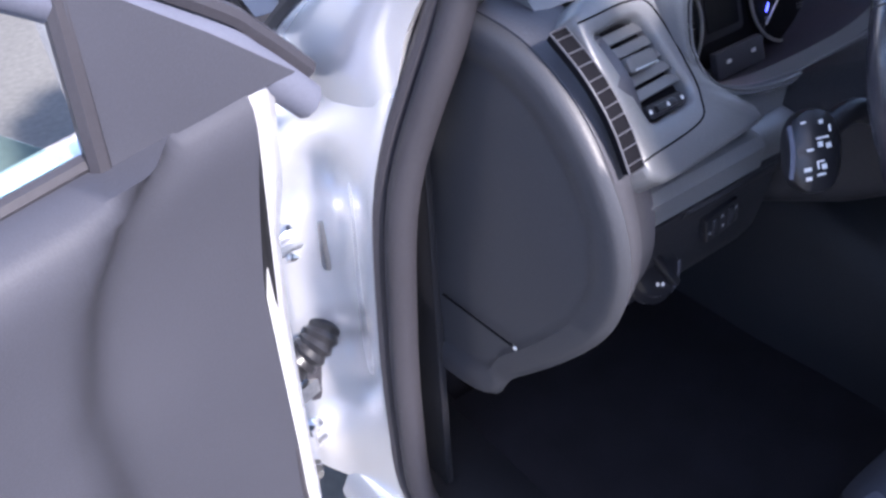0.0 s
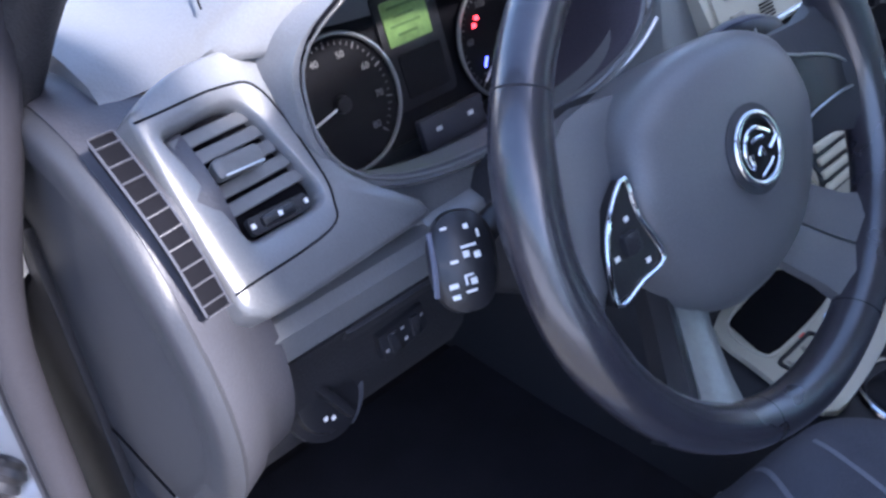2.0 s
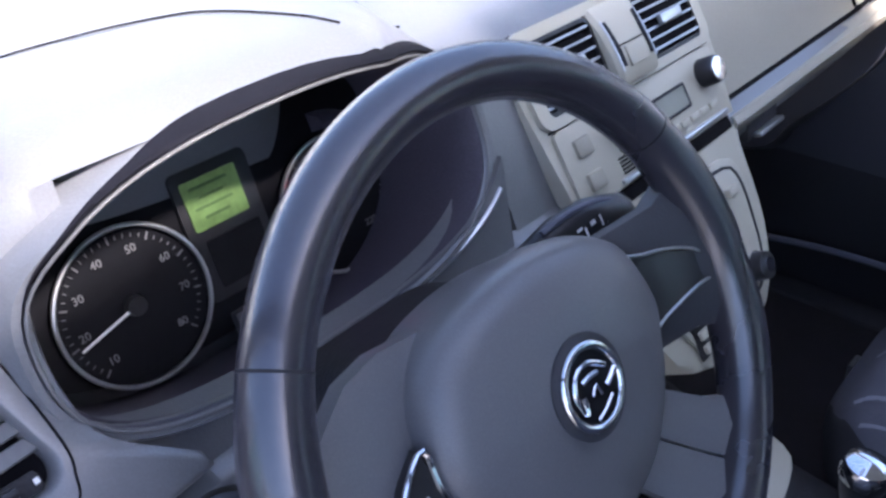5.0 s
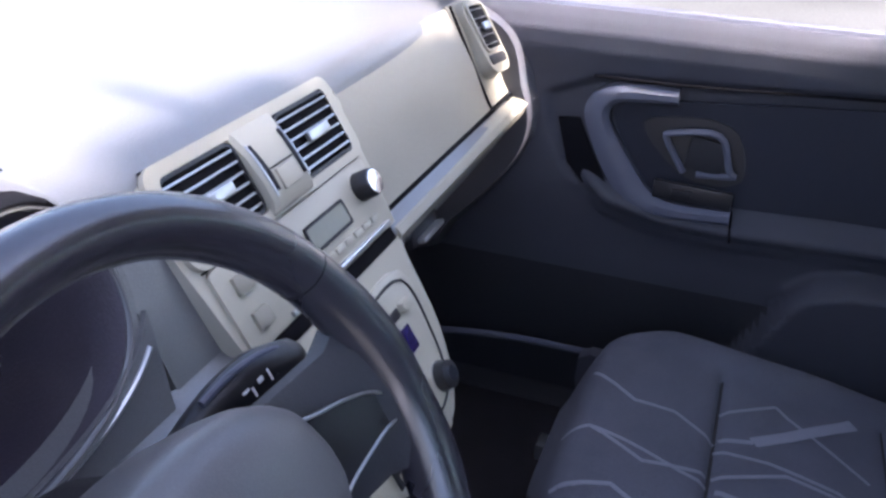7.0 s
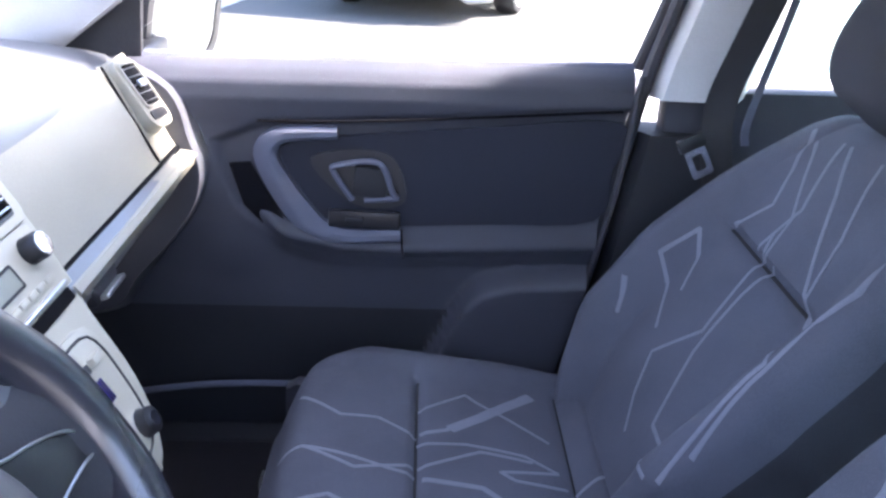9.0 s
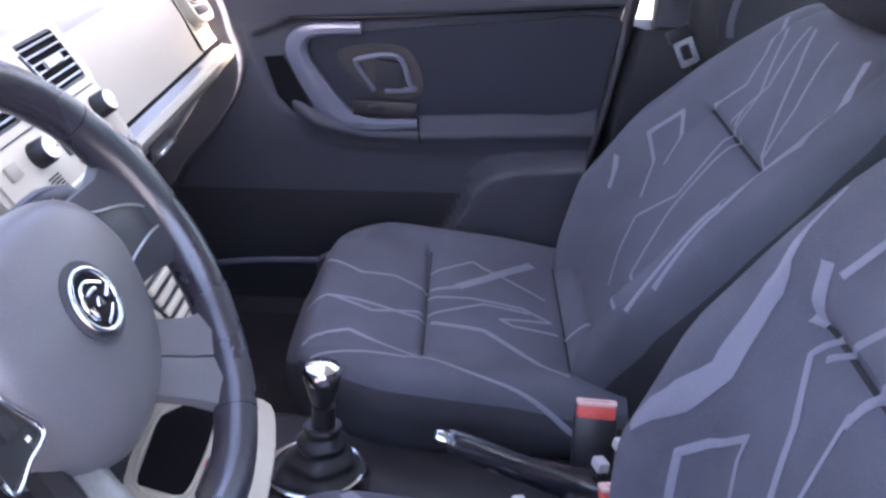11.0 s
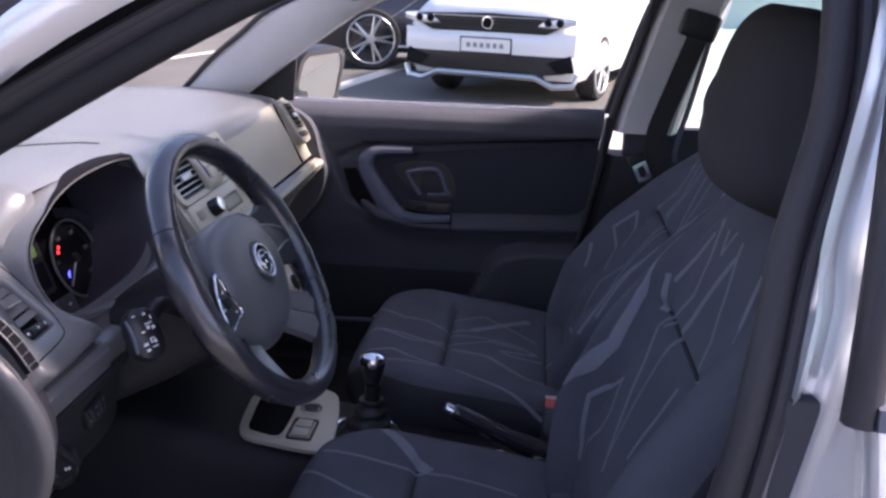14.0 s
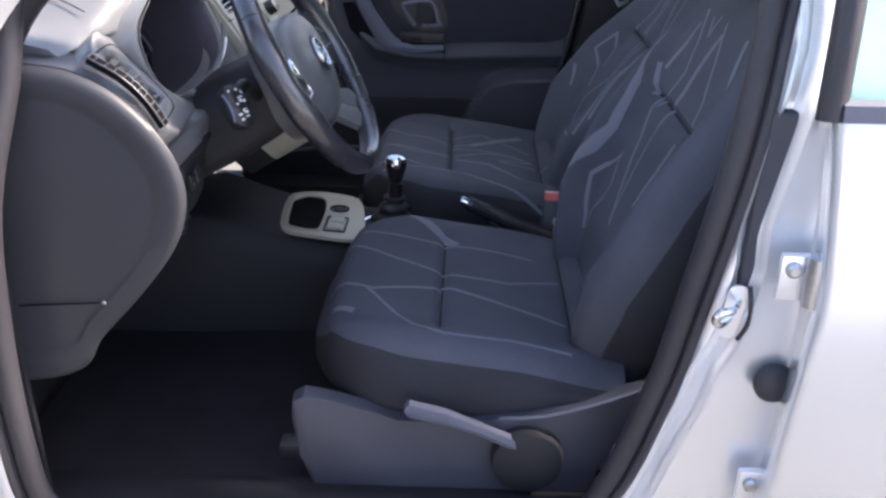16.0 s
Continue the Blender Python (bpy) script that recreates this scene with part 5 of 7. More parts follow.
CUSHION_P = [
    ([(0.081, -0.03), (0.035, -0.091), (0.04, -0.143), (0.013, -0.197)], 0.003),
    ([(-0.059, -0.018), (-0.042, -0.047), (-0.078, -0.118), (-0.053, -0.192)], 0.003),
    ([(-0.042, -0.047), (-0.051, -0.091), (-0.069, -0.161), (-0.072, -0.196)], 0.003),
    ([(-0.159, -0.027), (-0.135, -0.091), (-0.198, -0.197)], 0.0035),
    ([(-0.198, -0.046), (-0.2, -0.107), (-0.2, -0.175), (-0.193, -0.206), (-0.215, -0.265), (-0.259, -0.405)], 0.0025),
    ([(0.078, -0.199), (0.129, -0.269), (0.11, -0.285), (0.034, -0.385)], 0.0028),
    ([(0.035, -0.243), (0.068, -0.285), (0.149, -0.37)], 0.009),
    ([(-0.003, -0.198), (0.003, -0.264), (-0.007, -0.346), (-0.034, -0.39)], 0.003),
    ([(-0.079, -0.206), (-0.088, -0.284), (-0.192, -0.402)], 0.0045),
    ([(-0.056, -0.2), (-0.011, -0.285), (-0.019, -0.356)], 0.003),
    ([(-0.034, -0.39), (-0.05, -0.309), (-0.064, -0.329), (-0.066, -0.398)], 0.003),
    ([(-0.073, -0.407), (-0.043, -0.47)], 0.003),
    ([(0.021, -0.202), (0.035, -0.243)], 0.004),
]
BACK_D = [
    ([(0.211, 0.155), (0.191, 0.208), (0.18, 0.261), (0.191, 0.365), (0.217, 0.452)], [(0.0, 0.0095), (0.22, 0.0105), (0.40, 0.0085), (0.55, 0.0055), (1.0, 0.0032)]),
    ([(0.131, 0.078), (0.166, 0.169), (0.151, 0.2), (0.117, 0.238)], 0.004),
    ([(0.112, 0.087), (0.112, 0.122), (0.083, 0.162), (0.083, 0.192), (0.11, 0.217), (0.121, 0.239)], 0.003),
    ([(0.172, 0.397), (0.154, 0.345)], 0.006),
    ([(-0.02, 0.152), (0.017, 0.199), (0.083, 0.283), (0.134, 0.326), (0.125, 0.354)], 0.0042),
    ([(0.114, 0.335), (0.062, 0.41), (0.084, 0.462), (0.131, 0.51)], 0.0038),
    ([(-0.008, 0.171), (0.013, 0.239), (0.047, 0.329)], 0.0026),
    ([(0.041, 0.319), (0.044, 0.349), (0.02, 0.386), (-0.002, 0.492)], [(0.0, 0.004), (0.35, 0.0075), (1.0, 0.0065)]),
    ([(-0.074, 0.212), (-0.076, 0.276), (-0.07, 0.326)], 0.004),
    ([(0.155, 0.394), (0.136, 0.449), (0.128, 0.488)], 0.0035),
    ([(-0.087, 0.346), (-0.081, 0.401), (-0.041, 0.456), (0.013, 0.51)], 0.003),
    ([(-0.187, 0.406), (-0.133, 0.447), (-0.102, 0.506)], 0.005),
    ([(0.053, 0.476), (0.085, 0.506)], 0.003),
    ([(0.053, 0.476), (0.054, 0.513)], 0.003),
]
BACK_P = [
    ([(0.189, 0.199), (0.164, 0.151)], 0.003),
    ([(0.077, 0.188), (0.184, 0.259), (0.173, 0.324)], 0.003),
    ([(0.172, 0.32), (0.104, 0.246)], 0.0028),
    ([(-0.036, 0.078), (0.04, 0.168), (-0.012, 0.243), (0.03, 0.347), (0.05, 0.392)], 0.003),
    ([(-0.217, 0.119), (-0.085, 0.126), (-0.033, 0.22), (-0.006, 0.309), (-0.001, 0.362)], 0.003),
    ([(-0.233, 0.13), (-0.212, 0.3), (-0.091, 0.367), (0.005, 0.473), (0.073, 0.531)], 0.003),
    ([(-0.24, 0.177), (-0.22, 0.296), (-0.201, 0.365)], 0.003),
    ([(-0.201, 0.365), (-0.202, 0.412), (-0.156, 0.482), (-0.107, 0.532)], 0.0055),
    ([(0.148, 0.358), (0.102, 0.414), (0.167, 0.525)], 0.003),
    ([(0.057, 0.36), (0.037, 0.434), (0.093, 0.53)], 0.003),
    ([(0.028, 0.355), (0.039, 0.417), (0.141, 0.512)], 0.0026),
    ([(-0.1, 0.363), (-0.074, 0.436), (-0.007, 0.533)], 0.0026),
]


def ribbon(tree, pts, half, cast, lift=0.0012):
    """A thin woven stripe laid on a padded surface: points in the surface's plan, cast onto it; half: half its width, or that along its length."""
    widths = half if isinstance(half, list) else [(0.0, half), (1.0, half)]
    dense = []
    for (a, b), (c, d) in zip(pts, pts[1:]):
        n = max(2, int(math.hypot(c - a, d - b) / 0.005))
        dense += [(a + (c - a) * k / n, b + (d - b) * k / n) for k in range(n)]
    dense.append(pts[-1])
    bm = bmesh.new()
    last = None
    for i, (a, b) in enumerate(dense):
        p, q = dense[max(i - 1, 0)], dense[min(i + 1, len(dense) - 1)]
        l = math.hypot(q[0] - p[0], q[1] - p[1]) or 1
        half = lerp(widths, i / (len(dense) - 1))
        nx, ny = -(q[1] - p[1]) / l * half, (q[0] - p[0]) / l * half
        row = []
        for k in (-1, -0.5, 0, 0.5, 1):
            o, w = cast(a + nx * k, b + ny * k)
            hit, nor, _, _ = tree.ray_cast(o, w)
            if hit is None:
                row = None
                break
            if nor.dot(w) > 0:
                nor = -nor
            row.append(hit + nor * (lift * (1.0 if abs(k) < 0.8 else 0.7) + half * 0.06))
        if row is None:
            last = None
            continue
        now = [bm.verts.new(p) for p in row]
        if last:
            for c in range(4):
                bm.faces.new((last[c], last[c + 1], now[c + 1], now[c]))
        last = now
    return bm


def seat(cx, recline, side, label, levers):
    """side: -1 the driver's seat (door at minus x), 1 the passenger's."""
    s = thing("front_seat", label, "seat", "front seats")
    # cushion
    rings, W, n = [], 0.262, 72
    ys = [0.012 - 0.49 * (k / 64) ** 1.0 for k in range(65)]
    for y in ys:
        f = max(0.0, (y + 0.17) / 0.186)
        hw = W * (max(0.0, 1 - f ** 2.5)) ** (1 / 2.3)
        hw = max(hw, 0.03) if y < 0.012 else 0.10
        top = 0.529 - 0.125 * max(0.0, -0.06 - y) - 0.075 * ease(-0.045, 0.020, y) ** 1.5
        groove = 0.010 * math.exp(-((y + 0.197) / 0.0055) ** 2) + 0.007 * math.exp(-((y + 0.408) / 0.005) ** 2)
        roll = 0.018 * math.exp(-((y + 0.442) / 0.022) ** 2)
        puff = 0.006 * math.sin(math.pi * ((y + 0.197) / 0.205 % 1.0))
        ring = []
        for k in range(n):
            a = 2 * math.pi * k / n
            c, d = math.cos(a), math.sin(a)
            x = hw * math.copysign(abs(c) ** (2 / 4.2), c)
            z0 = math.copysign(abs(d) ** (2 / 4.2), d)
            mid = (top + 0.39) / 2
            z = mid + (top - 0.39) / 2 * z0
            if d > 0:
                q = abs(x) / W
                centre = 1 - ease(0.60, 0.74, q)
                z += (0.022 * ease(0.55, 0.80, q) - 0.020 * ease(0.86, 1.0, q) ** 2) * min(1, d * 4)
                z -= (groove - roll * 1.0) * centre * min(1, d * 5)
                z += puff * centre * min(1, d * 4)
                z -= 0.006 * math.exp(-((q - 0.63) / 0.018) ** 2) * min(1, d * 4)
                z += (0.003 * math.exp(-((y + 0.13) / 0.09) ** 2) - 0.034 * ease(0.55, 1.0, abs(x) / W) * ease(-0.13, 0.01, y) - 0.016 * ease(0.7, 1.0, q) * ease(-0.30, -0.46, y)) * min(1, d * 4)
            ring.append((cx + x, y, z))
        rings.append(ring)
    bm = loft(rings)
    finish(bm)
    tree = BVHTree.FromBMesh(bm)
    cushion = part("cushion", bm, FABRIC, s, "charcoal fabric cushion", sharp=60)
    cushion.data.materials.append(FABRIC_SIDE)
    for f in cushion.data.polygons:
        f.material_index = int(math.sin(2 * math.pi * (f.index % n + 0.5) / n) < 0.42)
    for pts, half in (CUSHION_D if side < 0 else CUSHION_P):
        part("stripe", ribbon(tree, [(cx + u, y) for u, y in pts], half, lambda u, y: (Vector((u, y, 0.9)), Vector((0, 0, -1)))), STRIPE, cushion)
    for y in (-0.197, -0.408):
        part("seam", ribbon(tree, [(cx - 0.160, y), (cx + 0.160, y)], 0.0020, lambda u, v: (Vector((u, v, 0.9)), Vector((0, 0, -1))), 0.0006), SEAM, cushion)
    # backrest
    ph = radians(recline)
    B = Matrix((Vector((1, 0, 0)), Vector((0, math.cos(ph), math.sin(ph))), Vector((0, -math.sin(ph), math.cos(ph))))).transposed().to_4x4()
    B.translation = (cx, -0.47, 0.47)
    rings = []
    for k in range(61):
        h = -0.05 + 0.635 * k / 60
        hw = lerp([(-0.05, 0.190), (0.03, 0.222), (0.10, 0.256), (0.25, 0.276), (0.36, 0.268), (0.46, 0.250), (0.53, 0.225), (0.57, 0.185), (0.585, 0.14)], h)
        dc = lerp([(-0.05, 0.02), (0.0, 0.035), (0.12, 0.050), (0.25, 0.042), (0.36, 0.030), (0.50, 0.020), (0.56, 0.010), (0.585, -0.02)], h)
        bol = lerp([(-0.05, 0.030), (0.03, 0.055), (0.13, 0.070), (0.28, 0.066), (0.40, 0.045), (0.50, 0.018), (0.585, 0.0)], h)
        back = lerp([(-0.05, -0.07), (0.2, -0.085), (0.45, -0.075), (0.56, -0.06), (0.585, -0.04)], h)
        groove = 0.011 * math.exp(-((h - 0.350) / 0.006) ** 2)
        puff = 0.008 * math.sin(math.pi * min(1, max(0, (h - 0.02) / 0.33))) if h < 0.35 else 0.006 * math.sin(math.pi * min(1, (h - 0.35) / 0.2))
        ring = []
        for i in range(72):
            a = 2 * math.pi * i / 72
            c, d = math.cos(a), math.sin(a)
            x = hw * math.copysign(abs(c) ** (2 / 3.4), c)
            z0 = math.copysign(abs(d) ** (2 / 3.0), d)
            dep = (dc + back) / 2 + (dc - back) / 2 * z0
            if d > 0:
                q = abs(x) / hw
                centre = 1 - ease(0.58, 0.72, q)
                dep += (bol * ease(0.52, 0.78, q) - bol * 0.5 * ease(0.88, 1.0, q) ** 2) * min(1, d * 4)
                dep += (puff - groove) * centre * min(1, d * 5)
                dep -= 0.006 * math.exp(-((q - 0.66) / 0.02) ** 2) * min(1, d * 4)
            ring.append(B @ Vector((x, dep, h)))
        rings.append(ring)
    bm = loft(rings)
    finish(bm)
    tree = BVHTree.FromBMesh(bm)
    rest = part("backrest", bm, FABRIC, s, "charcoal fabric backrest with pale geometric lines", sharp=60)
    fwd = (B.to_3x3() @ Vector((0, -1, 0))).normalized()
    cast = lambda u, h: (B @ Vector((u, 0.5, h)), fwd)
    rest.data.materials.append(FABRIC_SIDE)
    for f in rest.data.polygons:
        f.material_index = int(math.sin(2 * math.pi * (f.index % 72 + 0.5) / 72) < 0.30)
    for pts, half in (BACK_D if side < 0 else BACK_P):
        part("stripe", ribbon(tree, pts, half, cast), STRIPE, rest)
    part("seam", ribbon(tree, [(-0.180, 0.350), (0.150, 0.350)], 0.0024, cast, 0.0006), SEAM, rest)
    part("side_tag", rbox((0.002, 0.010, 0.028), 0.0008, B @ pose(side * 0.262, 0.0, 0.20, 12)), WHITE_MARK, rest)
    # headrest on two posts
    hr = []
    for k in range(25):
        t = k / 24
        h = 0.560 + 0.236 * t
        sq = (max(0.0, 1 - abs(2 * t - 1) ** 3.2)) ** (1 / 3.2)
        hw, dp = max(0.02, 0.148 * sq), max(0.012, 0.080 * sq)
        off = 0.048 + 0.026 * t
        hr.append([B @ Vector((hw * math.copysign(abs(math.cos(a)) ** (2 / 2.7), math.cos(a)), off + dp * math.copysign(abs(math.sin(a)) ** (2 / 2.4), math.sin(a)), h)) for a in [2 * math.pi * i / 40 for i in range(40)]])
    head = part("headrest", loft(hr), FABRIC_SIDE, s, "dark fabric headrest", sharp=60)
    for u in (-0.06, 0.06):
        part("headrest_post", sweep([B @ Vector((u, -0.03, 0.55)), B @ Vector((u, 0.045, 0.60))], 0.006, 10), CHROME, head)
    # base: rails and side cladding
    part("seat_frame", rbox((0.42, 0.34, 0.10), 0.02, pose(cx, -0.25, 0.345)), LOWER, s)
    for u in (-0.19, 0.19):
        part("seat_rail", rbox((0.035, 0.56, 0.03), 0.004, pose(cx + u, -0.22, 0.292)), STEEL, s)
    ox = cx + side * 0.262
    clad = smooth_path([(0.02, 0.44, 0), (-0.06, 0.437, 0), (-0.18, 0.404, 0), (-0.288, 0.420, 0), (-0.43, 0.452, 0), (-0.50, 0.478, 0), (-0.535, 0.465, 0), (-0.50, 0.42, 0), (-0.45, 0.36, 0), (-0.42, 0.275, 0), (-0.2, 0.262, 0), (-0.05, 0.262, 0), (0.0, 0.30, 0)], 3, closed=True)
    part("side_cladding", prism([(p.x, p.y) for p in clad], 0.03, axes((ox - side * 0.018, 0, 0), (0, 1, 0), (0, 0, 1)) if side > 0 else axes((ox + 0.018, 0, 0), (0, 1, 0), (0, 0, 1)) @ Matrix.Diagonal((1, 1, -1, 1)), 0.008), CLADDING, s, "dark grey plastic side cladding")
    if levers:
        lv = part("height_lever", loft([[(ox - 0.030 + w, y, z + t) for w, t in ((0.0, -h), (-0.008, -h * 0.6), (-0.010, 0), (-0.006, h * 0.8), (0.004, h), (0.012, 0))] for y, z, h in ((-0.151, 0.448, 0.006), (-0.158, 0.446, 0.015), (-0.21, 0.434, 0.014), (-0.26, 0.416, 0.011), (-0.31, 0.392, 0.012), (-0.335, 0.375, 0.016))]), TRIM_GREY, s, "grey height lever")
        part("recline_knob", lathe([(0.001, -0.02), (0.054, -0.02), (0.056, -0.004), (0.052, 0.012), (0.036, 0.018), (0.001, 0.019)], axes((ox - 0.022, -0.335, 0.357), (0, -1, 0), (0, 0, 1)), 36), LOWER, s, "dark round recline wheel")
        part("cladding_bead", sweep(smooth_path([(ox - 0.014, -0.29, 0.424), (ox - 0.018, -0.355, 0.432), (ox - 0.018, -0.43, 0.456), (ox - 0.012, -0.50, 0.482)], 5), 0.003, 8), TRIM_GREY, s)
    return s


seat(-0.362, 20, -1, "driver's seat in charcoal fabric with pale geometric lines", True)
seat(0.335, 33, 1, "passenger seat in charcoal fabric with pale geometric lines", False)

# buckles between the seats
for x, y, z, rz in ((0.073, -0.430, 0.497, 84), (-0.098, -0.437, 0.507, 96)):
    b = thing("belt_buckle", "black seat belt buckle with red release button", "buckle", "seat belt buckles")
    m = pose(x, y, z, 0, 0, rz) @ pose(0, 0, 0, 20)
    part("buckle_body", rbox((0.056, 0.026, 0.090), 0.006, m @ pose(0, 0, -0.050)), BLACK, b)
    part("release_button", rbox((0.050, 0.024, 0.022), 0.004, m @ pose(0, 0.0, 0.000)), RED, b, "red release button")
    part("buckle_rim", ring_plate(rounded(0.052, 0.025, 0.005), rounded(0.034, 0.0065, 0.002), 0.003, m @ pose(0, 0, 0.010)), BUCKLE_RIM, b, "pale pink rim")
    part("buckle_stalk", sweep([m @ Vector((0, 0, -0.09)), (x, y - 0.02, 0.40)], 0.016, 10, up=(1, 0, 0), flat=0.5), LOWER, b)
for x, y, z in ((0.0, -0.452, 0.516), (0.0, -0.429, 0.486), (-0.06, -0.326, 0.472)):
    cp = thing("plastic_clip", "small pale plastic clip between the seats", "clip")
    part("clip", rbox((0.020, 0.016, 0.014), 0.003, pose(x, y, z - 0.016, 10, 0, 20)), CLIP, cp)
    part("clip_stem", rbox((0.008, 0.008, z - 0.42), 0.002, pose(x, y, (z - 0.026 + 0.39) / 2)), BLACK, cp)

# passenger's seat belt
belt = thing("seat_belt", "black seat belt hanging from the pillar with steel tongue", "seat belt")


def strap(pts, w):
    P = smooth_path(pts, 6)
    return loft([[p + Vector((0.0, w, 0)), p + Vector((-0.0025, w, 0)), p + Vector((-0.0025, -w, 0)), p + Vector((0.0, -w, 0))] for p in P])


part("webbing", strap([(0.600, -0.710, 1.165), (0.612, -0.665, 1.02), (0.618, -0.640, 0.93), (0.612, -0.640, 0.86), (0.60, -0.66, 0.74), (0.585, -0.68, 0.55)], 0.024), BELT, belt)
part("webbing_edge", strap([(0.604, -0.738, 1.17), (0.622, -0.715, 1.03), (0.634, -0.69, 0.90), (0.630, -0.69, 0.86)], 0.006), TRIM_GREY, belt)
part("belt_anchor", rbox((0.03, 0.085, 0.06), 0.014, pose(0.604, -0.708, 1.175, 15), 3), BLACK, belt)
TG = axes((0.597, -0.612, 0.842), (0.1, -0.75, 0.35), (0.1, 0.45, 0.88))
part("tongue", ring_plate(rounded(0.034, 0.046, 0.006), rounded(0.016, 0.024, 0.003), 0.003, TG), CHROME, belt, "steel belt tongue")
part("tongue_grip", rbox((0.042, 0.022, 0.012), 0.004, TG @ pose(0.0, 0.032, 0)), BLACK, belt)

# ---- passenger's door, closed ----
pdoor = thing("passenger_door", "closed passenger door with dark panel and grey handle surround", "door")


def pocket_edge(y):
    return lerp([(-0.50, 0.645), (-0.35, 0.636), (-0.298, 0.622), (-0.27, 0.597), (-0.247, 0.552), (-0.227, 0.509), (-0.195, 0.45), (-0.18, 0.30)], y)


def panel_x(y, z):
    x = lerp([(0.30, 0.690), (0.42, 0.682), (0.53, 0.676), (0.60, 0.672), (0.66, 0.664), (0.70, 0.662), (0.86, 0.672), (0.905, 0.664), (0.930, 0.668), (0.948, 0.682), (0.960, 0.705)], z)
    lo = lerp([(-0.50, 0.655), (-0.16, 0.642), (-0.07, 0.644), (0.02, 0.665), (0.09, 0.72), (0.125, 0.80), (0.14, 0.86)], y)
    hi = lerp([(-0.50, 0.900), (-0.07, 0.873), (0.05, 0.868), (0.12, 0.84)], y)
    inside = ease(lo - 0.006, lo + 0.012, z) * (1 - ease(hi - 0.010, hi + 0.006, z)) * (1 - ease(0.115, 0.14, y))
    x += 0.012 * inside
    arm = math.exp(-((z - (lo + 0.022)) / 0.022) ** 2) * (1 - ease(0.02, 0.11, y))
    x -= 0.030 * arm
    edge = pocket_edge(y)
    return x - (1 - ease(edge - 0.030, edge, z)) * (1 - ease(-0.205, -0.17, y)) * 0.05


rings = []
zs = [0.30 + 0.66 * k / 132 for k in range(133)]
ysd = [0.42 - 0.96 * k / 120 for k in range(121)]
for z in zs:
    rear = lerp([(0.3, -0.395), (0.404, -0.415), (0.616, -0.468), (0.789, -0.502), (0.96, -0.525)], z)
    rings.append([(panel_x(max(y, rear), z), max(y, rear), z) for y in ysd] + [(0.74, rear, z), (0.74, 0.42, z)])
panel = part("door_panel", loft(rings), DOOR_PANEL, pdoor, sharp=55)
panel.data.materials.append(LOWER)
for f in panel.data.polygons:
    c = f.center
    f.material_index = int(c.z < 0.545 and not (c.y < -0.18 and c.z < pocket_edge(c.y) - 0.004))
C_OUT = [(-0.064, 0.864), (0.017, 0.862), (0.051, 0.850), (0.068, 0.827), (0.062, 0.791), (0.025, 0.719), (-0.011, 0.684), (-0.065, 0.672), (-0.163, 0.678)]
C_IN = [(-0.064, 0.844), (0.012, 0.838), (0.030, 0.825), (0.030, 0.805), (0.014, 0.778), (-0.019, 0.732), (-0.046, 0.706), (-0.091, 0.696), (-0.163, 0.699)]
co, ci = smooth_path([(0.0, *p) for p in C_OUT], 5), smooth_path([(0.0, *p) for p in C_IN], 5)
rr = []
for a, b in zip(co, ci):
    base = 0.660 - 0.012 * ease(0.72, 0.67, (a.z + b.z) / 2)
    mid = (a + b) / 2
    rr.append([(base + 0.02, a.y, a.z), (base, a.y, a.z), (base - 0.006, (a * 0.7 + b * 0.3).y, (a * 0.7 + b * 0.3).z), (base - 0.006, (a * 0.3 + b * 0.7).y, (a * 0.3 + b * 0.7).z), (base + 0.002, b.y, b.z), (base + 0.02, b.y, b.z)])
part("handle_surround", loft(rr), TRIM_GREY, pdoor, "blue-grey curved handle surround")
insert = smooth_path([(-0.050, 0.846, 0), (0.012, 0.836, 0), (0.026, 0.815, 0), (0.0, 0.765, 0), (-0.045, 0.708, 0), (-0.10, 0.698, 0), (-0.30, 0.705, 0), (-0.478, 0.716, 0), (-0.500, 0.80, 0), (-0.508, 0.880, 0), (-0.30, 0.868, 0)], 4, closed=True)
part("door_insert", prism([(p.x, p.y) for p in insert], 0.006, Matrix(((0, 0, -1, 0.6745), (1, 0, 0, 0), (0, 1, 0, 0), (0, 0, 0, 1)))), DOOR_DARK, pdoor, "dark vinyl door insert")
part("panel_joint", sweep(smooth_path([(0.6625, 0.06, 0.871), (0.660, -0.07, 0.874), (0.660, -0.25, 0.883), (0.661, -0.505, 0.900)], 6), 0.0022, 6), MATTE, pdoor)
# black sheet painted for the shade inside the door's front pocket
part("pocket_shade", prism([(0.107, 0.802), (0.074, 0.805), (0.060, 0.775), (0.020, 0.700), (0.052, 0.694), (0.088, 0.734)], 0.004, Matrix(((0, 0, -1, 0.664), (1, 0, 0, 0), (0, 1, 0, 0), (0, 0, 0, 1)))), MATTE, pdoor)
hb = part("pull_bowl", prism([(p.x, p.y) for p in smooth_path([(-0.020, 0.812, 0), (-0.14, 0.822, 0), (-0.170, 0.742, 0), (-0.09, 0.736, 0)], 5, closed=True)], 0.003, Matrix(((0, 0, -1, 0.6690), (1, 0, 0, 0), (0, 1, 0, 0), (0, 0, 0, 1)))), BLACK, pdoor)
part("pull_handle", sweep(smooth_path([(0.662, -0.086, 0.745), (0.660, -0.058, 0.790), (0.658, -0.062, 0.803), (0.657, -0.128, 0.809), (0.658, -0.150, 0.760), (0.660, -0.156, 0.750), (0.661, -0.105, 0.745)], 5), 0.0052, 8, up=(1, 0, 0)), TRIM_GREY, hb, "satin grey pull handle")
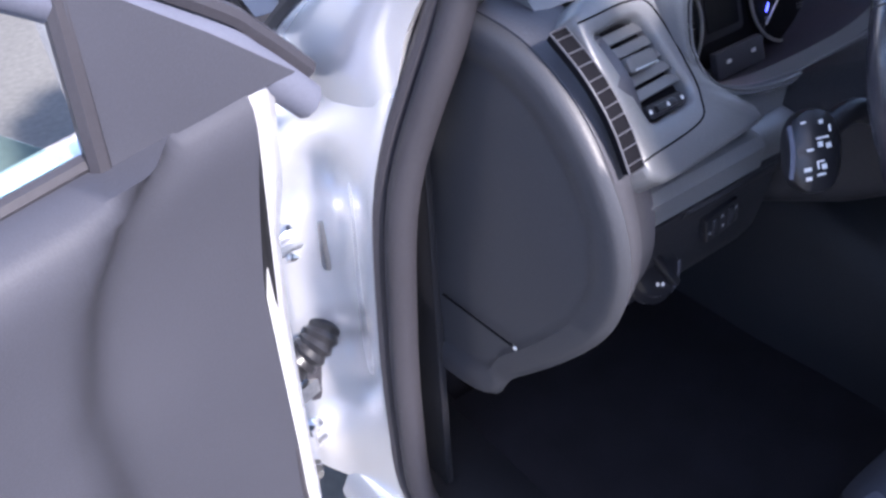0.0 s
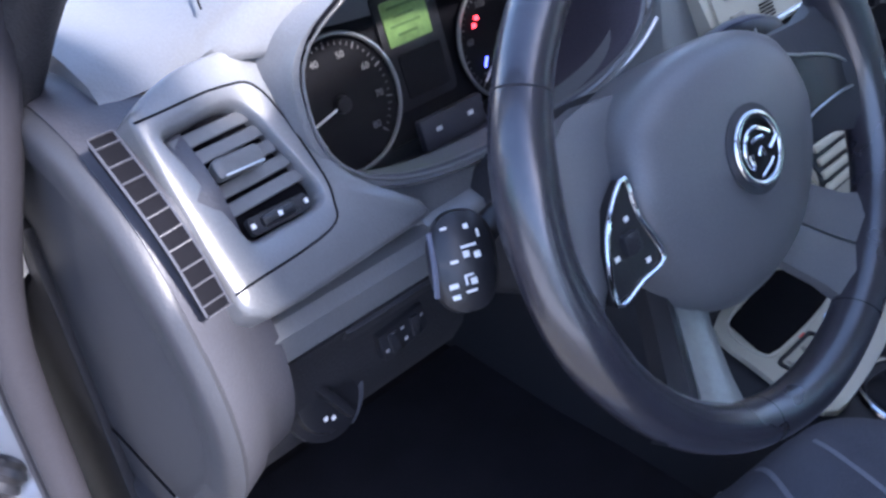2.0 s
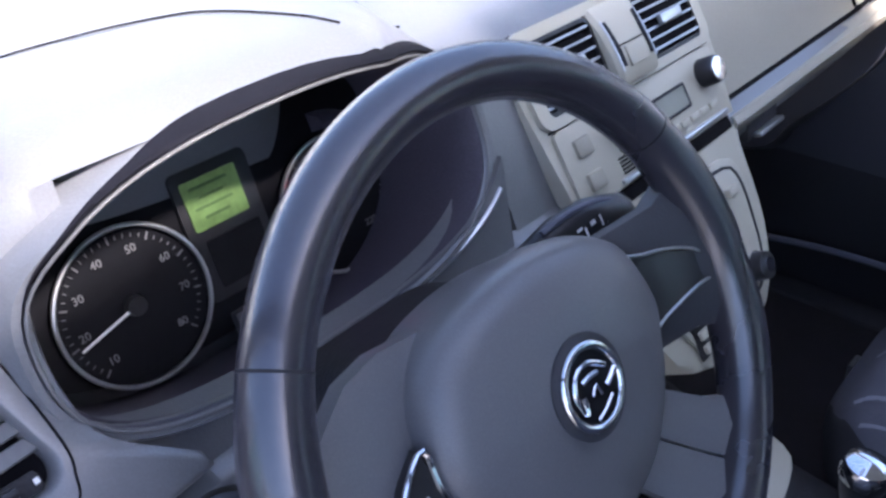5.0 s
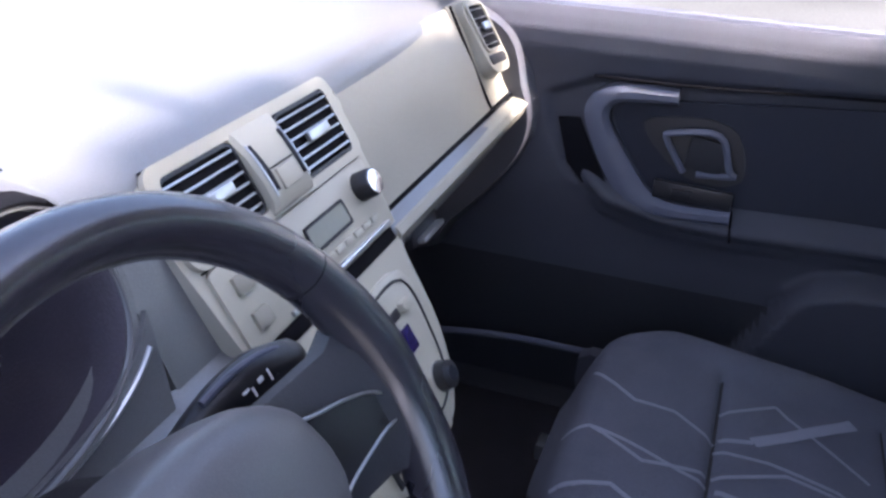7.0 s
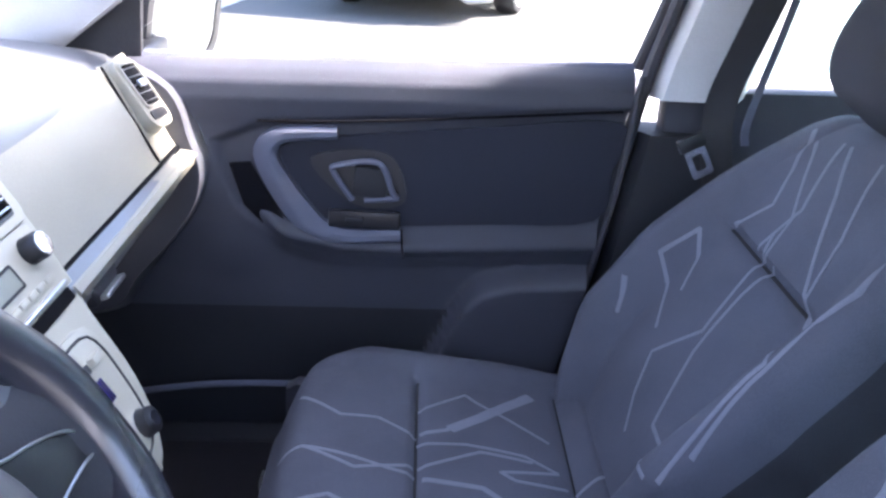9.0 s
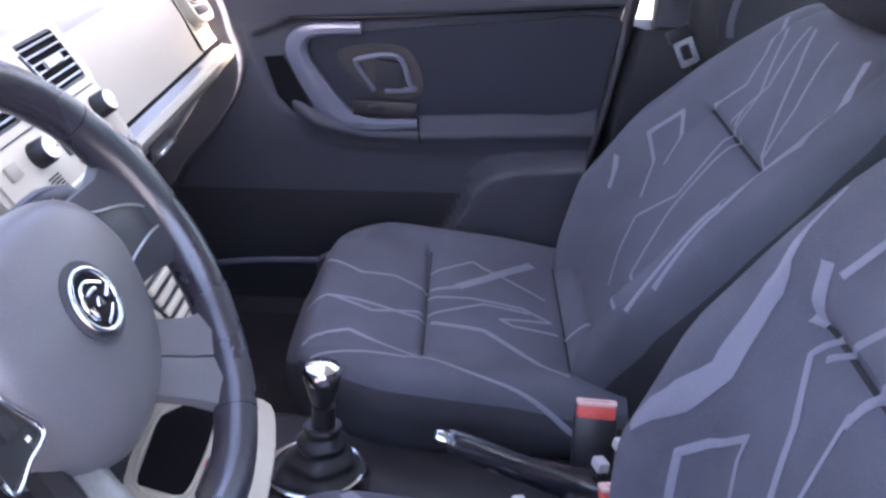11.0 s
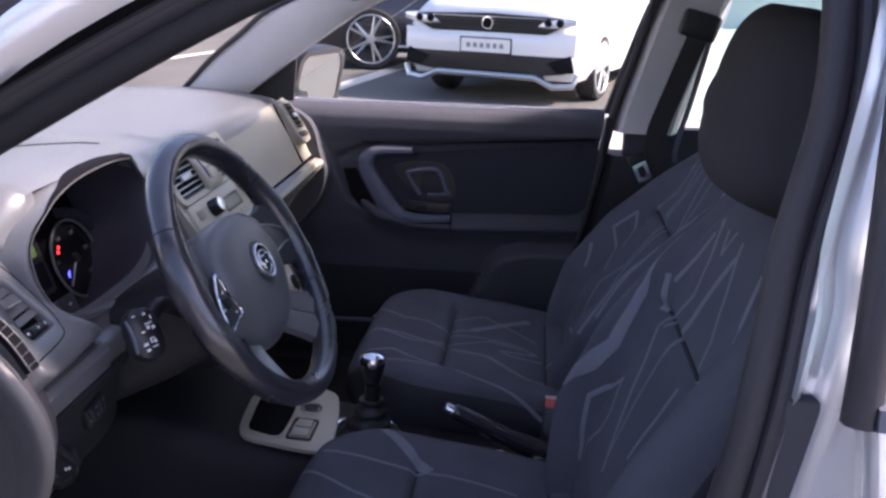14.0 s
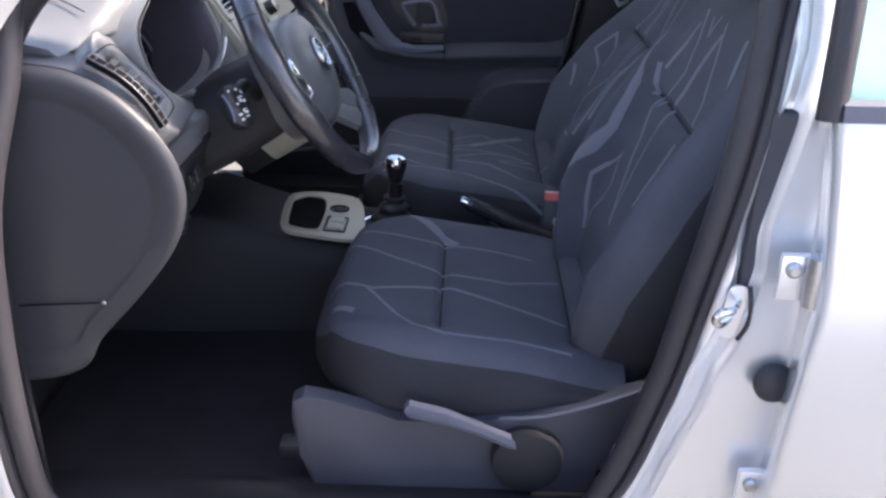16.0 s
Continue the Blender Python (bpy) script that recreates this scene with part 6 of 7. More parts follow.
part("pull_paddle", rbox((0.008, 0.055, 0.05), 0.003, pose(0.662, -0.115, 0.775, 8)), LOWER, hb)
sw = part("window_switch_panel", rbox((0.010, 0.115, 0.028), 0.003, pose(0.655, -0.105, 0.715, 2)), BLACK, pdoor)
part("window_switch", rbox((0.008, 0.03, 0.012), 0.003, pose(0.650, -0.09, 0.716)), LOWER, sw)
part("surround_joint", sweep([(0.652, -0.164, 0.70), (0.651, -0.166, 0.672), (0.630, -0.169, 0.660)], 0.0016, 6), MATTE, pdoor)
part("belt_seal", loft([[(x, y, z) for x, z in ((0.700, 0.955), (0.706, 0.964), (0.716, 0.966), (0.722, 0.955))] for y in (0.42, 0.1, -0.2, -0.525)]), TRIM_GREY, pdoor)
part("sill_line", sweep(smooth_path([(0.650, 0.30, 0.385), (0.655, 0.15, 0.402), (0.662, -0.05, 0.400), (0.665, -0.25, 0.392)], 5), 0.006, 8), TRIM_GREY, pdoor)
pane("door_glass", [(0.718, 0.30, 0.955), (0.718, -0.53, 0.955), (0.600, -0.63, 1.33), (0.600, -0.25, 1.33)], GLASS, pdoor, bulge=0.01, out=(1, 0, 0))
part("mirror_triangle", prism([(0.392, 0.948), (0.240, 0.952), (0.230, 1.062), (0.262, 1.040)], 0.012, Matrix(((0, 0, -1, 0.712), (1, 0, 0, 0), (0, 1, 0, 0), (0, 0, 0, 1))), 0.003), LOWER, pdoor)
part("outer_skin", rbox((0.03, 0.98, 0.62), 0.01, pose(0.775, -0.06, 0.63)), PAINT, pdoor)
part("window_frame", sweep(smooth_path([(0.712, -0.530, 0.958), (0.676, -0.582, 1.137), (0.640, -0.612, 1.236), (0.592, -0.640, 1.345)], 5), 0.010, 8), RUBBER, pdoor)
part("pillar_bead", sweep(smooth_path([(0.664, -0.53, 0.955), (0.652, -0.508, 0.79), (0.650, -0.474, 0.62), (0.655, -0.425, 0.41)], 6), 0.0055, 8), RUBBER, pdoor)

# unseen tube over the rear side window, added to block the sun
part("rear_sun_bar", sweep(smooth_path([(0.655, -0.62, 1.24), (0.625, -0.75, 1.32), (0.605, -1.1, 1.335), (0.585, -1.5, 1.32)], 5), 0.032, 10), RUBBER, pdoor)

# passenger's outside mirror
om = thing("wing_mirror", "black wing mirror outside the passenger window", "mirror")
MM = axes((0.935, 0.232, 0.978), (0.95, -0.30, 0.0), (0, -0.22, 1))
part("mirror_shell", loft([[MM @ Vector((x * k, y * k, z)) for x, y in rounded(0.240, 0.180, 0.050, 5)] for k, z in ((0.97, -0.002), (1.0, -0.012), (0.96, -0.05), (0.7, -0.085), (0.3, -0.10))]), BLACK, om)
part("mirror_glass", prism(rounded(0.205, 0.150, 0.040, 5), 0.003, MM @ pose(0, 0, -0.001)), MIRROR, om)
part("mirror_rim", ring_plate(rounded(0.240, 0.180, 0.050, 5), rounded(0.208, 0.153, 0.041, 5), 0.008, MM @ pose(0, 0, -0.004)), BLACK, om)
part("mirror_foot", rbox((0.12, 0.06, 0.035), 0.012, pose(0.80, 0.27, 0.945), 3), BLACK, om)

# ---- driver's door, swung open ----
ddoor = thing("driver_door", "open driver's door with grey inner panel and silver edge", "door")
DH = axes((-0.792, 0.452, 0.0), (-0.957, -0.290, 0), (0, 0, 1))     # x out along the door, y up, z to the seat side
DZ = -1.0 if DH.to_3x3() @ Vector((0, 0, 1)) @ Vector((0.29, -0.957, 0)) < 0 else 1.0


def dd(a, z, w):
    return DH @ Vector((a, z, DZ * w))


edge_a = lambda z: lerp([(0.28, 0.104), (0.70, 0.104), (0.78, 0.094), (0.86, 0.083), (0.91, 0.075)], z)
rings = []
for k in range(61):
    col = []
    for j in range(41):
        z = 0.32 + 0.585 * j / 40
        a = edge_a(z) + (0.985 - edge_a(z)) * (k / 60) ** 1.4
        w = lerp([(0.32, 0.020), (0.50, 0.026), (0.72, 0.026), (0.80, 0.030), (0.86, 0.036), (0.885, 0.036), (0.905, 0.024)], z)
        curve = lerp([(0.32, 0.27), (0.55, 0.285), (0.743, 0.279), (0.792, 0.265), (0.835, 0.248), (0.876, 0.217), (0.90, 0.175), (0.922, 0.10)], z)
        w += 0.036 * ease(curve - 0.012, curve + 0.050, a)
        col.append(dd(a, z, w))
    a0, a1 = edge_a(0.32) + (0.985 - edge_a(0.32)) * (k / 60) ** 1.4, edge_a(0.905) + (0.985 - edge_a(0.905)) * (k / 60) ** 1.4
    col += [dd(a1, 0.905, 0.0), dd(a0, 0.32, 0.0)]
    rings.append(col)
part("door_panel", loft(rings), DOOR_PANEL, ddoor, "grey plastic door panel", sharp=60)
part("door_shell", loft([[dd(a, z, w) for z, w in ((0.28, 0.0), (0.90, 0.0), (0.905, -0.03), (0.88, -0.085), (0.70, -0.10), (0.45, -0.10), (0.28, -0.075))] for a in (0.085, 0.095, 0.5, 1.0)]), PAINT, ddoor, "silver painted door shell")
rings = []
for z in [0.28 + 0.625 * k / 24 for k in range(25)]:
    a0 = lerp([(0.28, 0.076), (0.44, 0.073), (0.64, 0.068), (0.75, 0.058), (0.80, 0.042), (0.905, 0.030)], z)
    a1 = edge_a(z) + 0.004
    rings.append([dd(a, z, w) for a, w in ((a0 + 0.014, -0.09), (a0 + 0.004, -0.08), (a0, 0.0), (a0 + 0.008, 0.018), (a1 - 0.010, 0.026), (a1, 0.022), (a1, -0.09))])
part("door_edge", loft(rings), PAINT, ddoor, sharp=70)
part("door_edge_seal", sweep(smooth_path([dd(edge_a(z) + 0.004, z, 0.022) for z in (0.30, 0.55, 0.70, 0.80, 0.86, 0.90)], 5), 0.004, 8), RUBBER, ddoor)
frame_path = [dd(-0.002, 0.856, 0.012), dd(0.05, 0.912, 0.011), dd(0.10, 0.955, 0.010), dd(0.30, 1.09, 0.008), dd(0.55, 1.24, 0.0), dd(0.72, 1.30, 0.0), dd(0.95, 1.31, 0.0), dd(1.0, 0.92, 0.0)]
part("window_frame", sweep(smooth_path(frame_path, 6), 0.018, 10, up=(0.29, -0.957, 0), flat=0.8), TRIM_GREY, ddoor)
part("frame_seal", sweep(smooth_path([p + Vector((0.010, 0.012, 0.024)) for p in frame_path[:5]], 6), 0.010, 8), RUBBER, ddoor)
part("mirror_triangle", prism([(0.02, 0.898), (0.212, 0.905), (0.205, 1.045), (0.10, 0.965)], 0.014 * DZ, DH @ pose(0, 0, 0.012 * DZ)), DOOR_PANEL, ddoor, "grey mirror triangle cover")
part("glass_seal", sweep([dd(0.214, 0.90, 0.018), dd(0.204, 1.05, 0.016)], 0.010, 8), RUBBER, ddoor)
part("belt_seal", sweep([dd(0.22, 0.908, 0.010), dd(0.98, 0.902, 0.010)], 0.008, 8), RUBBER, ddoor)
pane("door_glass", [dd(0.212, 0.90, -0.004), dd(0.98, 0.90, -0.004), dd(0.93, 1.29, -0.02), dd(0.60, 1.27, -0.02)], GLASS_TINT, ddoor, bulge=0.008, out=(-0.29, 0.957, 0))
part("door_pull", rbox((0.02, 0.02, 0.05), 0.006, pose(*dd(0.30, 0.44, 0.06))), CHROME, ddoor)
for z in (0.645, 0.33):
    dh = thing("jamb_hinge", "bare zinc front door hinge between jamb and door", "hinge", "front door hinges")
    for k, (u, v) in enumerate(((0.0, 0.022), (0.004, -0.020), (-0.004, 0.0))):
        part("hinge_arm", sweep(smooth_path([(-0.762, 0.520, z + v), (-0.800, 0.530 + u, z + v), (-0.826, 0.515, z + v * 0.8), (-0.838, 0.480, z + v * 0.6)], 4), 0.008, 8), CHROME if k < 2 else STEEL, dh)
    part("hinge_pin", lathe([(0.001, -0.035), (0.009, -0.035), (0.010, 0.035), (0.001, 0.036)], pose(-0.822, 0.520, z), 12), CHROME, dh)
    part("hinge_plate", rbox((0.014, 0.06, 0.07), 0.004, pose(-0.764, 0.525, z)), STEEL, dh)
loomb = thing("wiring_boot", "black ribbed rubber wiring boot between jamb and door", "wiring boot")
part("boot", sweep([(-0.760 - 0.075 * k / 16, 0.530 - 0.016 * math.sin(k / 16 * math.pi), 0.520 - 0.05 * k / 16) for k in range(17)], [0.020 + 0.004 * (k % 2) for k in range(17)], 14), BLACK, loomb)
chk = thing("door_check_strap", "dark steel door check strap in the hinge gap", "check strap")
part("strap", rbox((0.09, 0.012, 0.026), 0.003, pose(-0.80, 0.525, 0.425, 0, 0, 15)), STEEL, chk)
part("strap_rubber", rbox((0.05, 0.05, 0.09), 0.012, pose(-0.785, 0.545, 0.44)), RUBBER, chk)

# mirror standing in for a dark shape by the pillar, reflecting the cabin
wm = thing("wing_mirror", "black mirror added by the driver's pillar as a stand-in", "mirror")
WM = axes((-0.745, 0.640, 0.930), (1.0, -0.03, 0.0), (0, 0.17, 0.985))
if (WM.to_3x3() @ Vector((0, 0, 1))).x > 0:
    WM = WM @ pose(0, 0, 0, 0, 180)
part("mirror_shell", loft([[WM @ Vector((x * k, y * k, z)) for x, y in rounded(0.205, 0.155, 0.045, 5)] for k, z in ((0.97, -0.002), (1.0, -0.012), (0.96, -0.05), (0.7, -0.085), (0.3, -0.10))]), BLACK, wm)
part("mirror_glass", prism(rounded(0.185, 0.135, 0.036, 5), 0.003, WM @ pose(0, 0, -0.003)), MIRROR, wm)
part("mirror_foot", rbox((0.05, 0.12, 0.03), 0.01, pose(-0.80, 0.53, 0.865, 0, 0, 15), 2), BLACK, wm)

# ---- rear door, closed ----
rdoor = thing("rear_door", "closed silver rear door with dark window", "door")
rings = []
for z in [0.28 + 0.66 * k / 14 for k in range(15)]:
    x = lerp([(0.28, -0.785), (0.45, -0.812), (0.70, -0.818), (0.88, -0.808), (0.94, -0.795)], z)
    f = lerp([(0.28, -0.600), (0.43, -0.633), (0.73, -0.648), (0.94, -0.628)], z)
    rings.append([(x + 0.05, f - 0.004, z), (x + 0.012, f, z), (x + 0.003, f - 0.004, z), (x, f - 0.012, z), (x, -1.0, z), (x, -1.45, z), (x + 0.06, -1.45, z), (x + 0.06, f - 0.02, z)])
part("door_skin", loft(rings), PAINT, rdoor, "silver painted door skin", sharp=55)
part("door_frame", sweep(smooth_path([(-0.782, -0.625, 0.935), (-0.762, -0.630, 1.06), (-0.70, -0.645, 1.24), (-0.64, -0.66, 1.345)], 5), 0.016, 10), RUBBER, rdoor)
part("belt_trim", loft([[(x, y, z) for x, z in ((-0.792, 0.935), (-0.800, 0.938), (-0.797, 0.956), (-0.785, 0.960))] for y in (-0.632, -0.9, -1.45)]), TRIM_GREY, rdoor)
pane("door_glass", [(-0.780, -0.635, 0.95), (-0.780, -1.45, 0.95), (-0.62, -1.50, 1.34), (-0.64, -0.665, 1.34)], GLASS_TINT, rdoor, bulge=0.008, out=(-1, 0, 0))
part("door_inner", rbox((0.03, 0.80, 0.62), 0.01, pose(-0.735, -1.07, 0.62)), DOOR_PANEL, rdoor)

# ---- the yard outside ----
bm = bmesh.new()
bmesh.ops.create_grid(bm, x_segments=2, y_segments=2, size=400)
tagged(part("ground", bm, ASPHALT), "grey asphalt yard reaching to the horizon", "ground", kind="structure")
# its near end, out of view, is added to bounce light onto the dash
bm = rbox((33, 14, 0.02), 0.004, pose(5.277, -0.856, 0.0, 0, 0, -6.8) @ pose(12.4, -7.0, 0.0))
tagged(part("pavement", bm, CONCRETE), "pale sunlit paving beside the asphalt", "pavement", kind="structure")
# paving added to throw light into the driver's door opening
bm = rbox((26, 30, 0.02), 0.004, pose(-15.8, -4.0, 0.0))
tagged(part("pavement", bm, BOUNCE_PAVING), "grey paving added on the driver's side to bounce light", "pavement", kind="structure")
bm = rbox((0.14, 14, 0.008), 0.002, pose(6.6, 5.5, 0.003, 0, 0, 78))
tagged(part("pale_strip", bm, CONCRETE), "pale strip on the asphalt", "road marking", kind="structure")
bm = rbox((4.6, 0.22, 0.008), 0.002, pose(9.9, 1.52, 0.003, 0, 0, -9))
tagged(part("pale_strip", bm, CONCRETE), "pale strip on the asphalt", "road marking", kind="structure")


def car_wheel(m, r, parent):
    """A wheel in m, its axle along m's z, outside at plus z."""
    w = part("wheel", lathe([(r * 0.76, -0.10), (r * 0.95, -0.10), (r, -0.07), (r, 0.07), (r * 0.95, 0.10), (r * 0.80, 0.10), (r * 0.76, 0.06)], m, 40), TYRE, parent)
    part("rim", lathe([(r * 0.78, 0.0), (r * 0.80, 0.095), (r * 0.76, 0.098), (r * 0.72, 0.07), (r * 0.05, 0.045), (0.01, 0.045)], m, 40), BLACK, w)
    part("rim_lip", sweep([m @ Vector((r * 0.78 * math.cos(a), r * 0.78 * math.sin(a), 0.098)) for a in [2 * math.pi * k / 40 for k in range(40)]], 0.012, 8, closed=True, up=(0, 1, 0.2)), SATIN, w)
    for k in range(5):
        a = 2 * math.pi * k / 5
        for d in (-0.16, 0.16):
            p, q = m @ Vector((r * 0.12 * math.cos(a), r * 0.12 * math.sin(a), 0.09)), m @ Vector((r * 0.76 * math.cos(a + d), r * 0.76 * math.sin(a + d), 0.092))
            part("rim_spoke", sweep([p, q], [0.022, 0.014], 6, up=(0, 1, 0.2)), SATIN, w)
    part("hub_cap", lathe([(0.001, 0.07), (r * 0.16, 0.07), (r * 0.15, 0.105), (0.001, 0.108)], m, 20), SATIN, w)


def body_shell(sections, parent, mat, name="body"):
    """Cross sections along the car: (x along, half width, underside, shoulder, roof, roof half width)."""
    rings = []
    for x, hw, z0, zs, zr, rw in sections:
        half = [(hw * 0.92, z0), (hw, z0 + 0.12), (hw * 1.0, (z0 + zs) / 2), (hw * 0.985, zs - 0.04), (hw * 0.95, zs), (rw + (hw - rw) * 0.5, zs + (zr - zs) * 0.45), (rw, zr - 0.03), (rw * 0.9, zr), (rw * 0.4, zr + 0.012)]
        rings.append([(x, y, z) for y, z in half] + [(x, -y, z) for y, z in reversed(half)])
    return loft(rings)


def white_suv():
    c = thing("parked_suv", "white SUV with dark grille parked nose-on outside", "car")
    m = pose(7.52, 0.09, 0, 0, 0, 161)     # its nose looks along minus x
    F = lambda *a: m @ Vector(a)
    bm = body_shell([(0.02, 0.80, 0.42, 0.70, 0.88, 0.60), (-0.08, 0.90, 0.26, 0.78, 0.98, 0.72), (-0.35, 0.93, 0.24, 0.88, 1.06, 0.76), (-0.95, 0.93, 0.24, 0.98, 1.14, 0.74), (-1.25, 0.92, 0.24, 1.0, 1.30, 0.70), (-1.9, 0.92, 0.24, 1.0, 1.63, 0.62), (-3.2, 0.92, 0.24, 1.02, 1.66, 0.60), (-4.1, 0.91, 0.26, 1.02, 1.58, 0.58), (-4.45, 0.86, 0.34, 0.98, 1.1, 0.55)], c, WHITE_PAINT)
    bm.transform(m)
    part("body", bm, WHITE_PAINT, c, "white painted body", sharp=45)
    fa = m @ Matrix(((0, 0, 1, 0.0), (1, 0, 0, 0), (0, 1, 0, 0), (0, 0, 0, 1)))      # face plane: x across, y up, z ahead
    gr = part("grille", prism([(-0.60, 0.70), (0.60, 0.70), (0.82, 0.80), (0.84, 0.86), (0.0, 0.885), (-0.84, 0.86), (-0.82, 0.80)], 0.06, fa @ pose(0, 0, -0.01), 0.01), BLACK, c, "black grille")
    for z in (0.735, 0.775, 0.815, 0.85):
        part("grille_bar", rbox((1.20, 0.008, 0.012), 0.002, fa @ pose(0, z, 0.052)), SATIN if z > 0.84 else LOWER, gr)
    part("badge", lathe([(0.001, 0), (0.062, 0), (0.062, 0.012), (0.001, 0.014)], fa @ pose(0, 0.79, 0.05), 28), CHROME, gr, "round chrome badge")
    part("badge_dish", lathe([(0.001, 0), (0.050, 0), (0.050, 0.003), (0.001, 0.003)], fa @ pose(0, 0.79, 0.0635), 28), DIAL, gr)
    for s in (-1, 1):
        h = part("headlamp", prism([(s * 0.50, 0.765), (s * 0.58, 0.83), (s * 0.80, 0.868), (s * 0.90, 0.86), (s * 0.90, 0.80), (s * 0.78, 0.765)][::s], 0.07, fa @ pose(0, 0, -0.012), 0.012), LAMP_GLASS, c, "clear headlamp")
        for u in (0.62, 0.74):
            part("lamp_lens", lathe([(0.001, 0), (0.04, 0), (0.034, 0.012), (0.001, 0.018)], fa @ pose(s * u, 0.815, 0.058), 20), DIAL, h)
    part("bumper", loft([[fa @ Vector((x, y, w)) for y, w in ((0.50, 0.0), (0.50, 0.075 - 0.05 * (x / 0.9) ** 4), (0.60, 0.09 - 0.06 * (x / 0.9) ** 4), (0.68, 0.07 - 0.05 * (x / 0.9) ** 4), (0.72, 0.02), (0.72, -0.05))] for x in [0.9 * k / 8 for k in range(-8, 9)]]), WHITE_PAINT, c)
    part("lower_intake", prism([(-0.86, 0.50), (-0.80, 0.34), (-0.50, 0.30), (0.50, 0.30), (0.80, 0.34), (0.86, 0.50), (0.70, 0.53), (-0.70, 0.53)], 0.05, fa @ pose(0, 0, -0.01), 0.01), BLACK, c)
    for s in (-1, 1):
        part("fog_bezel", prism([(s * 0.62, 0.44), (s * 0.86, 0.52), (s * 0.90, 0.36), (s * 0.74, 0.34)][::s], 0.03, fa @ pose(0, 0, 0.02), 0.006), DIAL, c)
    part("bumper_lip", sweep([fa @ Vector(p) for p in ((-0.92, 0.34, -0.02), (-0.88, 0.23, 0.0), (-0.70, 0.215, 0.06), (-0.52, 0.295, 0.078), (0.52, 0.295, 0.078), (0.70, 0.215, 0.06), (0.88, 0.23, 0.0), (0.92, 0.34, -0.02))], 0.032, 8, up=(0, 0, 1)), SATIN, c, "silver bumper lip")
    part("under_lip", prism([(-0.55, 0.33), (0.55, 0.33), (0.62, 0.25), (-0.62, 0.25)], 0.05, fa @ pose(0, 0, -0.02)), LOWER, c)
    part("plate_frame", prism(rounded(0.55, 0.155, 0.014), 0.006, fa @ pose(0.0, 0.575, 0.084)), BLACK, c)
    pl = part("number_plate", prism(rounded(0.52, 0.13, 0.012), 0.008, fa @ pose(0.0, 0.575, 0.088)), PLATE, c, "white number plate")
    for k in range(6):
        part("plate_bar", rbox((0.04, 0.045, 0.002), 0, fa @ pose(-0.18 + 0.07 * k, 0.575, 0.097)), BAR, pl)
    pane("windscreen", [F(-1.27, -0.66, 1.12), F(-1.27, 0.66, 1.12), F(-1.92, 0.56, 1.58), F(-1.92, -0.56, 1.58)], WINDOW_DARK, c, 0.006, bulge=0.05, out=(-0.7, 0, 0.7))
    for s in (-1, 1):
        car_wheel(m @ pose(-0.90, s * 0.83, 0.34, -90 * s), 0.34, c)
        car_wheel(m @ pose(-3.55, s * 0.83, 0.34, -90 * s), 0.34, c)
    return c


white_suv()


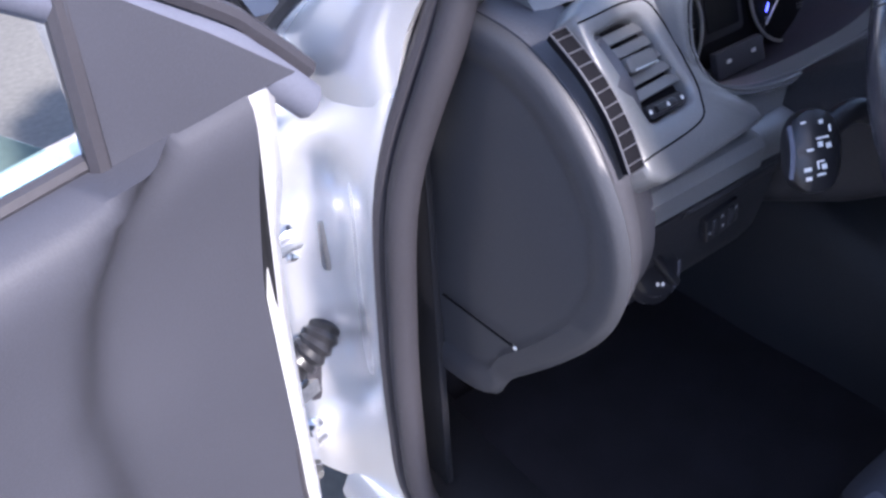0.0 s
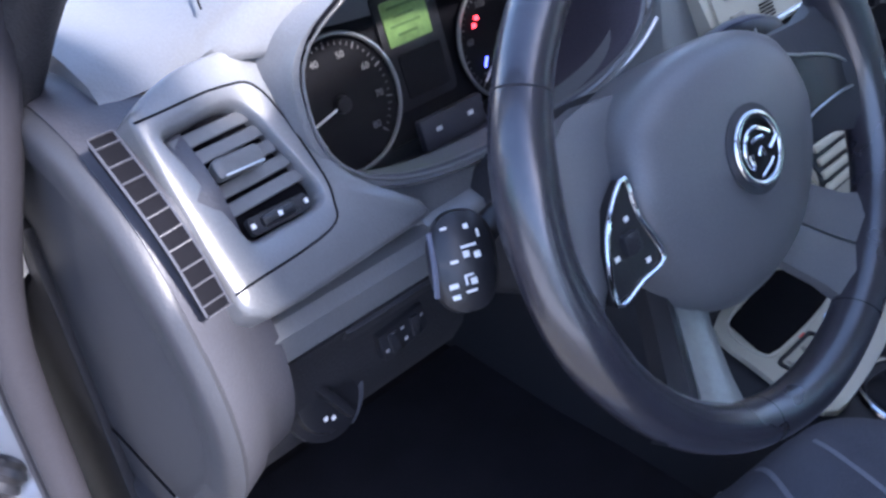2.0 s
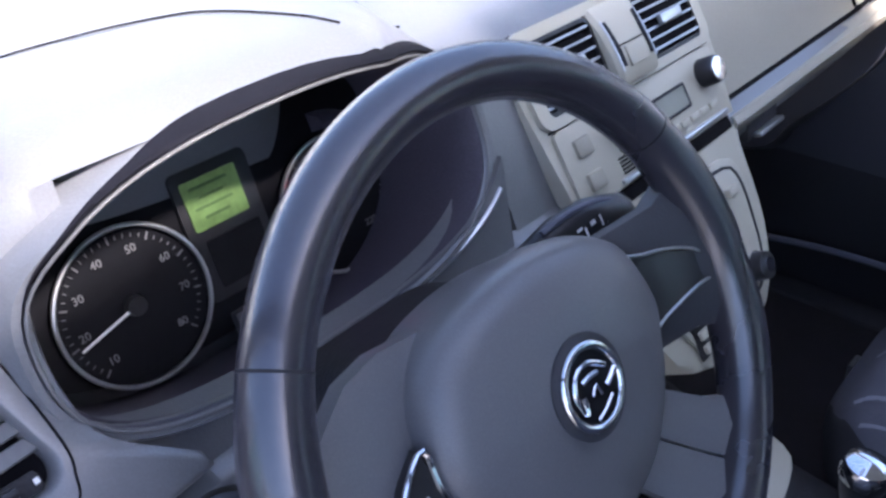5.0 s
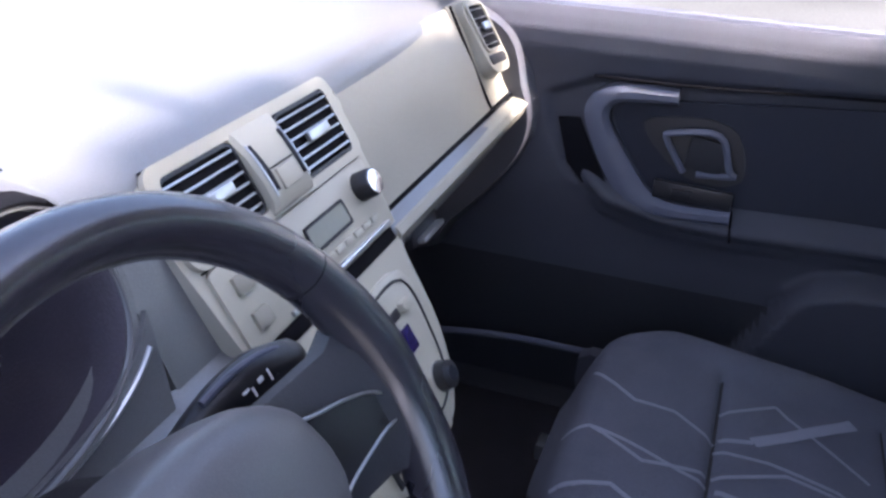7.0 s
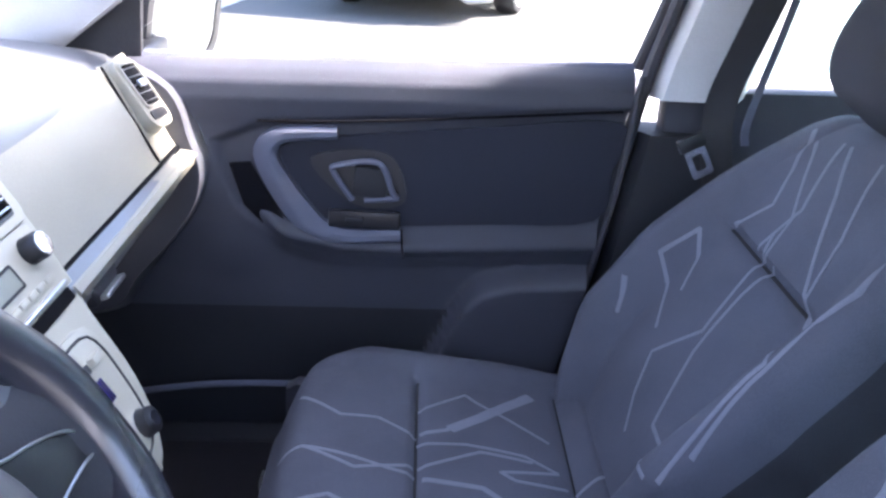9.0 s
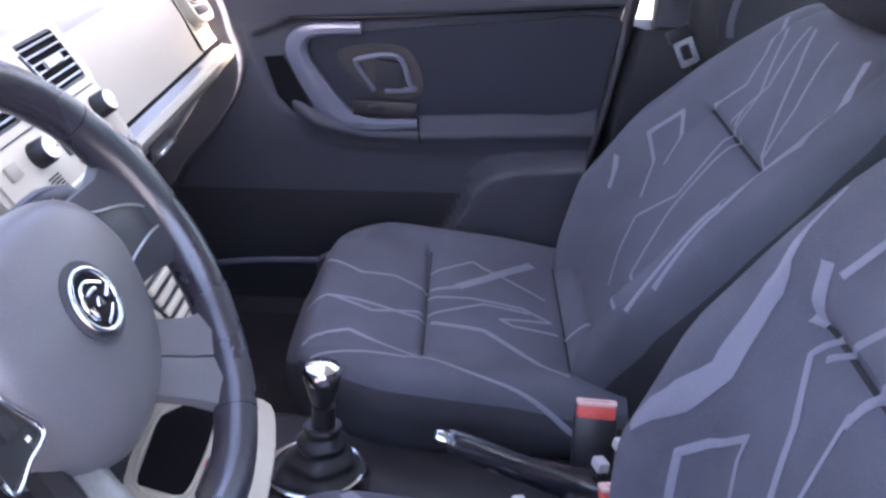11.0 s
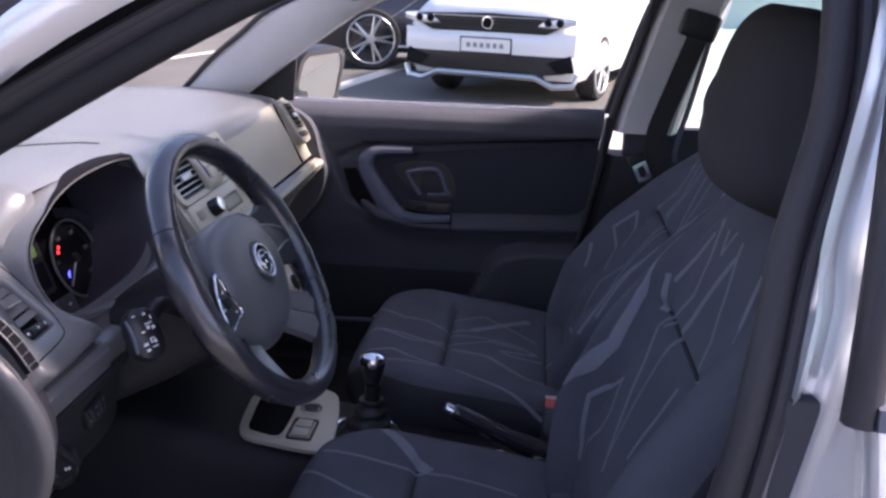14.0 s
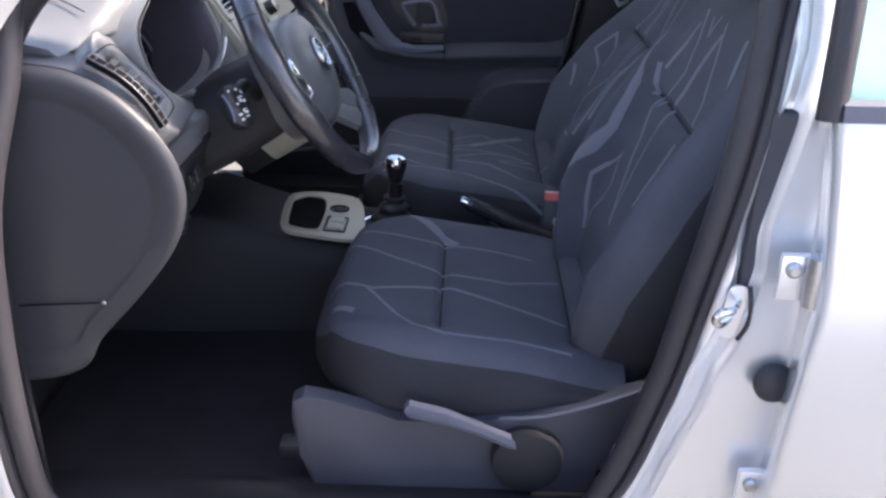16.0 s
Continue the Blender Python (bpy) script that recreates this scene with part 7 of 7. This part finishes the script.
def dark_car(name, label, m):
    c = thing(name, label, "car")
    bm = body_shell([(0.05, 0.70, 0.40, 0.62, 0.72, 0.55), (-0.15, 0.86, 0.24, 0.72, 0.82, 0.68), (-0.9, 0.90, 0.22, 0.86, 0.98, 0.72), (-1.2, 0.90, 0.22, 0.92, 1.04, 0.72), (-1.9, 0.90, 0.22, 0.93, 1.40, 0.60), (-3.1, 0.90, 0.22, 0.95, 1.44, 0.58), (-4.0, 0.88, 0.26, 0.95, 1.30, 0.56), (-4.35, 0.80, 0.34, 0.92, 1.0, 0.52)], c, DARK_PAINT)
    bm.transform(m)
    part("body", bm, DARK_PAINT, c, "dark glossy body", sharp=45)
    fa = m @ Matrix(((0, 0, 1, 0.0), (1, 0, 0, 0), (0, 1, 0, 0), (0, 0, 0, 1)))
    for s in (-1, 1):
        h = part("headlamp", prism([(s * 0.42, 0.60), (s * 0.46, 0.68), (s * 0.74, 0.74), (s * 0.80, 0.70), (s * 0.70, 0.62)][::s], 0.08, fa @ pose(0, 0, -0.03), 0.012), LAMP_GLASS, c, "clear headlamp")
        part("lamp_lens", lathe([(0.001, 0), (0.05, 0), (0.04, 0.02), (0.001, 0.03)], fa @ pose(s * 0.60, 0.67, 0.05), 20), CHROME, h)
        car_wheel(m @ pose(-0.85, s * 0.82, 0.345, -90 * s), 0.345, c)
        car_wheel(m @ pose(-3.45, s * 0.82, 0.39, -90 * s), 0.39, c)
        part("sill_strip", sweep([m @ Vector((-1.2, s * 0.91, 0.30)), m @ Vector((-3.1, s * 0.91, 0.30))], 0.02, 8), SATIN, c)
        pane("side_window", [m @ Vector((-1.45, s * 0.885, 0.97)), m @ Vector((-3.6, s * 0.885, 0.98)), m @ Vector((-3.2, s * 0.64, 1.38)), m @ Vector((-1.95, s * 0.65, 1.36))], WINDOW_DARK, c, 0.006, bulge=0.01, out=tuple((m.to_3x3() @ Vector((0, s, 0)))))
    part("grille", rbox((0.02, 0.8, 0.14), 0.01, m @ pose(0.06, 0, 0.52)), BLACK, c)
    part("lamp_strip", rbox((0.02, 0.5, 0.02), 0.004, m @ pose(0.075, 0, 0.60)), CHROME, c)
    return c


dark_car("parked_car", "dark car with multi-spoke wheels parked side-on outside", pose(11.6, -1.50, 0, 0, 0, -80))
dark_car("parked_car", "dark car with bright headlamps parked ahead", pose(-3.8, 3.3, 0, 0, 0, -38))

# far buildings close the yard
for nm, x, y, w, d, h, rz in (("showroom", 26, 4, 46, 6, 7, 0), ("office_block", -34, 2, 60, 6, 8, 0), ("workshop", 0, 34, 60, 6, 7, 90), ("garage", 0, -30, 60, 6, 7, 90)):
    b = thing(nm, "pale rendered building with dark windows at the yard's edge", "building")
    m = pose(x, y, 0, 0, 0, rz)
    part("wall", rbox((d, w, h), 0.05, m @ pose(0, 0, h / 2)), FACADE, b)
    side = -1 if (x > 10 or y > 30) else 1
    if rz == 90:
        side = 1 if y < 0 else -1
        side = -side
    for k in range(int(w / 4)):
        for z in (1.6, 4.6):
            part("window", rbox((0.1, 2.4, 1.7), 0.02, m @ pose(side * (d / 2 + 0.02), -w / 2 + 2 + 4 * k, z)), WINDOW_DARK, b)
    part("roof_edge", rbox((d + 0.4, w + 0.4, 0.25), 0.03, m @ pose(0, 0, h + 0.12)), LOWER, b)
